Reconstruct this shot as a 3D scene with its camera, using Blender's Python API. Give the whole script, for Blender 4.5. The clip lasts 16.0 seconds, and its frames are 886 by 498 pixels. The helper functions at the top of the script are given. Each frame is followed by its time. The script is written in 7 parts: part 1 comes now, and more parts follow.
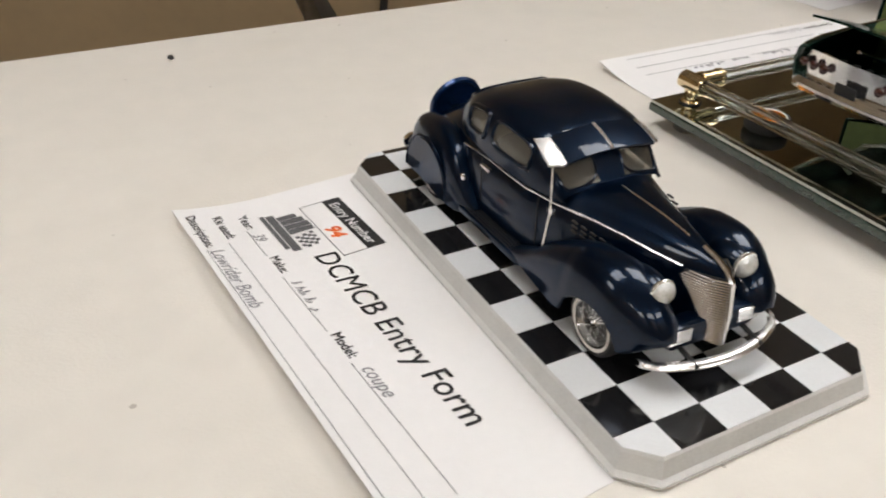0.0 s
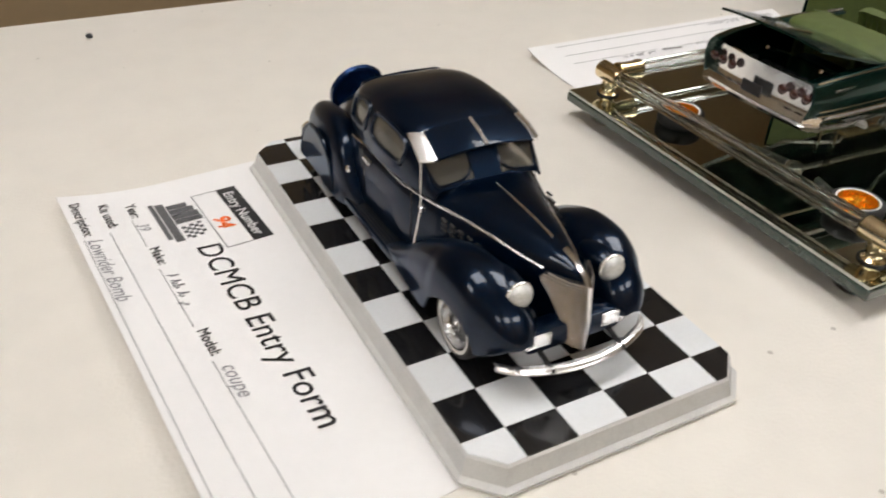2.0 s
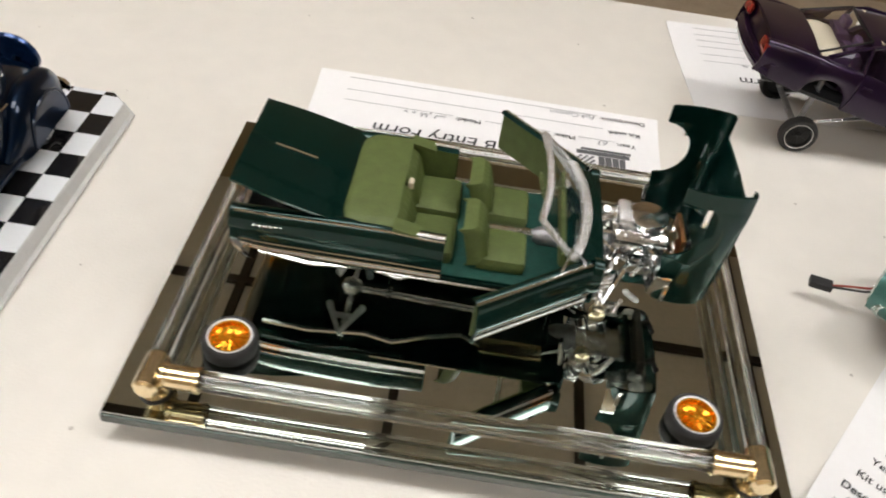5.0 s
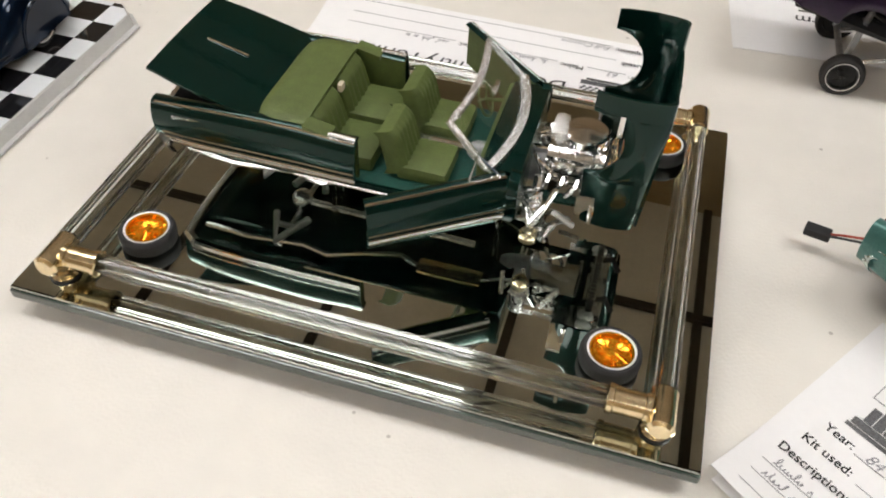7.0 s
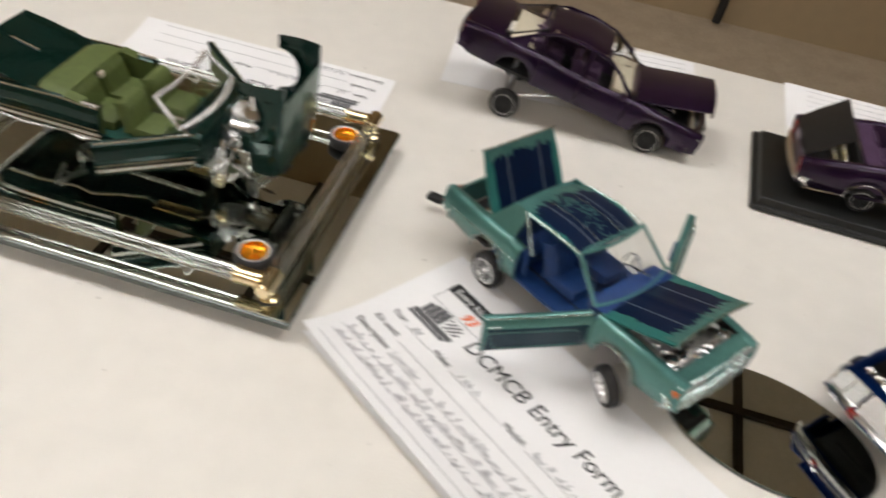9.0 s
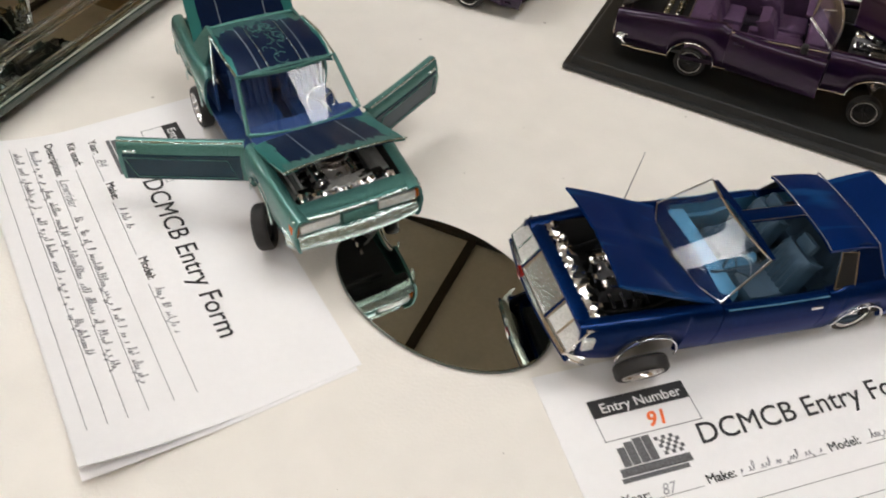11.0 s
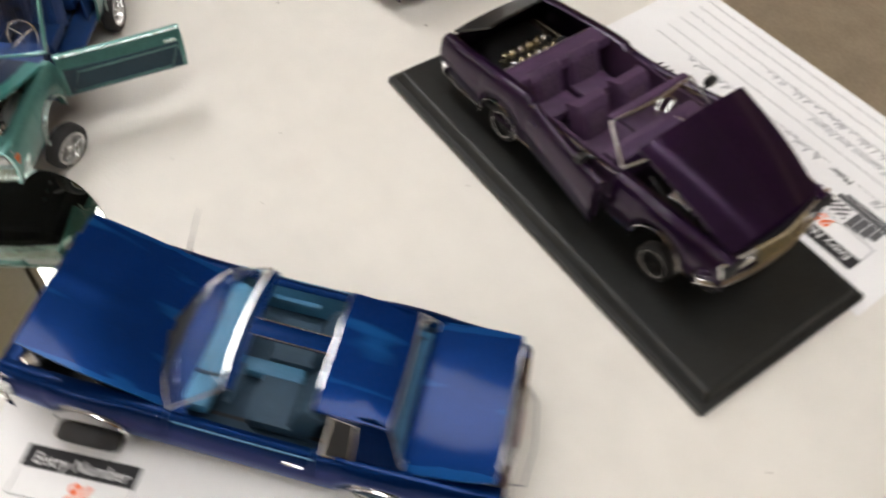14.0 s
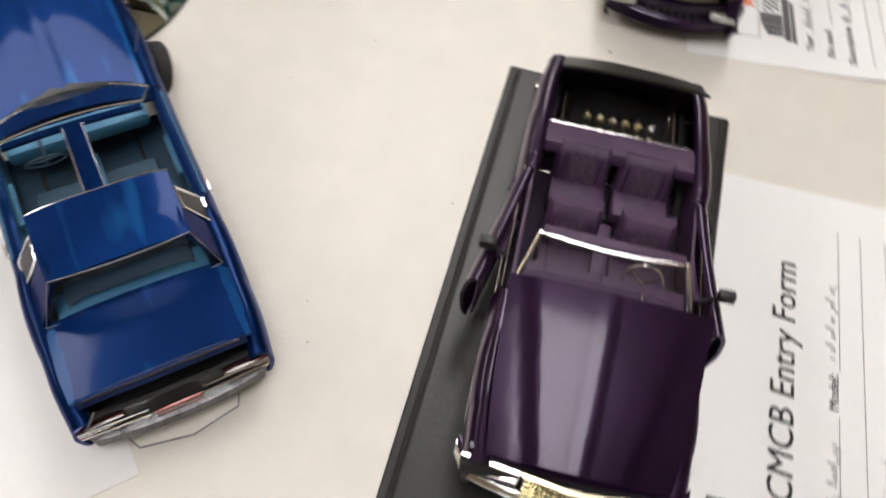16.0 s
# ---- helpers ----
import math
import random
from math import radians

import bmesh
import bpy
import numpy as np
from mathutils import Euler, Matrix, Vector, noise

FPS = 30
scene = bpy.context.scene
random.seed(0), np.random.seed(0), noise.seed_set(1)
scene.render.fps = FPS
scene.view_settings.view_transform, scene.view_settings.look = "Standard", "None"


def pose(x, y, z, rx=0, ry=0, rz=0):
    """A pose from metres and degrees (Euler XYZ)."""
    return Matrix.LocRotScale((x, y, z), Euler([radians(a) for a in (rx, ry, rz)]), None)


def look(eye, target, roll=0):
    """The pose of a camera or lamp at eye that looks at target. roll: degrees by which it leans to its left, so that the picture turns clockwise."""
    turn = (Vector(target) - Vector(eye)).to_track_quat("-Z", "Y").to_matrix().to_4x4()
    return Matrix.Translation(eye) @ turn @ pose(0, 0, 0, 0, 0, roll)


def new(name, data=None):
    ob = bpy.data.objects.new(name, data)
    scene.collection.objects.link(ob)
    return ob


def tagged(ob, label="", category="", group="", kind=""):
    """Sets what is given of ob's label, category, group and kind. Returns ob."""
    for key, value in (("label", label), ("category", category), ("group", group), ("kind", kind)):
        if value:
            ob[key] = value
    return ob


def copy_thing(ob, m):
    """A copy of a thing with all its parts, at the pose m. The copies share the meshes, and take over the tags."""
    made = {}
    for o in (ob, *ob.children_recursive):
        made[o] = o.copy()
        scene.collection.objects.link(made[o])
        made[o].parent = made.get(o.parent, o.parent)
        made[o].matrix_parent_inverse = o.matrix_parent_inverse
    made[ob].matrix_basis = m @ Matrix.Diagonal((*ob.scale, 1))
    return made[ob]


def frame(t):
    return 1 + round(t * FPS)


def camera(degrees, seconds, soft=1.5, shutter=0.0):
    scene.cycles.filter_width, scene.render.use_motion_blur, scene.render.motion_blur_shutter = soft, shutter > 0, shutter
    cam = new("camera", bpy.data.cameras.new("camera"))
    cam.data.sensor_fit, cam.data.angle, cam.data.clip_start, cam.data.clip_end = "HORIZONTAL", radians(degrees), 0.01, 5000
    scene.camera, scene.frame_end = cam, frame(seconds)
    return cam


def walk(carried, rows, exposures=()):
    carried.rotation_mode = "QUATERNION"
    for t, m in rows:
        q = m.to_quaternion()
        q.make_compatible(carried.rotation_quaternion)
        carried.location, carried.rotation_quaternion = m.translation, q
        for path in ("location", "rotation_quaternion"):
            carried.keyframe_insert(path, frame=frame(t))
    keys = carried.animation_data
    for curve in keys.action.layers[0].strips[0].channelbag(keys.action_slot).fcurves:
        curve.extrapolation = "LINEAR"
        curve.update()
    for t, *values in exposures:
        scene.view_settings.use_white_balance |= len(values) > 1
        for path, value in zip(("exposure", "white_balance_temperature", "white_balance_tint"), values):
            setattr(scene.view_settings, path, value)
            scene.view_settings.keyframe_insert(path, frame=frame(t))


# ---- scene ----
cam = camera(56.7, 16.0, soft=1.9, shutter=0.5)

PATH = [
    (0, (-0.138, -0.122, 0.209), (0.655, 1.353, -0.885), 1.3),
    (0.5, (-0.129, -0.121, 0.204), (0.708, 1.32, -0.902), 3.0),
    (1, (-0.127, -0.12, 0.2), (0.702, 1.309, -0.927), 3.3),
    (1.5, (-0.116, -0.124, 0.206), (0.698, 1.307, -0.931), 3.1),
    (2, (-0.093, -0.134, 0.212), (0.713, 1.302, -0.925), 2.8),
    (2.5, (-0.05, -0.145, 0.221), (0.722, 1.307, -0.918), 2.9),
    (3, (0.035, -0.192, 0.242), (0.709, 1.292, -0.918), 6.3),
    (3.5, (0.092, -0.215, 0.276), (0.622, 1.247, -0.981), 11.1),
    (4, (0.151, -0.207, 0.295), (0.509, 1.279, -0.995), 10.8),
    (4.5, (0.238, -0.19, 0.312), (0.425, 1.27, -1.042), 10.5),
    (4.7, (0.275, -0.181, 0.312), (0.381, 1.286, -1.043), 9.9),
    (6.8, (0.423, -0.151, 0.282), (0.093, 1.209, -1.147), 3.3),
    (7, (0.424, -0.157, 0.284), (0.086, 1.198, -1.148), 3.3),
    (7.5, (0.434, -0.168, 0.29), (0.082, 1.19, -1.135), 3.5),
    (8, (0.462, -0.192, 0.304), (0.098, 1.181, -1.104), 3.9),
    (8.5, (0.527, -0.254, 0.358), (0.191, 1.185, -0.99), 6.7),
    (9, (0.611, -0.285, 0.374), (0.382, 1.195, -0.952), 10.0),
    (9.5, (0.705, -0.261, 0.356), (0.508, 1.191, -1.005), 10.3),
    (10, (0.783, -0.223, 0.347), (0.451, 1.141, -1.077), 8.0),
    (10.2, (0.804, -0.215, 0.341), (0.425, 1.117, -1.101), 7.1),
    (12.3, (0.912, -0.162, 0.322), (0.373, 1.048, -1.176), 6.4),
    (12.5, (0.921, -0.137, 0.321), (0.372, 1.024, -1.212), 6.7),
    (13, (0.947, -0.074, 0.323), (0.349, 0.987, -1.263), 8.3),
    (13.5, (0.968, -0.023, 0.325), (0.268, 0.915, -1.296), 7.5),
    (14, (1.061, 0.067, 0.34), (0.174, 0.839, -1.278), 4.7),
    (14.5, (1.139, 0.123, 0.345), (0.138, 0.751, -1.269), 5.8),
    (15, (1.115, 0.149, 0.301), (0.072, 0.567, -1.354), 6.4),
    (15.5, (1.081, 0.245, 0.305), (0.078, 0.39, -1.419), 6.0),
    (16, (1.067, 0.289, 0.319), (0.034, 0.173, -1.39), 7.8),
]
walk(cam, [(t, look(e, g, r)) for t, e, g, r in PATH], exposures=[(0.0, -0.09), (1.5, -0.06), (2.5, 0.0), (3.5, -0.06), (4.5, 0.14), (7.0, 0.09), (8.0, 0.02), (9.0, -0.02), (13.0, 0.0), (13.5, -0.02), (14.0, 0.10), (15.0, 0.08), (16.0, 0.13)])

# ---------------------------------------------------------------- room light
world = bpy.data.worlds.new("room_air")
scene.world = world
world.use_nodes = True
world.node_tree.nodes["Background"].inputs[0].default_value = (0.9, 0.85, 0.78, 1)
world.node_tree.nodes["Background"].inputs[1].default_value = 0.05
PANEL_POWER = 9.9

# ---------------------------------------------------------------- materials


def base_mat(name):
    m = bpy.data.materials.new(name)
    m.use_nodes = True
    nt = m.node_tree
    return m, nt, nt.nodes["Principled BSDF"]


def mat(name, col, rough=0.5, metal=0.0, var=0.08, scale=60.0, bump=0.0, bump_scale=400.0, coat=0.0, col2=None, trans=0.0, ior=1.45,
        emit=0.0):
    """Principled surface with colour variation at two scales and fine relief."""
    m, nt, p = base_mat(name)
    n, l = nt.nodes, nt.links
    tc = n.new("ShaderNodeTexCoord")
    big = n.new("ShaderNodeTexNoise")
    big.inputs["Scale"].default_value, big.inputs["Detail"].default_value = scale, 4
    small = n.new("ShaderNodeTexNoise")
    small.inputs["Scale"].default_value, small.inputs["Detail"].default_value = scale * 9, 3
    l.new(tc.outputs["Object"], big.inputs["Vector"])
    l.new(tc.outputs["Object"], small.inputs["Vector"])
    add = n.new("ShaderNodeMath")
    add.operation = "ADD"
    l.new(big.outputs["Fac"], add.inputs[0])
    l.new(small.outputs["Fac"], add.inputs[1])
    ramp = n.new("ShaderNodeValToRGB")
    ramp.color_ramp.elements[0].position, ramp.color_ramp.elements[1].position = 0.35, 0.65
    half = n.new("ShaderNodeMath")
    half.operation, half.inputs[1].default_value = "MULTIPLY", 0.5
    l.new(add.outputs[0], half.inputs[0])
    l.new(half.outputs[0], ramp.inputs[0])
    lo = [c * (1 - var) for c in col]
    hi = list(col2) if col2 else [min(1, c * (1 + var)) for c in col]
    ramp.color_ramp.elements[0].color = (*lo, 1)
    ramp.color_ramp.elements[1].color = (*hi, 1)
    l.new(ramp.outputs[0], p.inputs["Base Color"])
    p.inputs["Metallic"].default_value = metal
    rr = n.new("ShaderNodeMapRange")
    rr.inputs["To Min"].default_value, rr.inputs["To Max"].default_value = max(0.005, rough * 0.8), rough * 1.25
    l.new(small.outputs["Fac"], rr.inputs["Value"])
    l.new(rr.outputs[0], p.inputs["Roughness"])
    p.inputs["Coat Weight"].default_value, p.inputs["Coat Roughness"].default_value = coat, 0.04
    p.inputs["Transmission Weight"].default_value, p.inputs["IOR"].default_value = trans, ior
    if bump:
        bn = n.new("ShaderNodeTexNoise")
        bn.inputs["Scale"].default_value, bn.inputs["Detail"].default_value = bump_scale, 5
        l.new(tc.outputs["Object"], bn.inputs["Vector"])
        b = n.new("ShaderNodeBump")
        b.inputs["Strength"].default_value, b.inputs["Distance"].default_value = bump, 0.001
        l.new(bn.outputs["Fac"], b.inputs["Height"])
        l.new(b.outputs[0], p.inputs["Normal"])
    if emit:
        p.inputs["Emission Color"].default_value, p.inputs["Emission Strength"].default_value = (*col, 1), emit
    return m


def paint(name, dark, light, metal=0.55, rough=0.22, coat=0.7, tint=(1, 1, 1), haze=0.06):
    """Metallic car paint: flakes under a clear coat."""
    m, nt, p = base_mat(name)
    n, l = nt.nodes, nt.links
    tc = n.new("ShaderNodeTexCoord")
    vor = n.new("ShaderNodeTexVoronoi")
    vor.inputs["Scale"].default_value = 4500
    l.new(tc.outputs["Object"], vor.inputs["Vector"])
    no = n.new("ShaderNodeTexNoise")
    no.inputs["Scale"].default_value = 35
    l.new(tc.outputs["Object"], no.inputs["Vector"])
    mixf = n.new("ShaderNodeMath")
    mixf.operation = "MULTIPLY"
    sep = n.new("ShaderNodeSeparateColor")
    l.new(vor.outputs["Color"], sep.inputs[0])
    l.new(sep.outputs[0], mixf.inputs[0])
    l.new(no.outputs["Fac"], mixf.inputs[1])
    mx = n.new("ShaderNodeMix")
    mx.data_type = "RGBA"
    mx.inputs["A"].default_value, mx.inputs["B"].default_value = (*dark, 1), (*light, 1)
    l.new(mixf.outputs[0], mx.inputs["Factor"])
    l.new(mx.outputs["Result"], p.inputs["Base Color"])
    p.inputs["Metallic"].default_value, p.inputs["Roughness"].default_value = metal, rough
    p.inputs["Specular IOR Level"].default_value, p.inputs["Coat IOR"].default_value = 0.22, 1.38
    p.inputs["Specular Tint"].default_value = (*tint, 1)
    p.inputs["Coat Weight"].default_value, p.inputs["Coat Roughness"].default_value = coat, haze
    b = n.new("ShaderNodeBump")
    b.inputs["Strength"].default_value, b.inputs["Distance"].default_value = 0.12, 0.0004
    on = n.new("ShaderNodeTexNoise")
    on.inputs["Scale"].default_value = 180
    l.new(tc.outputs["Object"], on.inputs["Vector"])
    l.new(on.outputs["Fac"], b.inputs["Height"])
    l.new(b.outputs[0], p.inputs["Coat Normal"])
    l.new(b.outputs[0], p.inputs["Normal"])
    return m


def panel_paint(name, inner, edge, line, half, streak=0.0, coat=0.45, tint=(1, 1, 1), haze=0.06):
    """Patterned custom paint: an inner field with ragged borders, edged by a second colour, with fine lines along the car."""
    m = paint(name, inner, [min(1, c * 2.4) for c in inner], 0.4, 0.38, coat, tint, haze)
    nt = m.node_tree
    n, l = nt.nodes, nt.links
    p = n["Principled BSDF"]
    old = p.inputs["Base Color"].links[0].from_socket
    tc = n.new("ShaderNodeTexCoord")
    sx = n.new("ShaderNodeSeparateXYZ")
    l.new(tc.outputs["Object"], sx.inputs[0])
    mp = n.new("ShaderNodeMapping")
    mp.inputs["Scale"].default_value = (60, 320, 60)
    l.new(tc.outputs["Object"], mp.inputs["Vector"])
    rag = n.new("ShaderNodeTexNoise")
    rag.inputs["Scale"].default_value, rag.inputs["Detail"].default_value = 1.0, 4
    l.new(mp.outputs[0], rag.inputs["Vector"])

    def mth(op, a, b):
        q = n.new("ShaderNodeMath")
        q.operation = op
        for i, v in enumerate((a, b)):
            if isinstance(v, (int, float)):
                q.inputs[i].default_value = v
            elif v is not None:
                l.new(v, q.inputs[i])
        return q.outputs[0]
    ay = mth("ABSOLUTE", sx.outputs[1], None)
    if streak:
        # soft lighter flames that run along the car
        mp2 = n.new("ShaderNodeMapping")
        mp2.inputs["Scale"].default_value = (18, 95, 30)
        l.new(tc.outputs["Object"], mp2.inputs["Vector"])
        fl = n.new("ShaderNodeTexNoise")
        fl.inputs["Scale"].default_value, fl.inputs["Detail"].default_value = 1.0, 1.5
        l.new(mp2.outputs[0], fl.inputs["Vector"])
        rp = n.new("ShaderNodeValToRGB")
        rp.color_ramp.elements[0].position, rp.color_ramp.elements[1].position = 0.585, 0.65
        l.new(fl.outputs["Fac"], rp.inputs[0])
        # a ragged band along both borders
        wave = mth("ADD", ay, mth("MULTIPLY", rag.outputs["Fac"], 0.006))
        band = mth("MULTIPLY", mth("GREATER_THAN", wave, half), mth("LESS_THAN", wave, half + 0.0035))
        fac = mth("MULTIPLY", mth("MAXIMUM", rp.outputs[0], mth("MULTIPLY", band, 0.75)), streak)
    else:
        edge_v = mth("ADD", ay, mth("MULTIPLY", rag.outputs["Fac"], half * 0.22))
        fac = mth("GREATER_THAN", edge_v, half * 1.06)
    mx = n.new("ShaderNodeMix")
    mx.data_type = "RGBA"
    l.new(fac, mx.inputs["Factor"])
    l.new(old, mx.inputs["A"])
    mx.inputs["B"].default_value = (*edge, 1)
    out = mx.outputs["Result"]
    if line:
        wv = mth("ABSOLUTE", mth("SUBTRACT", ay, half * 0.52), None)
        near = mth("LESS_THAN", wv, 0.00035)
        mx2 = n.new("ShaderNodeMix")
        mx2.data_type = "RGBA"
        l.new(near, mx2.inputs["Factor"])
        l.new(out, mx2.inputs["A"])
        mx2.inputs["B"].default_value = (*line, 1)
        out = mx2.outputs["Result"]
    l.new(out, p.inputs["Base Color"])
    return m


M = {}
M["bright_chrome"] = mat("bright_chrome", (0.94, 0.94, 0.95), 0.24, 1.0, 0.04, 200, 0.12, 900)
M["chrome"] = mat("chrome", (0.90, 0.90, 0.90), 0.15, 1.0, 0.05, 200)
M["foil"] = mat("crinkled_foil", (0.90, 0.90, 0.90), 0.24, 1.0, 0.06, 300, 0.9, 900)
M["pale_gold"] = mat("pale_gold_plate", (0.88, 0.80, 0.58), 0.2, 1.0, 0.15, 400)
M["amber"] = mat("amber_gold_plating", (0.95, 0.42, 0.03), 0.12, 0.85, 0.25, 500)
M["aluminium"] = mat("brushed_aluminium", (0.86, 0.86, 0.86), 0.34, 0.9, 0.12, 300, 0.3, 900)
M["brass"] = mat("polished_brass", (0.88, 0.74, 0.48), 0.17, 1.0, 0.12, 250)
M["copper"] = mat("copper_plate", (0.72, 0.36, 0.17), 0.3, 1.0, 0.2, 400)
M["pale_metal"] = mat("pale_cast_metal", (0.62, 0.62, 0.60), 0.4, 0.7, 0.15, 300, 0.3, 900)
M["rubber"] = mat("tyre_rubber", (0.022, 0.021, 0.021), 0.62, 0, 0.2, 300, 0.3, 900)
M["white_rubber"] = mat("whitewall", (0.78, 0.76, 0.72), 0.5, 0, 0.05)
M["black"] = mat("satin_black_plastic", (0.012, 0.012, 0.012), 0.38, 0, 0.3, 90, 0.05, 600)
M["flat_black"] = mat("flat_black", (0.016, 0.016, 0.017), 0.6, 0, 0.2, 120)
M["stand_black"] = mat("black_display_stand", (0.011, 0.0115, 0.011), 0.36, 0, 0.35, 70, 0.12, 500)
M["clear"] = mat("clear_acrylic", (0.97, 0.99, 0.97), 0.012, 0, 0.0, trans=1.0, ior=1.47)
M["screen"] = mat("clear_windscreen", (0.95, 0.97, 0.97), 0.015, 0, 0.0, trans=1.0, ior=1.37)
# part grey-beige, part clear: makes the window openings paler
M["greyed_pane"] = mat("greyed_clear_pane", (0.32, 0.305, 0.27), 0.10, 0, 0.06, 90, trans=0.80, ior=1.37)
M["tray"] = mat("milky_clear_plastic", (0.93, 0.93, 0.91), 0.16, 0, 0.05, 120, 0.25, 300, trans=0.45, ior=1.35)
M["lens"] = mat("lamp_lens", (0.70, 0.71, 0.69), 0.22, 0.5, 0.2, 900, 0.45, 1100)
M["dark_lens"] = mat("dark_red_lens", (0.05, 0.012, 0.012), 0.18, 0.1, 0.2, 300, coat=1)
M["red_lens"] = mat("red_lens", (0.25, 0.012, 0.01), 0.15, 0.2, 0.2, 300, coat=1)
M["orange_lens"] = mat("orange_lens", (0.6, 0.14, 0.03), 0.2, 0.1, 0.2)
M["mirror"] = mat("bronze_mirror", (0.505, 0.535, 0.495), 0.008, 1.0, 0.03, 20)
M["mirror_edge"] = mat("green_glass_edge", (0.03, 0.05, 0.04), 0.15, 0.2, 0.3, 200, coat=1)
M["navy"] = paint("navy_metallic_paint", (0.0003, 0.0020, 0.0070), (0.0012, 0.0105, 0.036), 0.5, 0.28, 0.8, (0.35, 0.62, 1.0), 0.012)
M["navy_light"] = paint("blue_candy_paint", (0.006, 0.02, 0.07), (0.02, 0.09, 0.30), 0.6, 0.25)
M["green"] = paint("dark_green_candy_paint", (0.0012, 0.012, 0.0095), (0.0045, 0.044, 0.036), 0.5, 0.25, 0.7, (0.6, 1.0, 0.9))
M["green_floor"] = mat("emerald_carpet", (0.004, 0.056, 0.040), 0.7, 0, 0.3, 300, 0.5, 1200)
M["olive"] = mat("olive_vinyl", (0.088, 0.118, 0.032), 0.55, 0, 0.18, 160, 0.25, 700)
M["purple"] = paint("purple_candy_paint", (0.006, 0.0026, 0.009), (0.046, 0.014, 0.063), 0.5, 0.30, 0.7, (0.85, 0.7, 1.0), 0.12)
M["purple_in"] = mat("purple_vinyl", (0.059, 0.029, 0.068), 0.5, 0, 0.25, 160, 0.25, 700)
M["purple_cloth"] = mat("rough_purple_cloth", (0.085, 0.052, 0.082), 0.9, 0, 0.5, 500, 0.8, 1200)
# the shade of the footwells is put into the carpet colour
M["purple_carpet"] = mat("darkened_purple_carpet", (0.014, 0.006, 0.018), 0.9, 0, 0.3, 300, 0.5, 1200)
M["plum"] = paint("dark_plum_paint", (0.009, 0.004, 0.014), (0.045, 0.016, 0.070), 0.55, 0.28)
M["teal"] = paint("teal_metallic_paint", (0.050, 0.145, 0.135), (0.190, 0.46, 0.41), 0.45, 0.32, 0.9)
M["teal_foil"] = mat("teal_tinted_chrome", (0.70, 0.92, 0.85), 0.17, 1.0, 0.25, 300, 1.0, 420)
M["tan_in"] = mat("tan_cloth", (0.42, 0.40, 0.33), 0.8, 0, 0.15, 200, 0.3, 900)
M["teal_panel"] = panel_paint("navy_panels_on_teal", (0.002, 0.009, 0.034), (0.035, 0.19, 0.175), (0.20, 0.25, 0.30), 0.0262, 0.0, 0.28)
M["door_inlay"] = paint("dark_blue_teal_inlay", (0.003, 0.020, 0.034), (0.012, 0.062, 0.095), 0.4, 0.35, 0.7)
M["blue_in"] = mat("blue_vinyl", (0.008, 0.036, 0.135), 0.45, 0, 0.2, 160, 0.25, 700)
# blue is darker than blue_panel: dim reflections on the sides put into the colour
M["blue"] = paint("royal_blue_candy_dimmed", (0.0006, 0.007, 0.036), (0.001, 0.028, 0.155), 0.6, 0.34, 0.2, (0.14, 0.42, 1.0), 0.18)
M["blue_panel"] = panel_paint("royal_blue_with_flames", (0.0012, 0.013, 0.076), (0.008, 0.075, 0.235), None, 0.0335, 0.7, 0.26, (0.14, 0.42, 1.0), 0.10)
M["sky_in"] = mat("pale_blue_vinyl", (0.048, 0.17, 0.29), 0.45, 0, 0.15, 160, 0.25, 700)
M["grey_in"] = mat("blue_grey_cloth", (0.022, 0.052, 0.085), 0.65, 0, 0.15, 160, 0.25, 700)
M["cream"] = mat("cream_vinyl", (0.55, 0.48, 0.36), 0.6, 0, 0.1)
M["paper"] = mat("white_paper", (0.80, 0.79, 0.79), 0.75, 0, 0.015, 30, 0.04, 900)
M["ink"] = mat("black_ink", (0.02, 0.02, 0.022), 0.6, 0, 0.3, 700)
M["line"] = mat("printed_line", (0.16, 0.16, 0.17), 0.7, 0, 0.2)
M["pencil"] = mat("grey_pencil", (0.27, 0.27, 0.29), 0.7, 0, 0.3, 900)
M["orange"] = mat("orange_marker", (0.86, 0.16, 0.035), 0.6, 0, 0.2, 400)
M["grey_print"] = mat("grey_print", (0.11, 0.11, 0.115), 0.7, 0, 0.5, 900)
M["mat_white"] = mat("glossy_white_square", (0.74, 0.76, 0.78), 0.16, 0, 0.03, 80, coat=0.5)
M["mat_black"] = mat("glossy_black_square", (0.011, 0.011, 0.012), 0.14, 0, 0.3, 80, coat=0.5)
M["tan_wall"] = mat("tan_wall_paint", (0.33, 0.25, 0.15), 0.75, 0, 0.06, 3, 0.05, 90)
M["tan_floor"] = mat("tan_carpet", (0.40, 0.325, 0.235), 0.9, 0, 0.12, 14, 0.4, 300)
M["tile"] = mat("ceiling_tile", (0.88, 0.86, 0.82), 0.9, 0, 0.05, 8, 0.2, 120)
M["tbar"] = mat("dark_grid_bar", (0.05, 0.045, 0.04), 0.6, 0, 0.1)
M["panel_light"] = mat("fluorescent_diffuser", (1.0, 0.985, 0.975), 0.6, 0, 0.0, emit=PANEL_POWER)
M["wire_black"] = mat("black_cable", (0.015, 0.015, 0.015), 0.5, 0, 0.2)
M["wire_red"] = mat("red_cable", (0.35, 0.05, 0.03), 0.5, 0, 0.2)
M["dark_metal"] = mat("dark_dish_metal", (0.10, 0.10, 0.10), 0.35, 0.9, 0.3, 300, 0.3, 900)
M["grey_metal"] = mat("cast_grey_metal", (0.30, 0.30, 0.31), 0.4, 0.8, 0.3, 300, 0.4, 900)


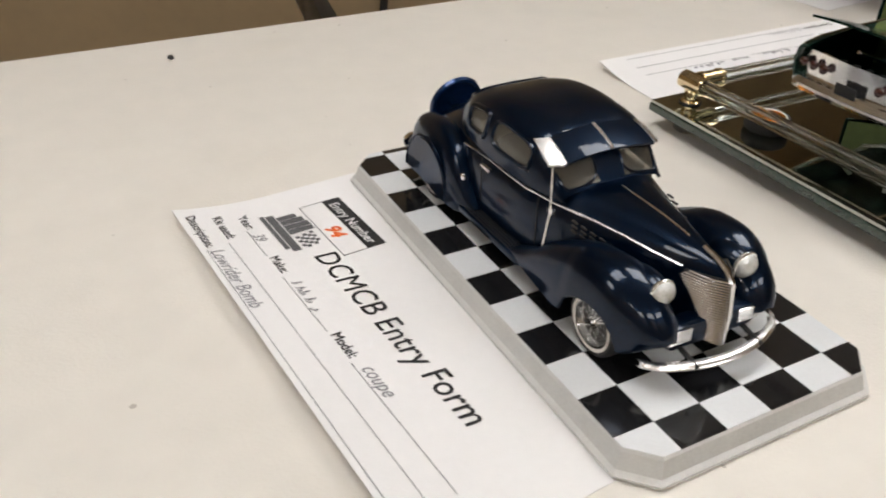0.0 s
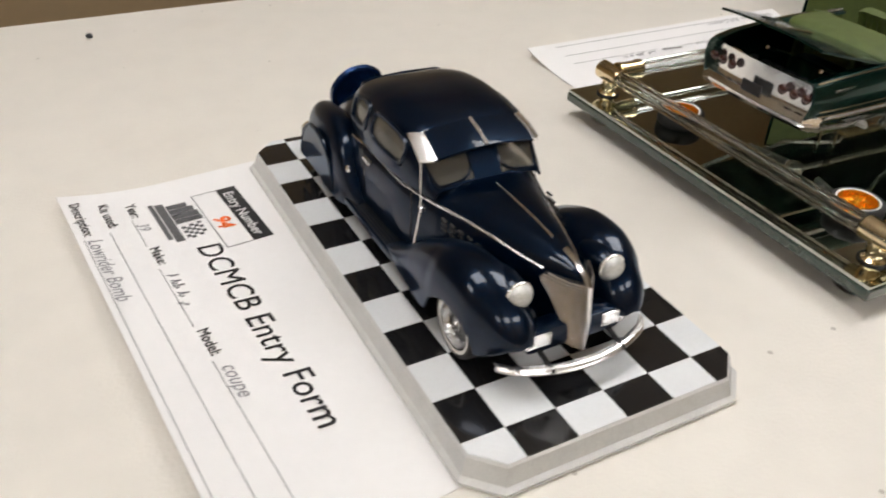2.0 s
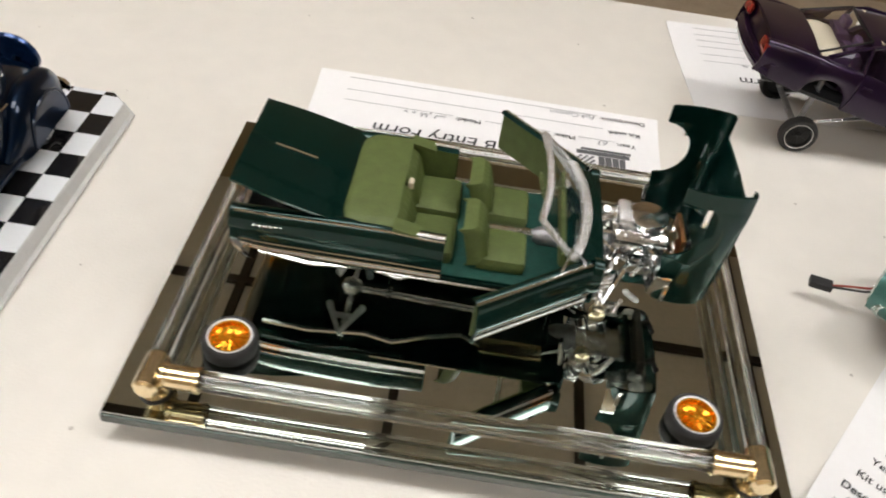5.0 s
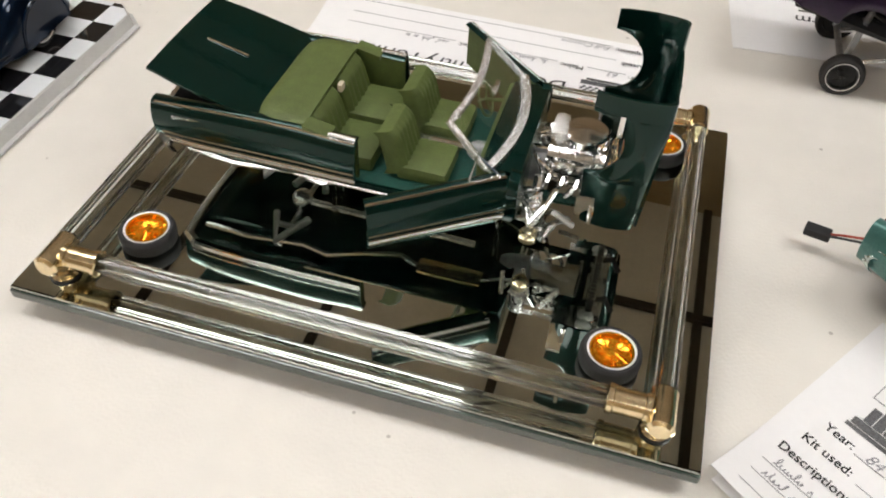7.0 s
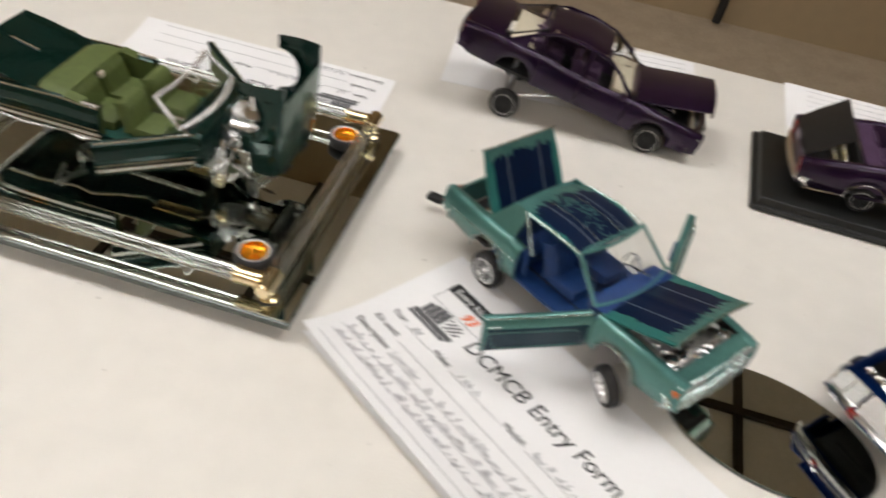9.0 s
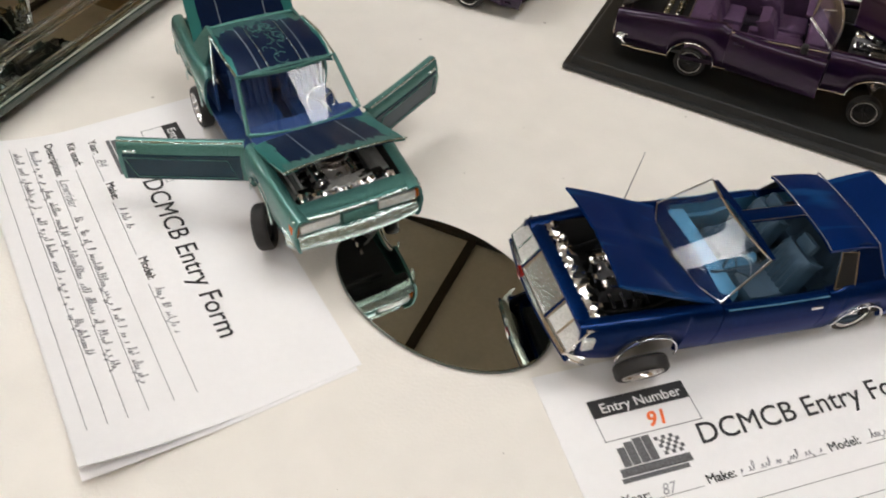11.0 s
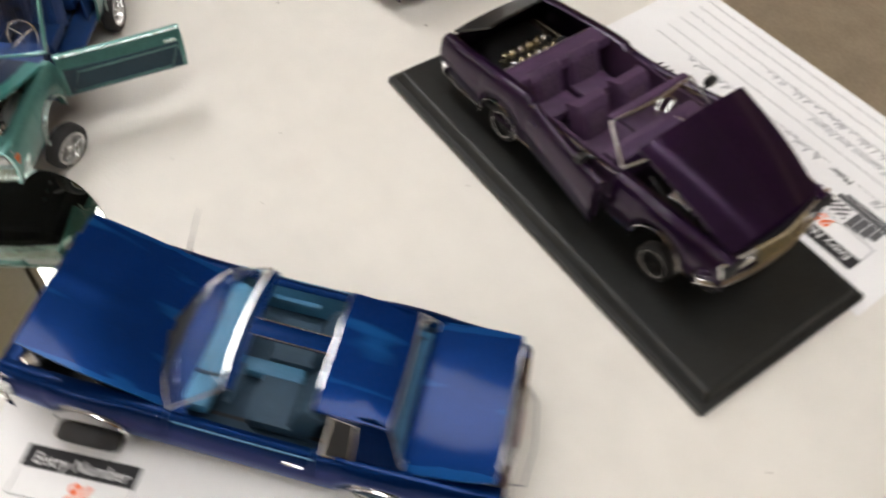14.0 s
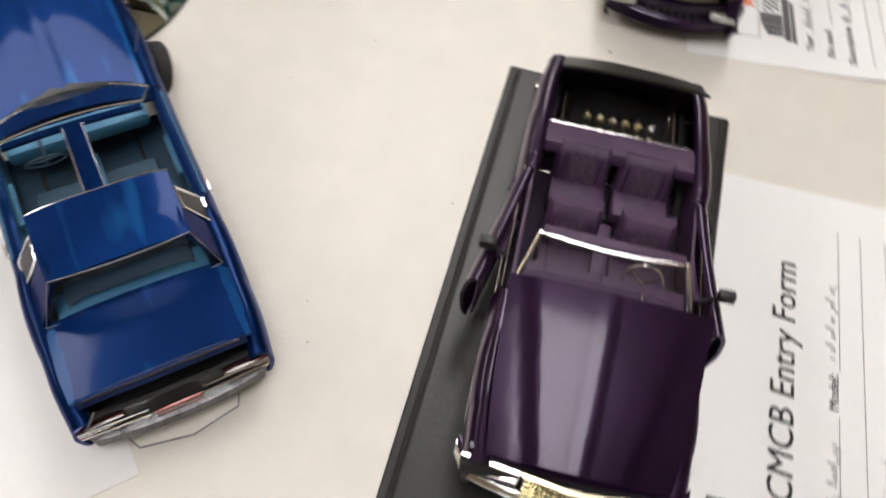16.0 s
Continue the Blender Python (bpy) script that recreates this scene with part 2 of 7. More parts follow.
def table_mat():
    """Blow-moulded white plastic: fine pebble grain, scuffs and small dark specks."""
    m = mat("white_moulded_plastic", (0.72, 0.685, 0.63), 0.42, 0, 0.04, 5, 0.2, 600)
    nt = m.node_tree
    n, l = nt.nodes, nt.links
    p = n["Principled BSDF"]
    old = p.inputs["Base Color"].links[0].from_socket
    tc = n.new("ShaderNodeTexCoord")
    vor = n.new("ShaderNodeTexVoronoi")
    vor.inputs["Scale"].default_value = 58
    l.new(tc.outputs["Object"], vor.inputs["Vector"])
    sep = n.new("ShaderNodeSeparateColor")
    l.new(vor.outputs["Color"], sep.inputs[0])
    size = n.new("ShaderNodeMath")
    size.operation, size.inputs[1].default_value = "MULTIPLY", 0.075
    pw = n.new("ShaderNodeMath")
    pw.operation, pw.inputs[1].default_value = "POWER", 2.4
    l.new(sep.outputs[0], pw.inputs[0])
    l.new(pw.outputs[0], size.inputs[0])
    lt = n.new("ShaderNodeMath")
    lt.operation = "LESS_THAN"
    l.new(vor.outputs["Distance"], lt.inputs[0])
    l.new(size.outputs[0], lt.inputs[1])
    sc = n.new("ShaderNodeTexNoise")
    sc.inputs["Scale"].default_value, sc.inputs["Detail"].default_value = 11, 6
    l.new(tc.outputs["Object"], sc.inputs["Vector"])
    rp = n.new("ShaderNodeValToRGB")
    rp.color_ramp.elements[0].position, rp.color_ramp.elements[1].position = 0.58, 0.78
    l.new(sc.outputs["Fac"], rp.inputs[0])
    scf = n.new("ShaderNodeMath")
    scf.operation, scf.inputs[1].default_value = "MULTIPLY", 0.20
    l.new(rp.outputs[0], scf.inputs[0])
    a = n.new("ShaderNodeMix")
    a.data_type = "RGBA"
    l.new(scf.outputs[0], a.inputs["Factor"])
    l.new(old, a.inputs["A"])
    a.inputs["B"].default_value = (0.50, 0.45, 0.38, 1)
    s2 = n.new("ShaderNodeMath")
    s2.operation, s2.inputs[1].default_value = "MULTIPLY", 0.55
    l.new(lt.outputs[0], s2.inputs[0])
    b = n.new("ShaderNodeMix")
    b.data_type = "RGBA"
    l.new(s2.outputs[0], b.inputs["Factor"])
    l.new(a.outputs["Result"], b.inputs["A"])
    b.inputs["B"].default_value = (0.24, 0.20, 0.16, 1)
    l.new(b.outputs["Result"], p.inputs["Base Color"])
    return m


M["table"] = table_mat()

# ---------------------------------------------------------------- mesh helpers
SC = [1.0]     # metres of the table top per unit of the part being drawn


def part(name, bm, material, parent=None, label="", smooth=True, at=None, turn=None):
    """Links a bmesh as one mesh object. at: hinge point, the mesh is moved to it; turn: rotation about the hinge."""
    piv = Vector(at) if at is not None else Vector((0, 0, 0))
    bmesh.ops.recalc_face_normals(bm, faces=bm.faces)
    for v in bm.verts:
        v.co = (v.co - piv) * SC[0]
    me = bpy.data.meshes.new(name)
    bm.to_mesh(me)
    bm.free()
    me.materials.append(M[material] if isinstance(material, str) else material)
    if smooth:
        for f in me.polygons:
            f.use_smooth = True
        me.set_sharp_from_angle(angle=radians(38))
    ob = new(name, me)
    if parent is not None:
        ob.parent = parent
        if at is not None:
            par = Vector(parent.get("piv", (0, 0, 0)))
            ob.location = (piv - par) * SC[0]
            ob["piv"] = list(piv)
        elif "piv" in parent:
            ob.location = -Vector(parent["piv"]) * SC[0]
    if turn is not None:
        ob.rotation_euler = [radians(a) for a in turn]
    if label:
        ob["label"] = label
    return ob


def thing(name, label, category, m, group=""):
    ob = new(name)
    ob.empty_display_size = 0.01
    ob.matrix_basis = m
    return tagged(ob, label, category, group)


def box(bm, cx, cy, cz, sx, sy, sz, bev=0.0, rot=None, taper=None):
    g = bmesh.ops.create_cube(bm, size=1)
    vs = g["verts"]
    for v in vs:
        k = 1.0 if taper is None or v.co.z < 0 else taper
        v.co = Vector((v.co.x * sx * k, v.co.y * sy * k, v.co.z * sz))
    if bev:
        es = list({e for v in vs for e in v.link_edges})
        r = bmesh.ops.bevel(bm, geom=es, offset=bev, segments=2, affect="EDGES", profile=0.6)
        vs = list({v for f in r["faces"] for v in f.verts} | {v for v in vs if v.is_valid})
    if rot:
        bmesh.ops.rotate(bm, verts=vs, cent=(0, 0, 0), matrix=Euler([radians(a) for a in rot]).to_matrix())
    for v in vs:
        v.co += Vector((cx, cy, cz))
    return bm


def tube(bm, pts, r, seg=8, caps=True, r2=None):
    pts = [Vector(p) for p in pts]
    rings = []
    for i, p in enumerate(pts):
        d = (pts[min(i + 1, len(pts) - 1)] - pts[max(i - 1, 0)]).normalized()
        a = d.orthogonal().normalized() if i == 0 else (u - d * u.dot(d)).normalized()
        u = a
        b = d.cross(a)
        rr = r if r2 is None else r + (r2 - r) * i / (len(pts) - 1)
        rings.append([bm.verts.new(p + rr * (math.cos(q) * a + math.sin(q) * b)) for q in (2 * math.pi * k / seg for k in range(seg))])
    for A, B in zip(rings, rings[1:]):
        for k in range(seg):
            bm.faces.new((A[k], A[(k + 1) % seg], B[(k + 1) % seg], B[k]))
    if caps:
        bm.faces.new(rings[0][::-1])
        bm.faces.new(rings[-1])
    return bm


def lathe(bm, prof, seg=28, centre=(0, 0, 0), axis="y", closed=False, caps=True):
    """prof: (radius, along). Turned about the axis."""
    rings = []
    c = Vector(centre)
    for r, h in prof:
        ring = []
        for k in range(seg):
            a = 2 * math.pi * k / seg
            q = {"y": (r * math.cos(a), h, r * math.sin(a)), "z": (r * math.cos(a), r * math.sin(a), h), "x": (h, r * math.cos(a), r * math.sin(a))}[axis]
            ring.append(bm.verts.new(c + Vector(q)))
        rings.append(ring)
    pairs = list(zip(rings, rings[1:])) + ([(rings[-1], rings[0])] if closed else [])
    for A, B in pairs:
        for k in range(seg):
            bm.faces.new((A[k], A[(k + 1) % seg], B[(k + 1) % seg], B[k]))
    if caps and not closed:
        for ring in (rings[0], rings[-1]):
            if prof[0 if ring is rings[0] else -1][0] > 1e-6:
                try:
                    bm.faces.new(ring)
                except ValueError:
                    pass
    return bm


def sheet(bm, rows, off):
    """A curved plate with thickness: rows of points, and the offset of its back (a vector or a function of the point)."""
    top = [[bm.verts.new(p) for p in r] for r in rows]
    f = off if callable(off) else (lambda p: Vector(off))
    bot = [[bm.verts.new(Vector(p) + f(Vector(p))) for p in r] for r in rows]
    n, m_ = len(rows), len(rows[0])
    for i in range(n - 1):
        for j in range(m_ - 1):
            bm.faces.new((top[i][j], top[i][j + 1], top[i + 1][j + 1], top[i + 1][j]))
            bm.faces.new((bot[i][j], bot[i + 1][j], bot[i + 1][j + 1], bot[i][j + 1]))
    for i in range(n - 1):
        for j in (0, m_ - 1):
            bm.faces.new((top[i][j], top[i + 1][j], bot[i + 1][j], bot[i][j]))
    for j in range(m_ - 1):
        for i in (0, n - 1):
            bm.faces.new((top[i][j], top[i][j + 1], bot[i][j + 1], bot[i][j]))
    return bm


def prism(bm, pts, h, axis="z"):
    """A flat outline raised by h along an axis. pts in the plane's two coordinates, with the base along the axis as third."""
    A = [bm.verts.new(p) for p in pts]
    d = {"x": Vector((h, 0, 0)), "y": Vector((0, h, 0)), "z": Vector((0, 0, h))}[axis]
    B = [bm.verts.new(Vector(p) + d) for p in pts]
    bm.faces.new(A[::-1])
    bm.faces.new(B)
    k = len(A)
    for i in range(k):
        bm.faces.new((A[i], A[(i + 1) % k], B[(i + 1) % k], B[i]))
    return bm


def nb():
    return bmesh.new()


def lin(a, b, n):
    return [a + (b - a) * i / (n - 1) for i in range(n)]


def ip(x, *pts):
    """Smooth curve through (x, value) points."""
    xs, ys = [p[0] for p in pts], [p[1] for p in pts]
    if x <= xs[0]:
        return ys[0]
    if x >= xs[-1]:
        return ys[-1]
    for i in range(len(xs) - 1):
        if xs[i] <= x <= xs[i + 1]:
            t = (x - xs[i]) / (xs[i + 1] - xs[i])

            def slope(k):
                if k <= 0 or k >= len(xs) - 1:
                    j = 0 if k <= 0 else len(xs) - 2
                    return (ys[j + 1] - ys[j]) / (xs[j + 1] - xs[j])
                a = (ys[k] - ys[k - 1]) / (xs[k] - xs[k - 1])
                b = (ys[k + 1] - ys[k]) / (xs[k + 1] - xs[k])
                return 0 if a * b <= 0 else 2 * a * b / (a + b)
            h = xs[i + 1] - xs[i]
            return ((2 * t**3 - 3 * t * t + 1) * ys[i] + (t**3 - 2 * t * t + t) * h * slope(i)
                    + (3 * t * t - 2 * t**3) * ys[i + 1] + (t**3 - t * t) * h * slope(i + 1))


def letters(name, body, size, parent, x, y, z, material, bold=0.0, slant=0.0, width=1.0, turn=0.0):
    """Words with the built-in font, as a mesh that lies flat."""
    cu = bpy.data.curves.new(name, "FONT")
    cu.body, cu.size, cu.shear, cu.resolution_u = body, size, slant, 3
    tmp = bpy.data.objects.new(name, cu)
    me = bpy.data.meshes.new_from_object(tmp)
    bpy.data.objects.remove(tmp)
    bpy.data.curves.remove(cu)
    if bold:
        # heavier strokes: the same letters again, a hair aside and above
        b = bmesh.new()
        for dx, dy, dz in ((0, 0, 0), (bold * size, 0, 2e-5), (0, bold * size, 4e-5), (bold * size, bold * size, 6e-5)):
            k0 = len(b.verts)
            b.from_mesh(me)
            b.verts.ensure_lookup_table()
            for v in b.verts[k0:]:
                v.co += Vector((dx, dy, dz))
        b.to_mesh(me)
        b.free()
    me.materials.clear()
    me.materials.append(M[material])
    me.name = name
    ob = new(name, me)
    ob.parent = parent
    ob.location, ob.rotation_euler, ob.scale = (x, y, z), (0, 0, radians(turn)), (width, 1, 1)
    return ob


# ---------------------------------------------------------------- the room
CEIL, FLOOR = 1.9, -0.74


def structure(name, bm, material, label, category):
    return tagged(part(name, bm, material, None, label, smooth=False), label, category, "", "structure")


structure("floor", box(nb(), 0.4, 0, FLOOR - 0.05, 8.0, 5.2, 0.1), "tan_floor", "tan carpet floor of the hall", "floor")
structure("wall_north", box(nb(), 0.4, 2.45, 0.6, 8.0, 0.1, 2.9), "tan_wall", "plain tan painted wall behind the table", "wall")
structure("wall_south", box(nb(), 0.4, -2.65, 0.6, 8.0, 0.1, 2.9), "tan_wall", "plain tan painted wall", "wall")
structure("wall_west", box(nb(), -3.65, -0.1, 0.6, 0.1, 5.0, 2.9), "tan_wall", "plain tan painted wall", "wall")
structure("wall_east", box(nb(), 4.45, -0.1, 0.6, 0.1, 5.0, 2.9), "tan_wall", "plain tan painted wall", "wall")
bm = nb()
box(bm, 0.4, -0.1, CEIL + 0.06, 8.2, 5.2, 0.1)
structure("ceiling", bm, "tile", "suspended ceiling of pale tiles", "ceiling")
bm = nb()
for k in range(-6, 7):
    x = 0.84 + 0.61 * k
    if -3.6 < x < 4.4:
        box(bm, x, -0.1, CEIL - 0.004, 0.03, 5.0, 0.02)
for k in range(-7, 3):
    y = 1.22 + 0.61 * k
    if -2.6 < y < 2.4:
        box(bm, 0.4, y, CEIL - 0.007, 8.0, 0.03, 0.02)
structure("trim_ceiling_grid", bm, "tbar", "dark metal grid of the suspended ceiling", "ceiling grid")
first = None
for px in (-2.82, -0.38, 1.45):
    for py in (-2.14, 0.30):
        if first is None:
            first = thing("ceiling_light", "recessed fluorescent ceiling light with white diffuser", "ceiling light", pose(px, py, CEIL), "ceiling lights")
            fr = nb()
            for sx_, sy_, w, d in ((0, 0.29, 1.17, 0.02), (0, -0.29, 1.17, 0.02), (0.585, 0, 0.02, 0.56), (-0.585, 0, 0.02, 0.56)):
                box(fr, sx_, sy_, -0.014, w, d, 0.03)
            part("frame", fr, "white_rubber", first, smooth=False)
            part("diffuser", box(nb(), 0, 0, -0.006, 1.14, 0.56, 0.016), "panel_light", first, "glowing white diffuser", smooth=False)
        else:
            copy_thing(first, pose(px, py, CEIL))

# ---------------------------------------------------------------- the table
table = thing("folding_table", "white moulded plastic folding table with specks and scuffs", "table", pose(0.177, 0.13, 0))
TW, TD = 1.83, 0.76


def slab(w, d, r, z0, z1, lip):
    b = nb()
    prof = [(0.0, z0), (-lip * 0.15, z0 + (z1 - z0) * 0.2), (0, z0 + (z1 - z0) * 0.5), (lip * 0.0, z1 - lip), (lip * 0.29, z1 - lip * 0.29), (lip, z1)]
    rings = []
    for ins, z in prof:
        ring = []
        rr = max(r - ins, 0.002)
        for cx, cy, a0 in ((w / 2 - r, d / 2 - r, 0), (-w / 2 + r, d / 2 - r, 90), (-w / 2 + r, -d / 2 + r, 180), (w / 2 - r, -d / 2 + r, 270)):
            for k in range(9):
                a = radians(a0 + 90 * k / 8)
                ring.append(b.verts.new((cx + rr * math.cos(a), cy + rr * math.sin(a), z)))
        rings.append(ring)
    for A, B in zip(rings, rings[1:]):
        for k in range(len(A)):
            b.faces.new((A[k], A[(k + 1) % len(A)], B[(k + 1) % len(A)], B[k]))
    b.faces.new(rings[-1])
    b.faces.new(rings[0][::-1])
    return b


part("tabletop", slab(TW, TD, 0.035, -0.045, 0.0, 0.006), "table", table, "speckled white plastic top")
for sx_ in (-0.62, 0.62):
    lg = nb()
    tube(lg, [(sx_, -0.28, -0.05), (sx_, -0.30, FLOOR + 0.012)], 0.013)
    part("leg", lg, "grey_metal", table)
    lg = nb()
    tube(lg, [(sx_, 0.28, -0.05), (sx_, 0.30, FLOOR + 0.012)], 0.013)
    part("leg", lg, "grey_metal", table)
    part("stretcher", tube(nb(), [(sx_, -0.29, -0.45), (sx_, 0.29, -0.45)], 0.010), "grey_metal", table)

# crumb near the back edge
bm = nb()
bmesh.ops.create_icosphere(bm, subdivisions=2, radius=0.0024)
for v in bm.verts:
    v.co *= 1 + 0.35 * noise.noise(v.co * 600)
    v.co.z *= 0.7
cr = part("crumb", bm, "flat_black", None, "small dark crumb lying on the white table")
cr.location = (-0.046, 0.462, 0.0014)
tagged(cr, category="crumb")

# ---------------------------------------------------------------- entry forms


def entry_form(m, number, writing, label, u1=0.236, v1=0.110, lift=0.0, curl=0.0, z=0.0006, flare=0.0):
    """A printed form. Its own axes: x along the lines, y up the page; text reference at the origin."""
    SC[0] = 1.0
    t = thing("entry_form", label, "entry form", m, "entry forms")

    def zz(u, v):
        a = max(0.0, (v - (v1 - 0.05)) / 0.05)
        b = max(0.0, (0.05 - u) / 0.05)
        c = max(0.0, (u - (u1 - 0.035)) / 0.035)
        return lift * a * a + curl * max(0.0, a + b - 0.85) ** 2 + flare * c * c * max(0.0, (v - 0.04) / (v1 - 0.04))
    rows = [[(u, -v, z + zz(u, v)) for u in lin(0.003, u1, 22)] for v in lin(-0.018, v1, 16)]
    sh = part("sheet", sheet(nb(), rows, (0, 0, -0.0004)), "paper", t, "white printer paper")
    if flare:
        # a second sheet below, lifted less
        rows = [[(u, -v, 0.0003 + 0.4 * zz(u, v)) for u in lin(0.006, u1 + 0.002, 18)] for v in lin(-0.015, v1 + 0.001, 14)]
        part("under_sheet", sheet(nb(), rows, (0, 0, -0.0002)), "paper", t, "second sheet of paper below")
    e = 0.00035

    def bar(name, u, v, w, h, material, ht=0.00008):
        b = nb()
        n = max(2, int(w / 0.012) + 1)
        sheet(b, [[(uu, -vv, z + zz(uu, vv) + e) for uu in lin(u, u + w, n)] for vv in (v, v + h)], (0, 0, -ht))
        return part(name, b, material, t, smooth=False)
    bar("number_box_header", 0.023, 0.0015, 0.050, 0.0095, "ink")
    for u, v, w, h in ((0.023, 0.011, 0.0004, 0.0125), (0.0726, 0.011, 0.0004, 0.0125), (0.023, 0.0231, 0.050, 0.0004)):
        bar("number_box_line", u, v, w, h, "line")
    letters("number_box_title", "Entry Number", 0.0072, t, 0.0275, -0.0092, z + e + 0.0002, "paper", 0.012)
    letters("entry_number", number, 0.0105, t, 0.046, -0.0212, z + e, "orange", 0.04, 0.25)
    # club mark: plain dark shapes
    for k, (u, v, w, h) in enumerate(((0.0265, 0.0275, 0.0038, 0.0095), (0.0307, 0.0255, 0.0042, 0.0115), (0.0353, 0.0245, 0.0044, 0.0125), (0.0400, 0.0245, 0.0040, 0.0125), (0.0235, 0.0375, 0.035, 0.0040),
                                      (0.0225, 0.042, 0.033, 0.0022))):
        bar("club_mark", u, v, w, h, "grey_print")
    ck = nb()
    for i in range(6):
        for j in range(5):
            if (i + j) % 2 == 0:
                u, v = 0.0455 + i * 0.0019 + j * 0.0004, 0.0265 + j * 0.0019
                sheet(ck, [[(uu, -vv, z + zz(uu, vv) + e) for uu in (u, u + 0.0019)] for vv in (v, v + 0.0019)], (0, 0, -0.0001))
    part("club_mark_flag", ck, "grey_print", t, smooth=False)
    letters("title", "DCMCB Entry Form", 0.0150, t, 0.0655, -0.0355, z + e, "ink", 0.010, 0.12, 1.0)
    # field names, lines and the writing on them
    for w, u, v in (("Year:", 0.0185, 0.0535), ("Make:", 0.0590, 0.0540), ("Model:", 0.1225, 0.0545), ("Kit used:", 0.0155, 0.0650), ("Description:", 0.0120, 0.0765)):
        if v < v1 - 0.002:
            letters("field_name", w, 0.0062, t, u, -v, z + zz(u, v) + e, "ink", 0.02)
    lines = [(0.033, 0.0540, 0.024), (0.076, 0.0545, 0.044), (0.142, 0.0550, 0.073), (0.041, 0.0655, 0.174), (0.045, 0.0770, 0.170)]
    lines += [(0.012, 0.0860 + 0.0085 * k, 0.203) for k in range(3)]
    for u, v, w in lines:
        if v < v1 - 0.002:
            bar("ruled_line", u, v, w, 0.00030, "line")
    rows_at = {0.0595: 0.0535, 0.0825: 0.0762, 0.0945: 0.0853, 0.106: 0.0938}
    for w, u, v, s in writing:
        v = rows_at[v]
        u = u + 0.004
        if v > v1 - 0.003:
            continue
        if w.strip("-"):
            letters("handwriting", w, s, t, u, -v, z + zz(u, v) + e, "pencil", 0.0, 0.35, 0.9)
        else:
            # illegible or left out: a row of loose strokes of its length
            b = nb()
            rnd = random.Random(len(w) * 7 + int(v * 9000))
            x, pts = u, []
            while x < u + s:
                amp = rnd.choice((0.0016, 0.0018, 0.002, 0.0022, 0.0042, 0.0046, -0.002))
                wide, loop = rnd.uniform(0.0012, 0.0022), rnd.uniform(0.0, 0.0009)
                for q in range(7):
                    a = 2 * math.pi * q / 7
                    px, py = x + wide * q / 7 + loop * math.sin(a) + 0.2 * amp * (0.5 - 0.5 * math.cos(a)), amp * (0.5 - 0.5 * math.cos(a))
                    pts.append((px, -v + 0.0003 + py, z + zz(px, v) + e))
                x += wide
                if rnd.random() < 0.2 and len(pts) > 2:
                    tube(b, pts, 0.0002, 4)
                    pts = []
                    x += 0.0026
            if len(pts) > 2:
                tube(b, pts, 0.0002, 4)
            part("handwriting", b, "pencil", t, smooth=False)
    return t


def scrawl(u, v, w):
    return ("-" * int(w * 400), u, v, w)


entry_form(pose(-0.0134, 0.2480, 0, 0, 0, -85.0), "94", [("39", 0.033, 0.0595, 0.0075), scrawl(0.078, 0.0595, 0.022), ("coupe", 0.142, 0.0595, 0.0085), ("Lowrider Bomb", 0.042, 0.0825, 0.0085)],
           "white entry form half under a checkered base, folded edge", v1=0.080, lift=0.006)
entry_form(pose(0.455, 0.2350, 0, 0, 0, 180), "92", [("63", 0.033, 0.0595, 0.0075), scrawl(0.078, 0.0595, 0.025), scrawl(0.142, 0.0595, 0.028), ("Full Custom", 0.042, 0.0825, 0.007), ("full custom interior", 0.012, 0.0945, 0.007),
                                                    scrawl(0.09, 0.0945, 0.07), scrawl(0.012, 0.106, 0.1)],
           "white entry form lying behind the mirrored display base", v1=0.082, lift=0.006)
entry_form(pose(0.5479, 0.1175, 0, 0, 0, -35.2), "93", [("84", 0.033, 0.0595, 0.0075), scrawl(0.078, 0.0595, 0.02), scrawl(0.142, 0.0595, 0.032), ("Lowrider", 0.042, 0.0825, 0.0072), scrawl(0.075, 0.0825, 0.12), scrawl(0.012, 0.0945, 0.17),
                                                     scrawl(0.012, 0.106, 0.16)],
           "white entry form covered in handwriting under a teal model car", lift=0.006, curl=0.003, flare=0.008)
entry_form(pose(0.8368, 0.0099, 0, 0, 0, 41.1), "91", [("87", 0.033, 0.0595, 0.0075), scrawl(0.072, 0.0595, 0.042), scrawl(0.142, 0.0595, 0.032)],
           "white entry form under the royal blue model car", lift=0.003)
entry_form(pose(1.0300, 0.3905, 0, 0, 0, 179.4), "95", [("78", 0.033, 0.0595, 0.0075), scrawl(0.078, 0.0595, 0.025), scrawl(0.142, 0.0595, 0.04), ("full custom and hinged", 0.042, 0.0825, 0.0072), scrawl(0.012, 0.0945, 0.13)],
           "white entry form under the black display stand by the table edge", lift=0.003)
entry_form(pose(0.7180, 0.3860, 0, 0, 0, 185), "96", [scrawl(0.033, 0.0595, 0.015), scrawl(0.078, 0.0595, 0.025), scrawl(0.142, 0.0595, 0.04), scrawl(0.042, 0.0825, 0.12)],
           "white entry form behind the dark plum sedan", lift=0.003)

# ---------------------------------------------------------------- checkered base of the coupe
SC[0] = 1.0
S = 0.02
cb = thing("checkered_stand", "clear plastic display base with black and white checkered top", "display base", pose(0, 0, 0.0012))
X0, X1, Y0, Y1, CH = 0.0035, 0.1145, 0.0062, 0.2440, 0.0095


def octo(x0, x1, y0, y1, c, z):
    return [(x0 + c, y0, z), (x1 - c, y0, z), (x1, y0 + c, z), (x1, y1 - c, z), (x1 - c, y1, z), (x0 + c, y1, z), (x0, y1 - c, z), (x0, y0 + c, z)]


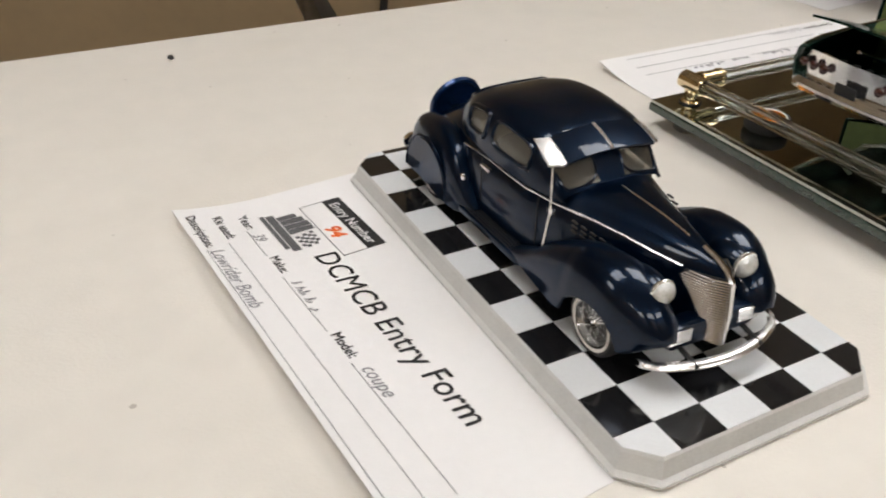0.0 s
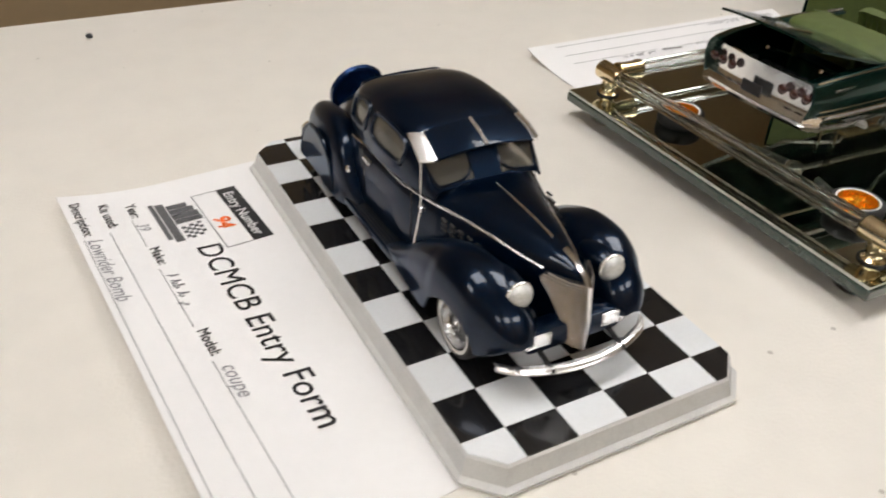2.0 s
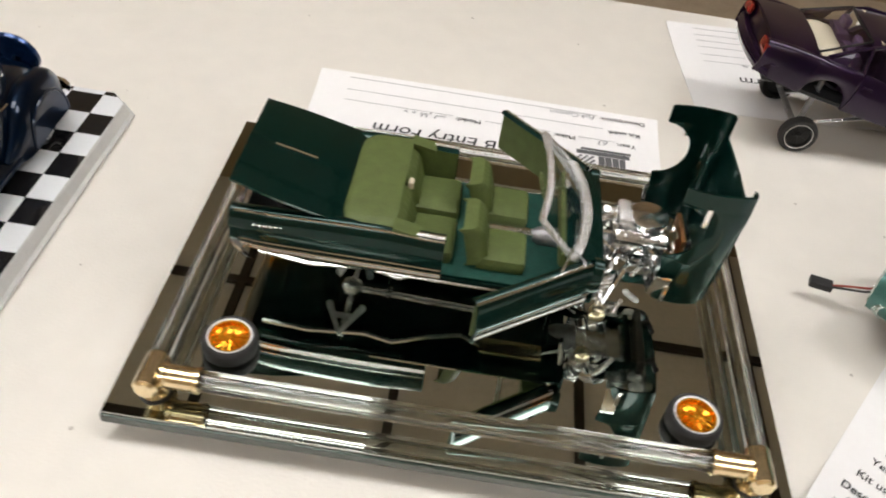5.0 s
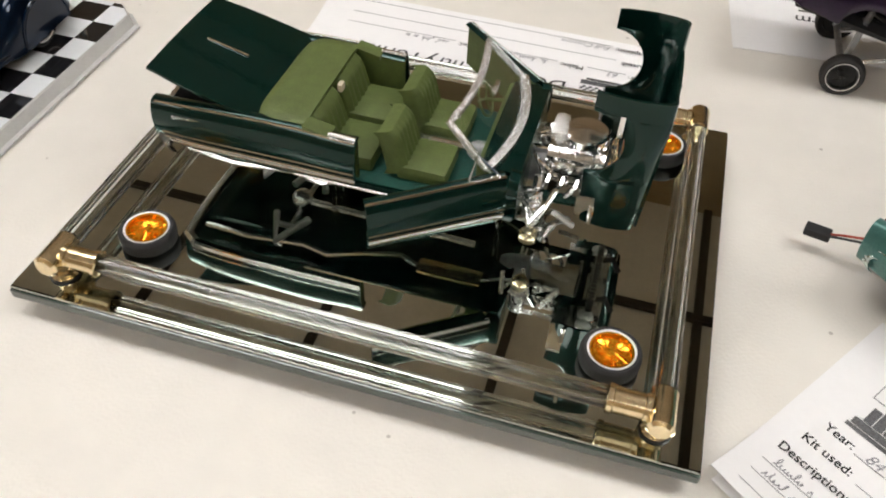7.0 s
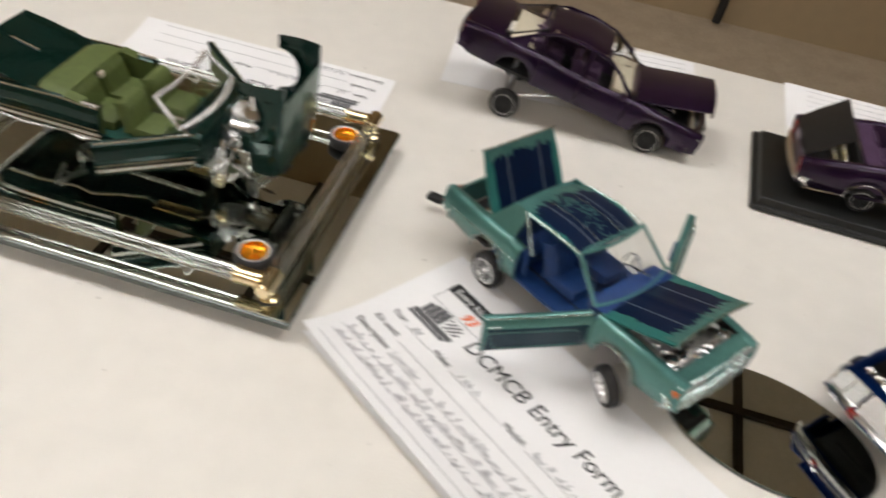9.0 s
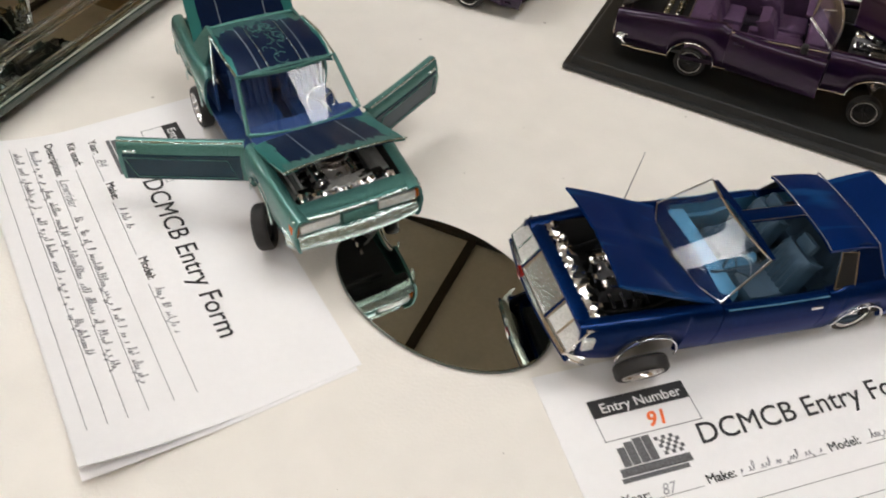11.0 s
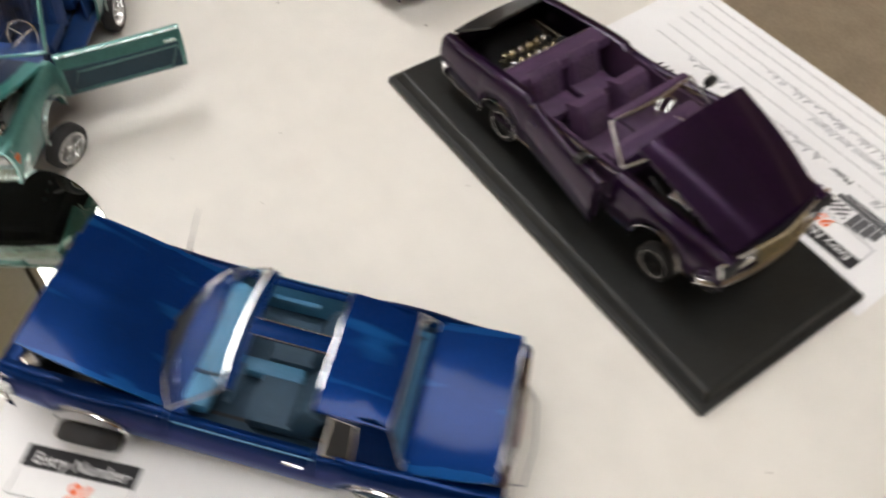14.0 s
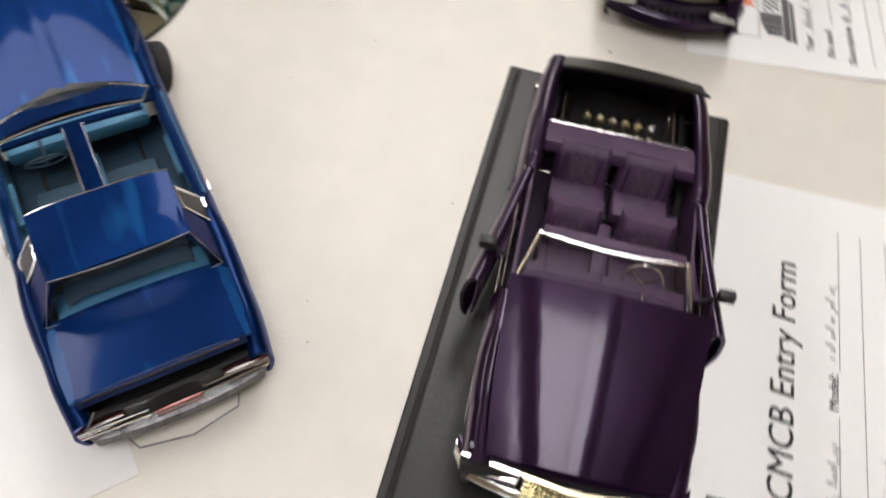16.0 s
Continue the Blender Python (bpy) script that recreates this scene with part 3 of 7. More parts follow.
bm = nb()
rings = []
for e, z in ((0.0045, 0.0), (0.0045, 0.0012), (0.0026, 0.0022), (0.0008, 0.0088), (0.0, 0.0096), (-0.0012, 0.0096), (-0.0016, 0.0090)):
    rings.append([bm.verts.new(p) for p in octo(X0 - e, X1 + e, Y0 - e, Y1 + e, CH + e * 0.4, z)])
for A, B in zip(rings, rings[1:]):
    for k in range(8):
        bm.faces.new((A[k], A[(k + 1) % 8], B[(k + 1) % 8], B[k]))
bm.faces.new(rings[-1])
bm.faces.new(rings[0][::-1])
part("tray", bm, "tray", cb, "milky clear plastic tray with chamfered corners", smooth=False)


def clip_poly(poly, a, b, c):
    """Keeps the side of a x + b y <= c."""
    out = []
    for i in range(len(poly)):
        p, q = poly[i], poly[(i + 1) % len(poly)]
        dp, dq = a * p[0] + b * p[1] - c, a * q[0] + b * q[1] - c
        if dp <= 0:
            out.append(p)
        if dp * dq < 0:
            s = dp / (dp - dq)
            out.append((p[0] + (q[0] - p[0]) * s, p[1] + (q[1] - p[1]) * s))
    return out


for i in range(-1, 7):
    for j in range(-1, 13):
        poly = [(i * S, j * S), ((i + 1) * S, j * S), ((i + 1) * S, (j + 1) * S), (i * S, (j + 1) * S)]
        for a, b, c in ((1, 0, X1), (-1, 0, -X0), (0, 1, Y1), (0, -1, -Y0), (1, 1, X1 + Y1 - CH), (-1, -1, -(X0 + Y0 + CH)), (1, -1, X1 - Y0 - CH), (-1, 1, Y1 - X0 - CH)):
            poly = clip_poly(poly, a, b, c) if poly else poly
        if len(poly) > 2:
            b = prism(nb(), [(p[0], p[1], 0.0093) for p in poly], 0.0007)
            part("square", b, "mat_white" if (i + j) % 2 == 0 else "mat_black", cb, smooth=False)

# ---------------------------------------------------------------- mirrored base of the convertible
MZ = 0.0158
mb = thing("mirror_stand", "bronze mirror plate fenced with clear rods and brass corners", "mirror base", pose(0.3372, 0.1235, 0))
HX, HY = 0.1450, 0.1065
part("mirror", box(nb(), 0, 0, MZ - 0.0008, 2 * HX, 2 * HY, 0.0016), "mirror", mb, "bronze tinted mirror glass", smooth=False)
bm = nb()
box(bm, 0, 0, MZ - 0.0042, 2 * HX + 0.0016, 2 * HY + 0.0016, 0.0050, 0.0008)
part("glass_edge", bm, "mirror_edge", mb, "dark green edge of the glass", smooth=False)
for sx_ in (-1, 1):
    for sy_ in (-1, 1):
        part("foot", lathe(nb(), [(0.008, 0.0), (0.009, 0.001), (0.009, MZ - 0.0069), (0.0085, MZ - 0.0066)], 20, (sx_ * 0.128, sy_ * 0.09, 0), "z"), "clear", mb)
RX, RY, RZ, RR = 0.1270, 0.0930, MZ + 0.0125, 0.0046


def hollow_rod(half, axis, at):
    """Clear tube with a fine bore."""
    return lathe(nb(), [(RR, -half), (RR, half), (RR * 0.45, half), (RR * 0.45, -half)], 28, at, axis, closed=True)


for sy_ in (-1, 1):
    part("rod", hollow_rod(RX - 0.010, "x", (0, sy_ * RY, RZ)), "clear", mb, "clear acrylic rod")
for sx_ in (-1, 1):
    part("rod", hollow_rod(RY - 0.008, "y", (sx_ * RX, 0, RZ)), "clear", mb, "clear acrylic rod")
for sx_ in (-1, 1):
    for sy_ in (-1, 1):
        c = nb()
        cx, cy = sx_ * RX, sy_ * RY
        # barrel across the corner, collar along the long rod
        lathe(c, [(0.0, -0.0095), (0.0040, -0.0095), (0.0054, -0.0082), (0.0054, 0.0082), (0.0040, 0.0095), (0.0, 0.0095)], 24, (cx, cy, RZ), "y")
        corner = part("corner_fitting", c, "brass", mb, "polished brass corner fitting")
        xc = cx - sx_ * 0.0125
        part("collar", lathe(nb(), [(0.0049, -0.0085), (0.0058, -0.0080), (0.0058, -0.0060), (0.0053, -0.0056), (0.0053, 0.0056), (0.0058, 0.0060), (0.0058, 0.0080), (0.0049, 0.0085)], 24, (xc, cy, RZ), "x", caps=False), "brass", corner, "ribbed brass collar")
        f = lathe(nb(), [(0.0056, MZ), (0.0058, MZ + 0.0012), (0.0042, MZ + 0.0022), (0.0040, MZ + 0.0045), (0.0046, MZ + 0.0055), (0.0046, RZ - 0.003)], 20, (cx, cy, 0), "z")
        part("fitting_foot", f, "brass", corner, "brass foot of the corner")
        part("foot_washer", lathe(nb(), [(0.0066, MZ), (0.0066, MZ + 0.0008), (0.0050, MZ + 0.0010)], 20, (cx, cy, 0), "z"), "black", corner)

# ---------------------------------------------------------------- round mirror
disc = thing("oval_mirror", "oval bronze mirror plate lying on the table", "mirror", pose(0.7660, 0.0560, 0.0, 0, 0, -14.6))


def oval(prof):
    """A thin plate, turned round and drawn out to an oval."""
    b = lathe(nb(), prof, 96, (0, 0, 0), "z")
    for v in b.verts:
        v.co.x *= 0.0640
        v.co.y *= 0.0418
    return b


part("glass", oval([(0.0, 0.0027), (0.988, 0.0027), (0.995, 0.0022)]), "mirror", disc, "bronze tinted mirror face", smooth=False)
part("rim", oval([(0.998, 0.0004), (1.002, 0.0022), (0.996, 0.0024), (0.0, 0.0018)]), "mirror_edge", disc, "dark bevelled edge", smooth=False)

# ---------------------------------------------------------------- black stand of the purple convertible
st = thing("display_stand", "black plastic stand with sloping edges under a purple car", "display stand", pose(0.8900, 0.3295, 0.0012, 0, 0, -2.1))
bm = nb()
for nm, steps in (("base_flange", ((0.0, 0.0), (0.0, 0.0030), (-0.0006, 0.0036), (-0.0036, 0.0038))), ("plinth", ((-0.0034, 0.0036), (-0.0036, 0.0042), (-0.0054, 0.0085), (-0.0060, 0.0090), (-0.0068, 0.0092)))):
    bm = nb()
    rings = []
    for e, z in steps:
        a, b = 0.1300 + e, 0.0578 + e
        rings.append([bm.verts.new(p) for p in octo(-a, a, -b, b, 0.0012, z)])
    for A, B in zip(rings, rings[1:]):
        for k in range(8):
            bm.faces.new((A[k], A[(k + 1) % 8], B[(k + 1) % 8], B[k]))
    bm.faces.new(rings[-1])
    bm.faces.new(rings[0][::-1])
    part(nm, bm, "stand_black", st, smooth=False)

# ---------------------------------------------------------------- car parts, drawn at full size and scaled


def wheel(parent, x, y, z, r, side, tyre_w=0.2, rim_r=None, rim="chrome", white=0.02, camber=0.0, steer=0.0, spokes=20, star=False, flat=False):
    """Tyre, whitewall, rim dish, wire spokes and a spinner. side: +1 when the face looks to +y."""
    rr = rim_r or r * 0.68
    hw = tyre_w / 2
    w = part("wheel", lathe(nb(), [(rr, -hw * 0.8), (r * 0.9, -hw), (r * 0.98, -hw * 0.75), (r, -hw * 0.4), (r, hw * 0.4), (r * 0.98, hw * 0.75), (r * 0.9, hw), (rr, hw * 0.86), (rr * 0.97, hw * 0.5), (rr * 0.97, -hw * 0.5)],
                                  36, closed=True), "rubber", parent, "black rubber tyre on a bright rim", at=(0, 0, 0))
    if flat:
        w.matrix_basis = pose(x * SC[0], y * SC[0], z * SC[0], 90 * side, 0, 0)
    else:
        w.matrix_basis = pose(x * SC[0], y * SC[0], z * SC[0], 0, 0, 0) @ pose(0, 0, 0, 0, 0, steer) @ pose(0, 0, 0, camber, 0, 0 if side > 0 else 180)
    w["piv"] = [0, 0, 0]
    if white:
        part("whitewall", lathe(nb(), [(rr * 1.02, hw * 0.90), (rr * 1.02 + white, hw * 0.99), (rr * 1.02 + white, hw * 0.85), (rr * 1.02, hw * 0.8)], 36, closed=True), "white_rubber", w, "white sidewall ring")
    part("rim", lathe(nb(), [(rr * 1.01, hw * 0.95), (rr * 0.93, hw * 0.92), (rr * 0.90, hw * 0.2), (rr * 0.86, hw * 0.1), (rr * 0.98, -hw * 0.1), (rr * 1.0, hw * 0.6)], 36, closed=True), rim, w, "bright rim lip")
    # behind chrome spokes the dish is dark, so the gaps come out dark
    part("rim_dish", lathe(nb(), [(rr * 0.90, hw * 0.2), (rr * 0.55, -hw * 0.2), (rr * 0.2, -hw * 0.1), (0.0, -hw * 0.1), (0.0, -hw * 0.35), (rr * 0.9, -hw * 0.35)], 36, caps=False), "dark_metal" if rim == "chrome" else rim, w, "dished rim behind the spokes")
    b = nb()
    for k in range(spokes):
        a = 2 * math.pi * k / spokes
        a2 = a + 0.22
        tube(b, [(rr * 0.17 * math.cos(a), hw * 0.62, rr * 0.17 * math.sin(a)), (rr * 0.91 * math.cos(a2), hw * 0.25 + hw * 0.35 * (k % 2), rr * 0.91 * math.sin(a2))], rr * 0.022, 4)
    part("spokes", b, rim, w, "fine wire spokes")
    h = lathe(nb(), [(rr * 0.2, -hw * 0.1), (rr * 0.2, hw * 0.55), (rr * 0.12, hw * 0.8), (0.0, hw * 0.85)], 14)
    for k in range(2 if not star else 3):
        a = math.pi * k / (1 if not star else 1.5)
        box(h, rr * 0.2 * math.cos(a), hw * 0.75, rr * 0.2 * math.sin(a), rr * 0.28, hw * 0.18, rr * 0.12, 0, (0, -math.degrees(a), 0))
    part("spinner", h, rim, w, "knock-off spinner")
    return w


class Car:
    """Shape of a long saloon body at full size: x ahead, y to its left, z up, middle of the car over the origin."""

    def __init__(s, L, W, xf, xr, rocker=0.27, belt=0.86, hood=0.93, deck=0.92, arch=0.37, wr=0.31, cowl=0.75, dr=-0.6, nose=None, tail=None, **k):
        s.L, s.W, s.xf, s.xr, s.rocker, s.belt, s.hoodz, s.deckz, s.arch, s.wr, s.cowl, s.dr = L, W, xf, xr, rocker, belt, hood, deck, arch, wr, cowl, dr
        s.nose, s.tail = nose or L / 2, tail or -L / 2
        s.skirt = k.get("skirt", False)
        s.hip = k.get("hip", 0.02)
        s.bulges = k.get("bulges", ())

    def swell(s, x, q):
        return sum(a * math.exp(-((x - xm) / w) ** 2) for xm, a, w in s.bulges) * math.sin(math.pi * min(1, max(0, q))) ** 0.8

    def hw(s, x):
        return s.W / 2 * ip(x, (s.tail, 0.93), (s.tail + 0.5, 0.985), (s.xr + 0.3, 1.0), (0.3, 0.99), (s.xf, 0.985), (s.nose - 0.4, 0.965), (s.nose, 0.92))

    def top(s, x):
        return ip(x, (s.tail, s.deckz - 0.05), (s.tail + 0.5, s.deckz), (s.xr + 0.4, s.belt + s.hip + 0.04), (s.dr - 0.1, s.belt + s.hip), (0.1, s.belt), (s.cowl, s.belt + 0.015), (s.xf, s.hoodz - 0.03), (s.nose, s.hoodz - 0.10))

    def bottom(s, x):
        z = s.rocker + ip(x, (s.tail, 0.10), (s.tail + 0.6, 0.05), (s.xr, 0.0), (s.xf, 0.0), (s.nose - 0.5, 0.03), (s.nose, 0.08))
        for xw, on in ((s.xf, True), (s.xr, not s.skirt)):
            d = s.arch * s.arch - (x - xw) ** 2
            if on and d > 0:
                z = max(z, s.wr * 0.95 + math.sqrt(d) * 0.92)
        return min(z, s.top(x) - 0.1)

    PROFILE = ((0.0, 0.935), (0.1, 0.965), (0.32, 0.99), (0.52, 1.0), (0.60, 0.992), (0.8, 0.975), (0.93, 0.95), (1.0, 0.915))

    def side(s, x0, x1, sgn, lip=0.10, n=0):
        n = n or max(6, int(abs(x1 - x0) / 0.05))
        xs = sorted(set(lin(x0, x1, n) + [x for xw in (s.xf, s.xr) for x in (xw - s.arch * 0.999, xw - s.arch * 0.97, xw + s.arch * 0.97, xw + s.arch * 0.999) if x0 < x < x1]))
        rows = []
        for x in xs:
            b, t, w = s.bottom(x), s.top(x), s.hw(x)
            col = [(x, sgn * (w * k + s.swell(x, q)), b + (t - b) * q) for q, k in s.PROFILE]
            col.append((x, sgn * (w * 0.915 - lip * 0.35), t + 0.012))
            col.append((x, sgn * (w * 0.915 - lip), t + 0.010))
            rows.append(col)
        return sheet(nb(), rows, lambda p: Vector((0, -sgn * 0.035, -0.02 if p.z > 0.8 else 0)))

    def lid(s, x0, x1, z0, z1, crown=0.05, inset=0.10, n=14, th=0.03, fold=0.0):
        rows = []
        for x in lin(x0, x1, n):
            t = (x - x0) / (x1 - x0)
            w = s.hw(x) * 0.915 - inset
            z = z0 + (z1 - z0) * t
            rows.append([(x, w * q, z + crown * (1 - abs(q) ** 2.4) + fold * max(0, 1 - abs(q) / 0.08)) for q in (-1, -0.96, -0.85, -0.65, -0.45, -0.25, -0.08, 0, 0.08, 0.25, 0.45, 0.65, 0.85, 0.96, 1)])
        return sheet(nb(), rows, (0, 0, -th))


def seat(parent, x, y, z, w, material, lean=14, h=0.62, d=0.52, head=0.0):
    s = part("seat", box(nb(), x + d / 2 - 0.05, y, z + 0.11, d, w, 0.2, 0.075), material, parent, at=(x, y, z))
    rows = []
    for t in lin(0, 1, 9):
        edge = 0.05 * (max(0, abs(t - 0.5) - 0.38) / 0.12) ** 2
        row = []
        for q in lin(-1, 1, 31):
            e2 = 0.06 * (max(0, abs(q) - 0.8) / 0.2) ** 2
            rib = 0.024 * abs(math.sin(q * 9.4)) if abs(q) < 0.84 and 0.1 < t < 0.86 else 0.0
            row.append((0.085 - edge - e2 + rib, q * w / 2 * (1 - 0.06 * t), h * t))
        rows.append(row)
    b = sheet(nb(), rows, (-0.15, 0, 0))
    if head:
        box(b, 0, 0, h + 0.1, 0.10, w * 0.5, 0.17, 0.04)
    bmesh.ops.rotate(b, verts=b.verts, cent=(0, 0, 0), matrix=Euler((0, radians(-lean), 0)).to_matrix())
    bmesh.ops.translate(b, verts=b.verts, vec=(x, y, z + 0.1))
    part("backrest", b, material, s)
    return s


def steering(parent, x, y, z, material="black"):
    b = nb()
    lathe(b, [(0.19 + 0.014 * math.cos(a), 0.014 * math.sin(a)) for a in lin(0, 2 * math.pi * 0.875, 8)], 26, axis="x", closed=True)
    for a in (0.5, 2.6, 4.7):
        tube(b, [(0, 0, 0), (0, 0.19 * math.cos(a), 0.19 * math.sin(a))], 0.012, 5)
    tube(b, [(0, 0, 0), (0.35, 0, -0.1)], 0.02, 6)
    bmesh.ops.rotate(b, verts=b.verts, cent=(0, 0, 0), matrix=Euler((0, radians(-25), 0)).to_matrix())
    bmesh.ops.translate(b, verts=b.verts, vec=(x, y, z))
    part("steering_wheel", b, material, parent)


def screen(parent, xb, zb, wb, xt, zt, wt, bow=0.12, frame_mat="chrome", r=0.022, glass="screen", name="windscreen", ease=0.4):
    """A curved, raked window in a frame."""
    rows = []
    for t in lin(0, 1, 5):
        x, z, w = xb + (xt - xb) * t, zb + (zt - zb) * t, wb + (wt - wb) * t
        bb = bow * (1 - ease * t)
        rows.append([(x + bb * (1 - q * q), w * q, z) for q in lin(-1, 1, 13)])
    g = part(name, sheet(nb(), rows, (-0.015 if xb > xt else 0.015, 0, 0)), glass, parent, "clear curved pane in a frame")
    g.visible_shadow = False
    loop = rows[0] + [r_[-1] for r_ in rows[1:-1]] + rows[-1][::-1] + [r_[0] for r_ in rows[1:-1]][::-1]
    b = nb()
    tube(b, loop + [loop[0]], r, 6, False)
    part("frame", b, frame_mat, g, "bright trim round the pane")
    return g


def engine(parent, x, z, k=1.0, block="grey_metal", seed=1):
    e = nb()
    box(e, x, 0, z, 0.62 * k, 0.42 * k, 0.36 * k, 0.03)
    part("engine", e, block, parent, at=None)
    for sy_ in (-1, 1):
        b = nb()
        box(b, x, sy_ * 0.20 * k, z + 0.20 * k, 0.60 * k, 0.15 * k, 0.12 * k, 0.03, (sy_ * -28, 0, 0))
        for q in range(3):
            box(b, x + (q - 1) * 0.18 * k, sy_ * 0.24 * k, z + 0.26 * k, 0.03, 0.05, 0.03, 0.008)
        part("valve_cover", b, "chrome", parent, "chromed valve cover")
        h = nb()
        for q in range(4):
            xx = x + (q - 1.5) * 0.15 * k
            tube(h, [(xx, sy_ * 0.22 * k, z), (xx - 0.02, sy_ * 0.38 * k, z - 0.05), (xx - 0.12, sy_ * 0.38 * k, z - 0.24 * k)], 0.03 * k, 6)
        part("header_pipe", h, "chrome", parent)
    a = lathe(nb(), [(0.0, z + 0.44 * k), (0.03, z + 0.44 * k), (0.22 * k, z + 0.42 * k), (0.24 * k, z + 0.40 * k), (0.24 * k, z + 0.33 * k), (0.20 * k, z + 0.32 * k), (0.08 * k, z + 0.31 * k), (0.08 * k, z + 0.15 * k)], 22, (x + 0.05, 0, 0), "z")
    part("air_cleaner", a, "chrome", parent)
    for q, (yy, zz, rr) in enumerate(((0, 0.02, 0.11), (0.2, 0.16, 0.075), (-0.19, 0.15, 0.08), (0, 0.24, 0.06))):
        f = lathe(nb(), [(rr * k, 0), (rr * k * 0.8, 0.025), (rr * k, 0.05), (0.02, 0.06)], 16, (x + 0.33 * k, yy * k, z + zz * k), "x")
        part("pulley", f, "chrome", parent)


def undercarriage(parent, c, material="flat_black", metal="chrome", pipes=True):
    """Frame rails, axles, arms and exhaust below the floor."""
    b = nb()
    for sy_ in (-1, 1):
        tube(b, [(c.tail + 0.25, sy_ * 0.45, 0.42), (c.xr - 0.4, sy_ * 0.45, 0.42), (c.xr + 0.3, sy_ * 0.5, 0.30), (c.xf - 0.5, sy_ * 0.5, 0.30), (c.xf - 0.1, sy_ * 0.38, 0.42), (c.nose - 0.3, sy_ * 0.38, 0.42)], 0.05, 6)
    for x in (c.tail + 0.3, c.xr + 0.5, c.xf - 0.4, c.nose - 0.35):
        tube(b, [(x, -0.45, 0.36), (x, 0.45, 0.36)], 0.045, 6)
    part("chassis_frame", b, material, parent)
    a = nb()
    tube(a, [(c.xr, -c.W / 2 + 0.2, c.wr), (c.xr, c.W / 2 - 0.2, c.wr)], 0.045, 10)
    bmesh.ops.create_uvsphere(a, u_segments=14, v_segments=10, radius=0.15, matrix=Matrix.Translation((c.xr, 0, c.wr - 0.13)))
    tube(a, [(c.xr, 0, c.wr - 0.13), (c.xf - 0.7, 0, 0.26)], 0.045, 8)
    part("rear_axle", a, metal, parent)
    for sy_ in (-1, 1):
        v = nb()
        tube(v, [(c.xf - 0.18, sy_ * 0.38, 0.42), (c.xf, sy_ * (c.W / 2 - 0.2), c.wr), (c.xf + 0.18, sy_ * 0.38, 0.42)], 0.03, 6)
        tube(v, [(c.xf, sy_ * 0.45, 0.72), (c.xf, sy_ * 0.62, c.wr)], 0.05, 8)
        part("suspension_arm", v, metal, parent)
        if pipes:
            e = nb()
            tube(e, [(c.xf - 0.5, sy_ * 0.3, 0.28), (0.4, sy_ * 0.34, 0.25), (-0.1, sy_ * 0.34, 0.25)], 0.03, 6)
            tube(e, [(-0.75, sy_ * 0.36, 0.25), (c.xr + 0.3, sy_ * 0.4, 0.36), (c.xr - 0.1, sy_ * 0.5, 0.48), (c.xr - 0.5, sy_ * 0.6, 0.34), (c.tail + 0.15, sy_ * 0.6, 0.32)], 0.03, 6)
            pp = part("exhaust_pipe", e, metal, parent)
            part("silencer", tube(nb(), [(-0.1, sy_ * 0.34, 0.25), (-0.15, sy_ * 0.34, 0.25), (-0.7, sy_ * 0.36, 0.25), (-0.75, sy_ * 0.36, 0.25)], 0.08, 10), "brass" if metal == "chrome" else metal, pp)


def bars(bm, x, y0, y1, z0, z1, n, r=0.008, upright=True, slope=0.0):
    for q in lin(0, 1, n):
        if upright:
            y = y0 + (y1 - y0) * q
            box(bm, x, y, (z0 + z1) / 2, r * 2, r * 2, z1 - z0)
        else:
            z = z0 + (z1 - z0) * q
            box(bm, x + slope * q, (y0 + y1) / 2, z, r * 2, y1 - y0, r * 2)
    return bm


def bumper(parent, name, x, w, z, h, d, material, sgn, bow=0.12, wrap=0.28):
    rows = []
    for q in lin(-1, 1, 17):
        xx = x - sgn * bow * q * q
        back = xx
        if abs(q) > 0.93:
            back = xx - sgn * wrap * 0.5 * (abs(q) - 0.93) / 0.07
        rows.append([(back + sgn * o, w * q * (1 if abs(q) < 0.99 else 1.0), z + zz) for o, zz in ((0, -h / 2), (d * 0.6, -h * 0.42), (d, -h * 0.1), (d * 0.75, 0.0), (d, h * 0.1), (d * 0.6, h * 0.42), (0, h / 2))])
    return part(name, sheet(nb(), rows, (-sgn * 0.03, 0, 0)), material, parent, "chromed bumper")


def side_trim(parent, c, x0, x1, sgn, q, r=0.012, material="chrome", name="side_trim"):
    pts = []
    for x in lin(x0, x1, max(4, int(abs(x1 - x0) / 0.12))):
        b, t, w = c.rocker, c.top(x), c.hw(x)
        k = ip(q, *c.PROFILE)
        pts.append((x, sgn * (w * k + 0.004), b + (t - b) * q))
    return part(name, tube(nb(), pts, r, 5), material, parent)


def arch_trim(parent, c, xw, sgn, r=0.014, material="chrome"):
    pts = []
    for a in lin(-0.15, math.pi + 0.15, 19):
        x = xw + c.arch * math.cos(a)
        z = max(c.rocker, c.wr * 0.95 + c.arch * 0.92 * math.sin(a))
        pts.append((x, sgn * (c.hw(x) * 0.985 + 0.004), z))
    part("arch_trim", tube(nb(), pts, r, 5), material, parent, "bright wheel arch trim")


def floor_pan(parent, c, material, x0=None, x1=None, z=0.34):
    x0, x1 = x0 if x0 is not None else c.tail + 0.2, x1 if x1 is not None else c.nose - 0.2
    rows = [[(x, q * (c.hw(x) * 0.92), z) for q in lin(-1, 1, 5)] for x in lin(x0, x1, 12)]
    return part("floor_pan", sheet(nb(), rows, (0, 0, -0.06)), material, parent)


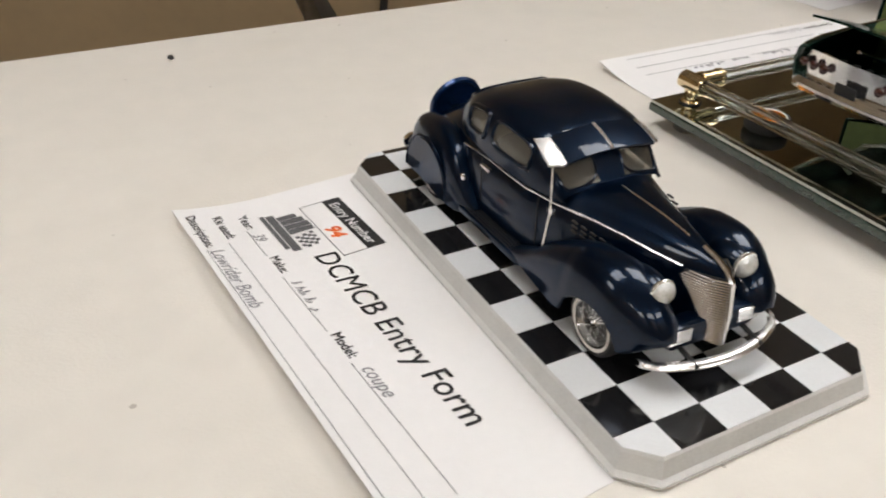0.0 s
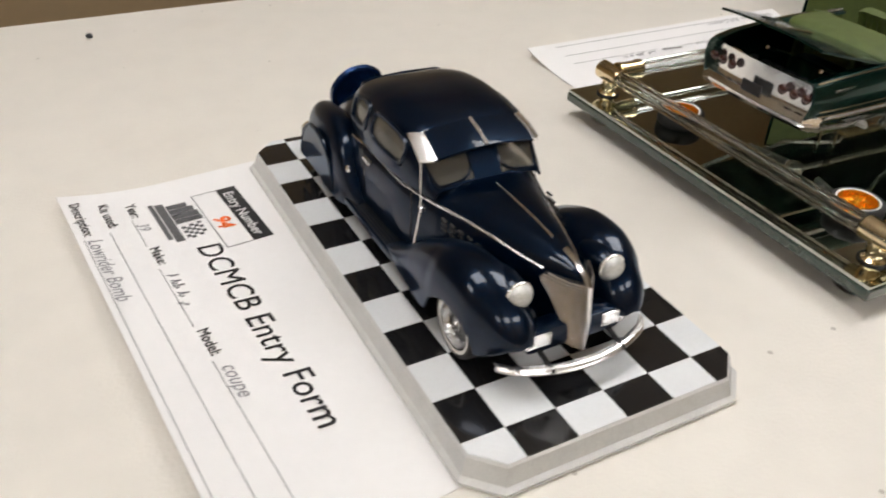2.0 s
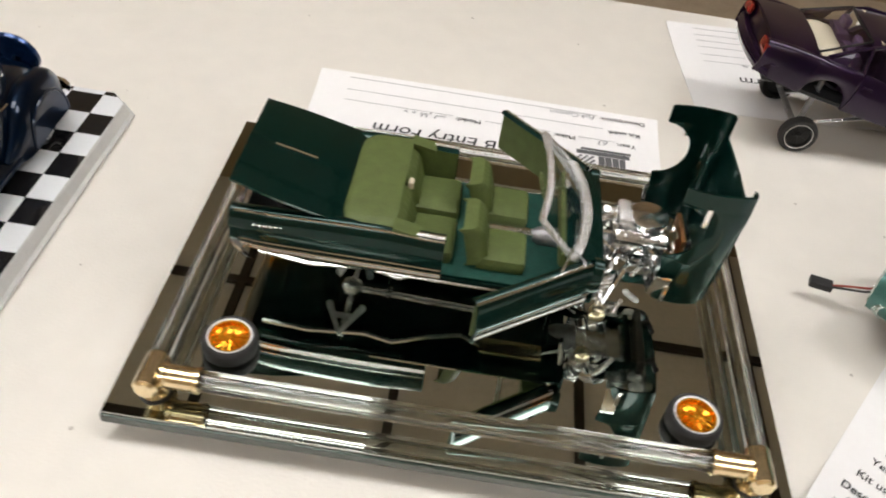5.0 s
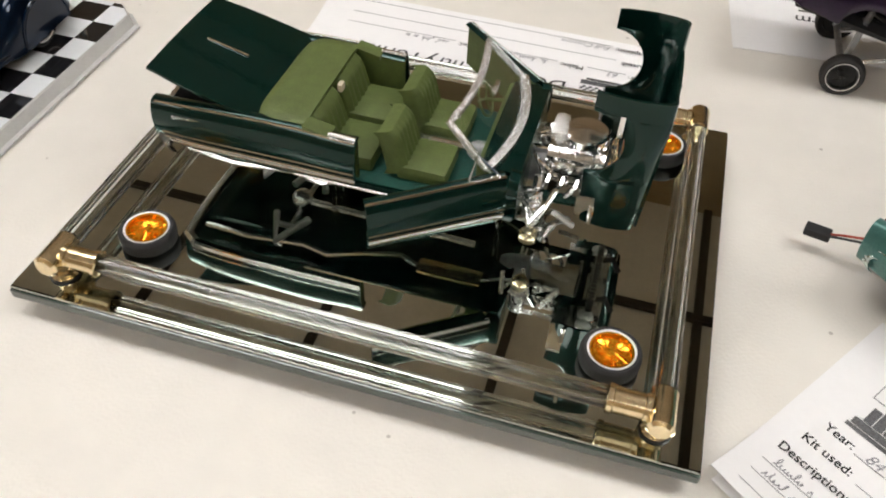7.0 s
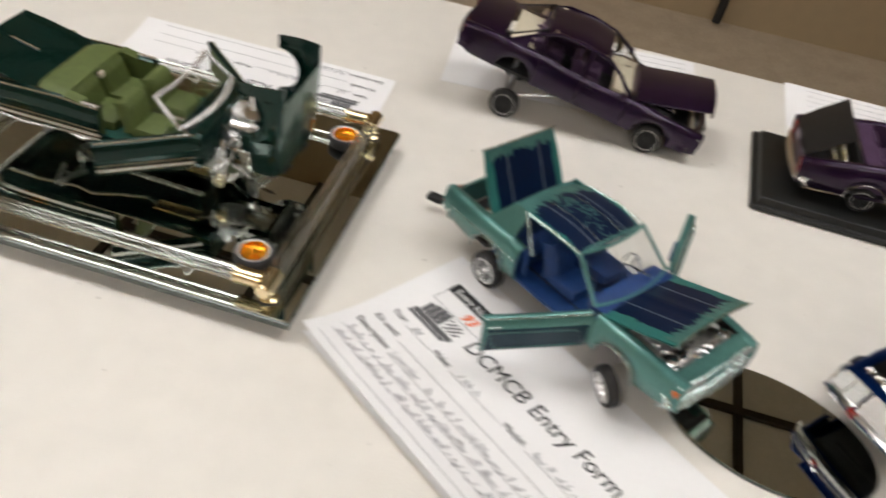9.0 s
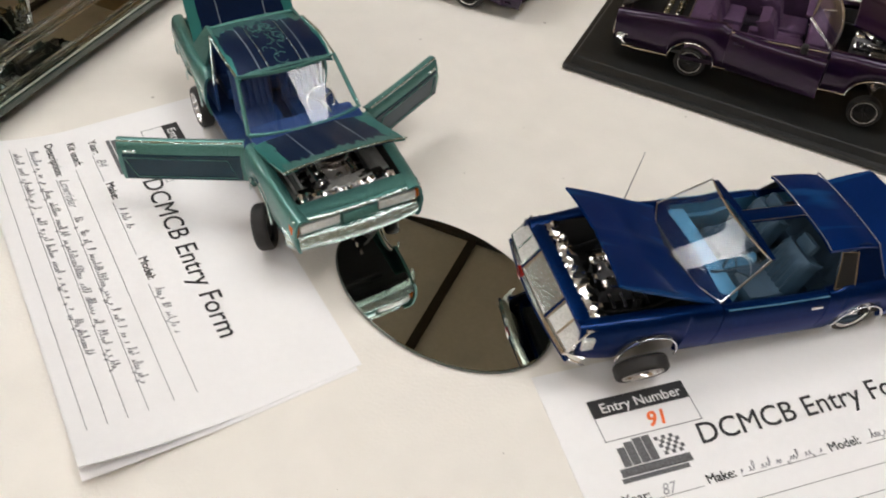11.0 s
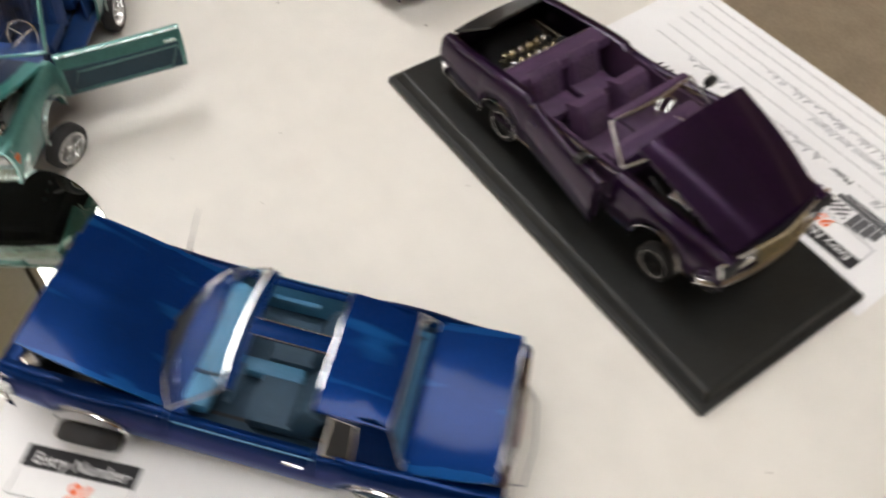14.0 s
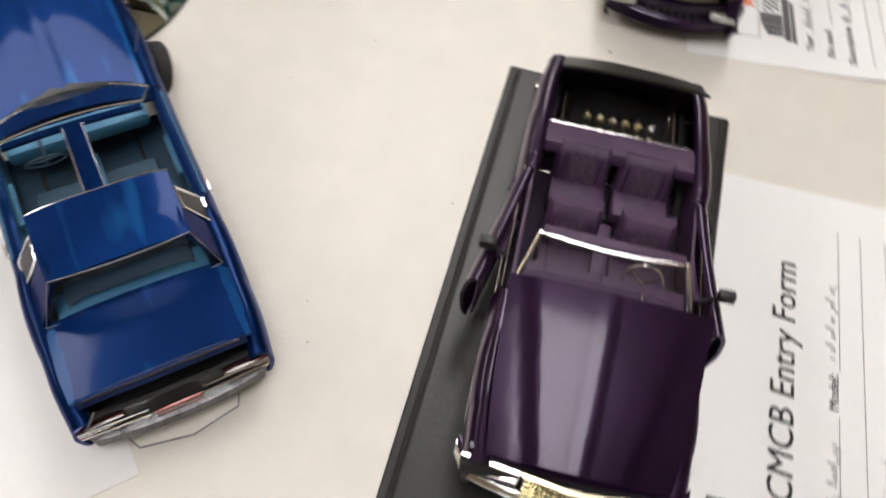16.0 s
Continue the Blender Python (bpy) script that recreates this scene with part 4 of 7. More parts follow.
def tub(parent, c, x0, x1, material, z0=0.40, w=None):
    """Inner side panels and rear bulkhead of the cabin."""
    for sgn in (-1, 1):
        rows = [[(x, sgn * (c.hw(x) * 0.915 - 0.09), z0 + (c.top(x) - 0.01 - z0) * q) for q in lin(0, 1, 4)] for x in lin(x0, x1, 8)]
        part("inner_panel", sheet(nb(), rows, (0, sgn * 0.03, 0)), material, parent)


def placed(x, y, z, heading, k, pitch=0.0, roll=0.0):
    SC[0] = k
    return pose(x, y, z, 0, 0, heading) @ pose(0, 0, 0, roll, -pitch, 0)


def panels(root, c, material, doors=None, inner="black", handle="chrome", rear_hinge=False):
    """Fenders, doors and quarter panels of both sides. doors: opening angles (right, left) or None for shut."""
    out = {}
    for sgn, nm in ((-1, "right"), (1, "left")):
        part("fender", c.side(c.cowl + 0.012, c.nose, sgn), material, root)
        part("quarter_panel", c.side(c.tail, c.dr - 0.012, sgn), material, root)
        ang = (doors[0] if sgn < 0 else doors[1]) if doors else 0
        w = c.hw(c.cowl)
        d = part("door", c.side(c.dr, c.cowl, sgn, 0.06), material, root, at=(c.dr if rear_hinge else c.cowl, sgn * w * 0.96, 0), turn=(0, 0, sgn * ang if rear_hinge else -sgn * ang))
        rows = [[(x, sgn * (c.hw(x) * 0.90 - 0.05), c.rocker + 0.03 + (c.top(x) - c.rocker - 0.06) * q) for q in lin(0, 1, 4)] for x in lin(c.dr + 0.03, c.cowl - 0.03, 8)]
        card = part("door_card", sheet(nb(), rows, (0, sgn * 0.02, 0)), inner, d)
        part("armrest", box(nb(), (c.dr + c.cowl) / 2, sgn * (c.hw(0) * 0.88 - 0.07), c.belt - 0.22, 0.5, 0.07, 0.06, 0.02), inner, d)
        xh = c.dr + 0.16
        part("handle", box(nb(), xh, sgn * (c.hw(xh) * 0.975 + 0.012), c.belt - 0.10, 0.16, 0.03, 0.035, 0.008), handle, d)
        out[nm] = d
    return out


def end_panel(root, c, x, z0, z1, material, sgn, name, bow=0.10, th=0.05, w=0.965):
    rows = []
    for q in lin(-1, 1, 13):
        rows.append([(x - sgn * bow * q * q, c.hw(x) * w * q, z) for z in lin(z0, z1, 4)])
    return part(name, sheet(nb(), rows, (-sgn * th, 0, 0)), material, root)


def engine_bay(root, x0, x1):
    """Dark floor, inner aprons and radiator support round the engine."""
    xm, d = (x0 + x1) / 2, x1 - x0
    part("bay_floor", box(nb(), xm, 0, 0.38, d, 1.26, 0.03), "flat_black", root)
    for sgn in (-1, 1):
        b = nb()
        rows = [[(x, sgn * y, z) for y, z in ((0.63, 0.38), (0.66, 0.55), (0.70, 0.72), (0.76, 0.83))] for x in lin(x0, x1, 8)]
        part("inner_apron", sheet(b, rows, (0, -sgn * 0.02, 0)), "flat_black", root)
        tube_ = nb()
        tube(tube_, [(x0 + 0.05, sgn * 0.45, 0.72), (xm - 0.1, sgn * 0.56, 0.66), (xm + 0.3, sgn * 0.50, 0.60), (x1 - 0.1, sgn * 0.42, 0.66)], 0.02, 6)
        part("hose", tube_, "black", root)
    part("radiator_support", box(nb(), x1, 0, 0.58, 0.04, 1.3, 0.40, 0.01), "flat_black", root)


def wz(c, z0, k, pitch, x, r=None):
    """Height, in the car's own units, at which a wheel at x meets the ground."""
    return ((r or c.wr) * k - z0) / k - x * math.sin(radians(pitch))


def crinkled_strip(x0, x1, half, z, seed, deep=0.03, n=44):
    """A crosswise strip of crumpled foil."""
    rnd = random.Random(seed)
    rows = [[(x0 + (x1 - x0) * q + rnd.uniform(-deep, deep) * 0.6, y, z + 0.03 * math.sin(math.pi * q) + rnd.uniform(-deep, deep)) for q in lin(0, 1, 5)] for y in lin(-half, half, n)]
    return sheet(nb(), rows, (0, 0, -0.05))


# ---------------------------------------------------------------- royal blue coupe with lift-out roof panels
def blue_coupe():
    k, z0, pitch = 0.0426, 0.0004, 4.3
    root = thing("model_car", "royal blue lowrider coupe model, hood and trunk open, roof panels out", "model car", placed(0.8975, 0.1210, z0, 220.0, k, pitch), "model cars")
    c = Car(5.0, 1.93, 1.56, -1.24, cowl=0.76, dr=-0.62, nose=2.44, tail=-2.38)
    panels(root, c, "blue", inner="sky_in")
    floor_pan(root, c, "grey_in", -1.35, 0.85)
    floor_pan(root, c, "flat_black", c.tail + 0.15, -1.36, 0.45)
    tub(root, c, -1.3, 0.8, "sky_in")
    undercarriage(root, c)
    b = c.lid(0.80, 2.20, 0.885, 0.84, 0.06, fold=0.012)
    for v in b.verts:
        # rear edge hollowed to follow the curved windscreen
        give = 0.25 * max(0.0, 1 - (v.co.y / 0.80) ** 2) * max(0.0, (1.7 - v.co.x) / 0.9)
        v.co += Vector((0.927 * give, 0, -0.375 * give))
    hood = part("hood", b, "blue_panel", root, "blue hood with lighter flames, propped open", at=(0.80, 0, 0.9), turn=(0, -22, 0))
    part("hood_liner", box(nb(), 1.5, 0, 0.845, 1.2, 1.2, 0.02, 0.008), "black", hood)
    lidp = part("trunk_lid", c.lid(-2.29, -1.40, 0.885, 0.905, 0.055, 0.065), "blue_panel", root, "blue trunk lid with lighter flames, propped open", at=(-1.40, 0, 0.9), turn=(0, 16, 0))
    b = nb()
    sheet(b, [[(-2.30, c.hw(-2.35) * 0.80 * q, z) for q in lin(-1, 1, 9)] for z in (0.90, 0.79)], (0.03, 0, 0))
    part("lid_lip", b, "blue", lidp)
    part("lid_trim", tube(nb(), [(-2.305, -0.66, 0.885), (-2.305, 0.66, 0.885)], 0.011, 5), "chrome", lidp)
    # cowl
    rows = [[(x + 0.26 * (1 - q * q) * (x - 0.62) / 0.18, q * (c.hw(x) * 0.915 - 0.08), 0.885 + 0.01 * (1 - q * q)) for q in lin(-1, 1, 13)] for x in (0.62, 0.70, 0.80)]
    part("cowl", sheet(nb(), rows, (0, 0, -0.03)), "blue", root)
    screen(root, 0.77, 0.90, 0.79, 0.26, 1.35, 0.66, 0.27, "chrome", 0.014, ease=0.75)
    # roof: header, centre bar, rear panel, rear window
    b = nb()
    sheet(b, [[(x, 0.64 * q, 1.35 + 0.03 * (1 - q * q)) for q in lin(-1, 1, 9)] for x in (0.25, 0.19)], (0, 0, -0.04))
    part("roof_header", b, "blue", root)
    b = nb()
    sheet(b, [[(x, q * 0.085, 1.388 - 0.012 * q * q) for q in (-1, 0, 1)] for x in lin(0.22, -0.62, 5)], (0, 0, -0.04))
    bar = part("roof_bar", b, "blue", root)
    for y in (-0.088, 0.088):
        part("bar_trim", tube(nb(), [(x, y, 1.380) for x in lin(0.20, -0.60, 4)], 0.005, 5), "chrome", bar)
    rows = [[(x, q * ip(x, (-1.24, 0.62), (-0.55, 0.63)), ip(x, (-1.24, 1.345), (-0.95, 1.385), (-0.55, 1.395)) - 0.05 * q ** 4) for q in lin(-1, 1, 13)] for x in lin(-0.56, -1.24, 10)]
    part("roof_panel", sheet(nb(), rows, (0, 0, -0.04)), "blue_panel", root, "rear roof panel with lighter flames")
    part("roof_edge_trim", tube(nb(), [(-0.552, q * 0.63, 1.395 - 0.05 * q ** 4) for q in lin(-1, 1, 15)], 0.006, 5), "chrome", root)
    screen(root, -1.43, 0.93, 0.79, -1.24, 1.335, 0.61, -0.05, "grey_metal", 0.007, "screen", "rear_window")

    def face(y, t, off=0.0):
        """Point on the front face, which leans back: t from its foot to its top."""
        return (2.570 - 0.20 * t - 0.07 * y * y + off, y, 0.50 + 0.31 * t + off * 0.4)

    def slanted(y0, y1, sgn, off):
        return sheet(nb(), [[face(sgn * (y0 + (y1 - y0) * q), t, off) for t in lin(0, 1, 4)] for q in lin(0, 1, 7)], (-0.05, 0, 0))
    for sgn in (-1, 1):
        # rear pillars with small opera windows
        rows = [[(x0 + (x1 - x0) * t, sgn * (0.84 + (0.60 - 0.84) * t), 0.89 + (zt - 0.89) * t) for t in lin(0, 1, 5)] for x0, x1, zt in ((-1.00, -0.96, 1.345), (-1.20, -1.10, 1.335), (-1.43, -1.25, 1.295))]
        part("rear_pillar", sheet(nb(), rows, (0, -sgn * 0.04, 0)), "blue", root)
        fr = [(-0.69, 0.84, 0.91), (-0.97, 0.84, 0.91), (-0.95, 0.645, 1.28), (-0.73, 0.63, 1.30)]
        fr = [(p[0], sgn * p[1], p[2]) for p in fr]
        g = part("opera_window", sheet(nb(), [[fr[0], fr[3]], [fr[1], fr[2]]], (0, -sgn * 0.012, 0)), "black", root, "small side window in a chrome frame")
        part("window_frame", tube(nb(), fr + [fr[0]], 0.015, 5, False), "chrome", g)
        side_trim(root, c, c.dr, 0.7, sgn, 0.985, 0.010, "sky_in", "sill_strip")
        for xw in (c.xf, c.xr):
            arch_trim(root, c, xw, sgn)
        part("tail_lamp", box(nb(), -2.37, sgn * 0.64, 0.72, 0.06, 0.42, 0.15, 0.02), "dark_lens", root)
        # lamp pair in the slanted face, with its surround
        lamp = part("headlamp", slanted(0.40, 0.86, sgn, 0.030), "lens", root, "square headlamp pair")
        part("lamp_divider", slanted(0.615, 0.64, sgn, 0.042), "chrome", lamp)
        part("headlamp_bezel", tube(nb(), [face(sgn * y, t, 0.04) for y, t in ((0.39, 0.04), (0.87, 0.04), (0.87, 0.96), (0.39, 0.96), (0.39, 0.04))], 0.016, 5), "chrome", lamp)
        part("face_divider", slanted(0.345, 0.385, sgn, 0.05), "blue", root)
        part("corner_lamp", box(nb(), 2.35, sgn * 0.895, 0.66, 0.14, 0.06, 0.16, 0.02), "lens", root)
    end_panel(root, c, 2.39, 0.50, 0.83, "blue", 1, "nose_panel", 0.10)
    shell = part("grille_shell", slanted(-0.34, 0.34, 1, 0.028), "bright_chrome", root, "silver grille shell")
    g = nb()
    for q in range(25):
        y = -0.325 + 0.65 * q / 24
        tube(g, [face(y, 0.06, 0.034), face(y, 0.94, 0.034)], 0.007, 4)
    part("grille", g, "chrome", shell, "fine upright grille bars")
    part("grille_frame", tube(nb(), [face(y, t, 0.04) for y, t in ((-0.34, 0.02), (0.34, 0.02), (0.34, 0.98), (-0.34, 0.98), (-0.34, 0.02))], 0.016, 6), "chrome", shell)
    bumper(root, "front_bumper", 2.56, 0.95, 0.42, 0.15, 0.07, "chrome", 1, 0.08)
    part("bumper_strip", tube(nb(), [(2.62 - 0.08 * q * q, 0.90 * q, 0.425) for q in lin(-1, 1, 13)], 0.022, 6), "blue", root, "blue strip along the bumper")
    part("bumper_sticker", box(nb(), 2.60, -0.36, 0.44, 0.06, 0.13, 0.12, 0.01), "red_lens", root, "small red sticker")
    bumper(root, "rear_bumper", -2.41, 0.87, 0.41, 0.13, 0.08, "grey_metal", -1, 0.08)
    end_panel(root, c, -2.35, 0.45, 0.80, "black", -1, "tail_panel", 0.05)
    part("plate", box(nb(), -2.44, 0, 0.63, 0.02, 0.42, 0.17, 0.01), "red_lens", root, "dark red plate")
    for sgn in (-1, 1):
        part("tail_trim", tube(nb(), [(-2.42, sgn * 0.24, 0.78), (-2.40, sgn * 0.84, 0.78)], 0.014, 5), "chrome", root)
        part("tail_trim", tube(nb(), [(-2.42, sgn * 0.24, 0.64), (-2.40, sgn * 0.84, 0.64)], 0.014, 5), "chrome", root)
    # engine bay
    rows = [[(x, q * (0.86 - 0.04 * (x - 2.28) / 0.14), z - 0.02 * q * q) for q in lin(-1, 1, 15)] for x, z in ((2.28, 0.845), (2.36, 0.86), (2.44, 0.83))]
    part("header_panel", sheet(nb(), rows, (0, 0, -0.03)), "blue", root)
    part("radiator_strip", crinkled_strip(2.08, 2.27, 0.70, 0.83, 5), "chrome", root, "crinkled bright radiator cover")
    engine(root, 1.55, 0.55, 0.95, "grey_metal")
    part("firewall", box(nb(), 0.86, 0, 0.62, 0.04, 1.4, 0.5, 0.01), "flat_black", root)
    engine_bay(root, 0.9, 2.3)
    # cabin
    for y in (-0.34, 0.34):
        seat(root, -0.35, y, 0.42, 0.52, "grey_in", 16, 0.56, 0.55, 0.1)
    seat(root, -1.02, 0, 0.42, 1.2, "grey_in", 18, 0.5, 0.42)
    part("console", box(nb(), 0.1, 0, 0.5, 0.7, 0.16, 0.16, 0.03), "sky_in", root)
    part("dashboard", box(nb(), 0.58, 0, 0.80, 0.26, 1.38, 0.2, 0.06), "sky_in", root, "pale blue dashboard")
    steering(root, 0.30, 0.36, 0.86, "grey_in")
    part("parcel_shelf", box(nb(), -1.28, 0, 0.86, 0.28, 1.36, 0.03, 0.01), "sky_in", root, "pale blue parcel shelf")
    part("battery_tray", box(nb(), -1.88, 0, 0.62, 0.6, 1.0, 0.2, 0.03), "flat_black", root)
    b = nb()
    tube(b, [(-2.42, 0.55, 0.62), (-2.60, 0.45, 0.44), (-2.66, 0.0, 0.36), (-2.60, -0.45, 0.44), (-2.42, -0.55, 0.62)], 0.010, 5)
    part("tail_wire", b, "grey_metal", root, "bent wire loop below the tail")
    b = nb()
    tube(b, [(-2.25, 0.70, 0.80), (-2.36, 0.78, 0.74), (-2.44, 0.74, 0.9), (-2.36, 0.62, 1.04)], 0.010, 5)
    part("prop_wire", b, "grey_metal", root)
    part("aerial", tube(nb(), [(1.26, -0.80, 0.87), (1.10, -0.95, 1.60)], 0.010, 5, True, 0.004), "grey_metal", root, "thin whip aerial")
    for sgn in (-1, 1):
        wheel(root, c.xr, sgn * 0.80, wz(c, z0, k, pitch, c.xr), c.wr * 0.94, sgn, 0.17, None, "chrome", 0.022)
        wheel(root, c.xf + 0.03, sgn * 0.98, wz(c, z0, k, pitch, c.xf) - 0.02, c.wr, sgn, 0.18, None, "chrome", 0.022, camber=-21)


# ---------------------------------------------------------------- teal coupe with everything open
def teal_coupe():
    k, z0, pitch = 0.0410, 0.0122, 2.2
    root = thing("model_car", "teal lowrider coupe model with navy panels, doors, hood and trunk open", "model car", placed(0.6430, 0.1086, z0, -37.2, k, pitch), "model cars")
    c = Car(5.0, 1.84, 1.42, -1.32, cowl=0.92, dr=-0.66)
    d = panels(root, c, "teal", (62, 62), inner="blue_in", handle="teal_foil")
    for nm, sgn in (("right", -1), ("left", 1)):
        rows = [[(x, sgn * (c.hw(x) * 0.998 + 0.005), c.rocker + 0.06 + (c.top(x) - c.rocker - 0.22) * q) for q in lin(0, 1, 4)] for x in lin(c.dr + 0.06, c.cowl - 0.06, 8)]
        part("door_panel_inlay", sheet(nb(), rows, (0, -sgn * 0.05, 0)), "door_inlay", d[nm], "dark blue inlay on the door skin")
        # added foil line; puts a white highlight on the door's upper edge
        part("door_edge_glint", tube(nb(), [(x, sgn * (c.hw(x) * 0.945), c.top(x) + 0.014) for x in lin(c.dr + 0.02, c.cowl - 0.02, 8)], 0.012, 5), "teal_foil", d[nm], "silver line for the highlight of the upper edge")
        part("door_line", tube(nb(), [(x, sgn * (c.hw(x) * 1.0 + 0.010), z) for x, z in ((c.dr + 0.08, c.rocker + 0.40), (c.dr + 0.20, c.rocker + 0.10), (c.cowl - 0.12, c.rocker + 0.10), (c.cowl - 0.22, c.rocker + 0.38), (c.dr + 0.08, c.rocker + 0.40))], 0.007, 4), "teal", d[nm], "thin teal pinstripe")
    floor_pan(root, c, "blue_in", -1.35, 1.0)
    floor_pan(root, c, "flat_black", c.tail + 0.15, -1.36, 0.45)
    tub(root, c, -1.3, -0.55, "blue_in")
    undercarriage(root, c, "flat_black", "grey_metal")
    hood = part("hood", c.lid(1.00, 2.22, 0.885, 0.85, 0.05, 0.05, fold=0.012), "teal_panel", root, "navy hood edged in teal, propped open", at=(1.00, 0, 0.9), turn=(0, -22, 0))
    part("hood_brace", box(nb(), 1.62, 0, 0.845, 1.0, 1.1, 0.02, 0.008), "black", hood)
    lidp = part("trunk_lid", c.lid(-2.50, -1.40, 0.885, 0.905, 0.035, 0.07), "teal_panel", root, "navy trunk lid edged in teal, standing open", at=(-1.40, 0, 0.9), turn=(0, 64, 0))
    rows = [[(x, q * (c.hw(x) * 0.915 - 0.08), 0.885 + 0.03 * (1 - q * q)) for q in lin(-1, 1, 9)] for x in (0.78, 0.90, 1.00)]
    part("cowl", sheet(nb(), rows, (0, 0, -0.03)), "blue_in", root)
    screen(root, 0.80, 0.90, 0.76, 0.26, 1.41, 0.66, 0.14, "teal", 0.03)
    rows = [[(x, q * ip(x, (-1.15, 0.63), (-0.4, 0.68), (0.28, 0.64)), ip(x, (-1.15, 1.34), (-0.75, 1.44), (-0.25, 1.47), (0.28, 1.405)) - 0.05 * q ** 4) for q in lin(-1, 1, 15)] for x in lin(0.27, -1.12, 14)]
    part("roof", sheet(nb(), rows, (0, 0, -0.035)), "teal_panel", root, "navy roof with ragged teal border")
    # ragged teal borders at the roof's rear and front, and along the hood's front edge
    rnd = random.Random(11)

    def border(name, parent, at_x, dx, zf, wf, deep):
        rows_ = []
        for q in lin(-0.94, 0.94, 41):
            dd = dx * (0.55 + deep * rnd.random() + 0.5 * max(0, abs(q) - 0.6))
            rows_.append([(at_x + dd * s, q * wf(at_x + dd * s), zf(at_x + dd * s, q) + 0.007) for s in (0, 0.35, 0.7, 1)])
        return part(name, sheet(nb(), rows_, (0, 0, -0.012)), "teal", parent, "ragged teal border")

    def roof_z(x, q):
        return ip(x, (-1.15, 1.34), (-0.75, 1.44), (-0.25, 1.47), (0.28, 1.405)) - 0.05 * q ** 4

    def roof_w(x):
        return ip(x, (-1.15, 0.63), (-0.4, 0.68), (0.28, 0.64))
    border("roof_border", root, -1.115, 0.26, roof_z, roof_w, 0.9)
    border("roof_border", root, 0.265, -0.07, roof_z, roof_w, 0.4)
    border("hood_border", hood, 2.215, -0.20, lambda x, q: 0.885 - 0.035 * (x - 1.0) / 1.22 + 0.05 * (1 - abs(q) ** 2.4) + 0.012 * max(0, 1 - abs(q) / 0.08), lambda x: c.hw(x) * 0.915 - 0.05, 0.7)
    border("lid_border", lidp, -2.498, 0.17, lambda x, q: 0.885 + 0.02 * (x + 2.50) / 1.10 + 0.035 * (1 - abs(q) ** 2.4), lambda x: c.hw(x) * 0.915 - 0.07, 0.8)
    part("lid_edge", tube(nb(), [(-2.505, q * 0.76, 0.885 + 0.032 * (1 - abs(q) ** 2.4)) for q in lin(-1, 1, 15)], 0.016, 5), "teal_foil", lidp, "silver edge of the lid")
    # raised scroll work down the middle of the roof
    b = nb()
    rs = random.Random(21)
    for q in range(26):
        x0, y0, a0 = rs.uniform(-0.85, 0.12), rs.uniform(-0.15, 0.15), rs.uniform(0, 6.28)
        rad, turns = rs.uniform(0.05, 0.13), rs.choice((-1, 1)) * rs.uniform(2.2, 4.6)
        pts = []
        for t in lin(0, 1, 14):
            a, r_ = a0 + turns * t, rad * (1 - 0.75 * t)
            x, y = x0 + 1.5 * r_ * math.cos(a), max(-0.19, min(0.19, y0 + r_ * math.sin(a)))
            pts.append((x, y, roof_z(x, y / 0.66) + 0.004))
        tube(b, pts, 0.0055, 4)
    part("roof_scroll", b, "teal", root, "fine teal scroll lines")
    for sgn in (-1, 1):
        part("roof_line", tube(nb(), [(x, sgn * 0.22, roof_z(x, 0.33) + 0.003) for x in lin(0.2, -0.9, 12)], 0.006, 4), "teal_foil", root, "thin silver line along the roof")
    screen(root, -1.38, 0.93, 0.66, -1.12, 1.34, 0.60, -0.05, "teal", 0.03, "screen", "rear_window")
    for sgn in (-1, 1):
        rows = [[(x0 + (x1 - x0) * t, sgn * (0.80 + (0.635 - 0.80) * t), 0.89 + (1.39 - 0.89) * t) for t in lin(0, 1, 5)] for x0, x1 in ((-0.90, -0.82), (-1.15, -0.95), (-1.52, -1.13))]
        part("rear_pillar", sheet(nb(), rows, (0, -sgn * 0.04, 0)), "teal", root)
        part("roof_gutter", tube(nb(), [(0.80, sgn * 0.77, 0.90), (0.26, sgn * 0.665, 1.41), (-0.3, sgn * 0.685, 1.435), (-0.85, sgn * 0.66, 1.39), (-0.46, sgn * 0.80, 0.89)], 0.020, 6), "teal_foil", root)
        part("headlamp", box(nb(), 2.45, sgn * 0.50, 0.68, 0.06, 0.50, 0.13, 0.02), "lens", root, "pale headlamp pair")
        part("corner_lamp", box(nb(), 2.40, sgn * 0.80, 0.67, 0.10, 0.10, 0.13, 0.02), "orange_lens", root, "orange corner lamp")
        part("tail_lamp", box(nb(), -2.46, sgn * 0.62, 0.68, 0.06, 0.30, 0.26, 0.02), "red_lens", root)
        side_trim(root, c, c.tail + 0.2, c.dr - 0.02, sgn, 0.62, 0.010, "teal_foil")
        arch_trim(root, c, c.xf, sgn, 0.014, "teal_foil")
        arch_trim(root, c, c.xr, sgn, 0.014, "teal_foil")
    end_panel(root, c, 2.44, 0.48, 0.83, "teal", 1, "nose_panel", 0.06)
    rows = [[(x, q * 0.80, z) for q in lin(-1, 1, 9)] for x, z in ((2.46, 0.80), (2.32, 0.845), (2.22, 0.85))]
    part("header_panel", sheet(nb(), rows, (0, 0, -0.03)), "teal", root, "teal header panel")
    part("radiator_cover", crinkled_strip(2.02, 2.20, 0.62, 0.80, 8, 0.035), "chrome", root, "crumpled bright radiator cover")
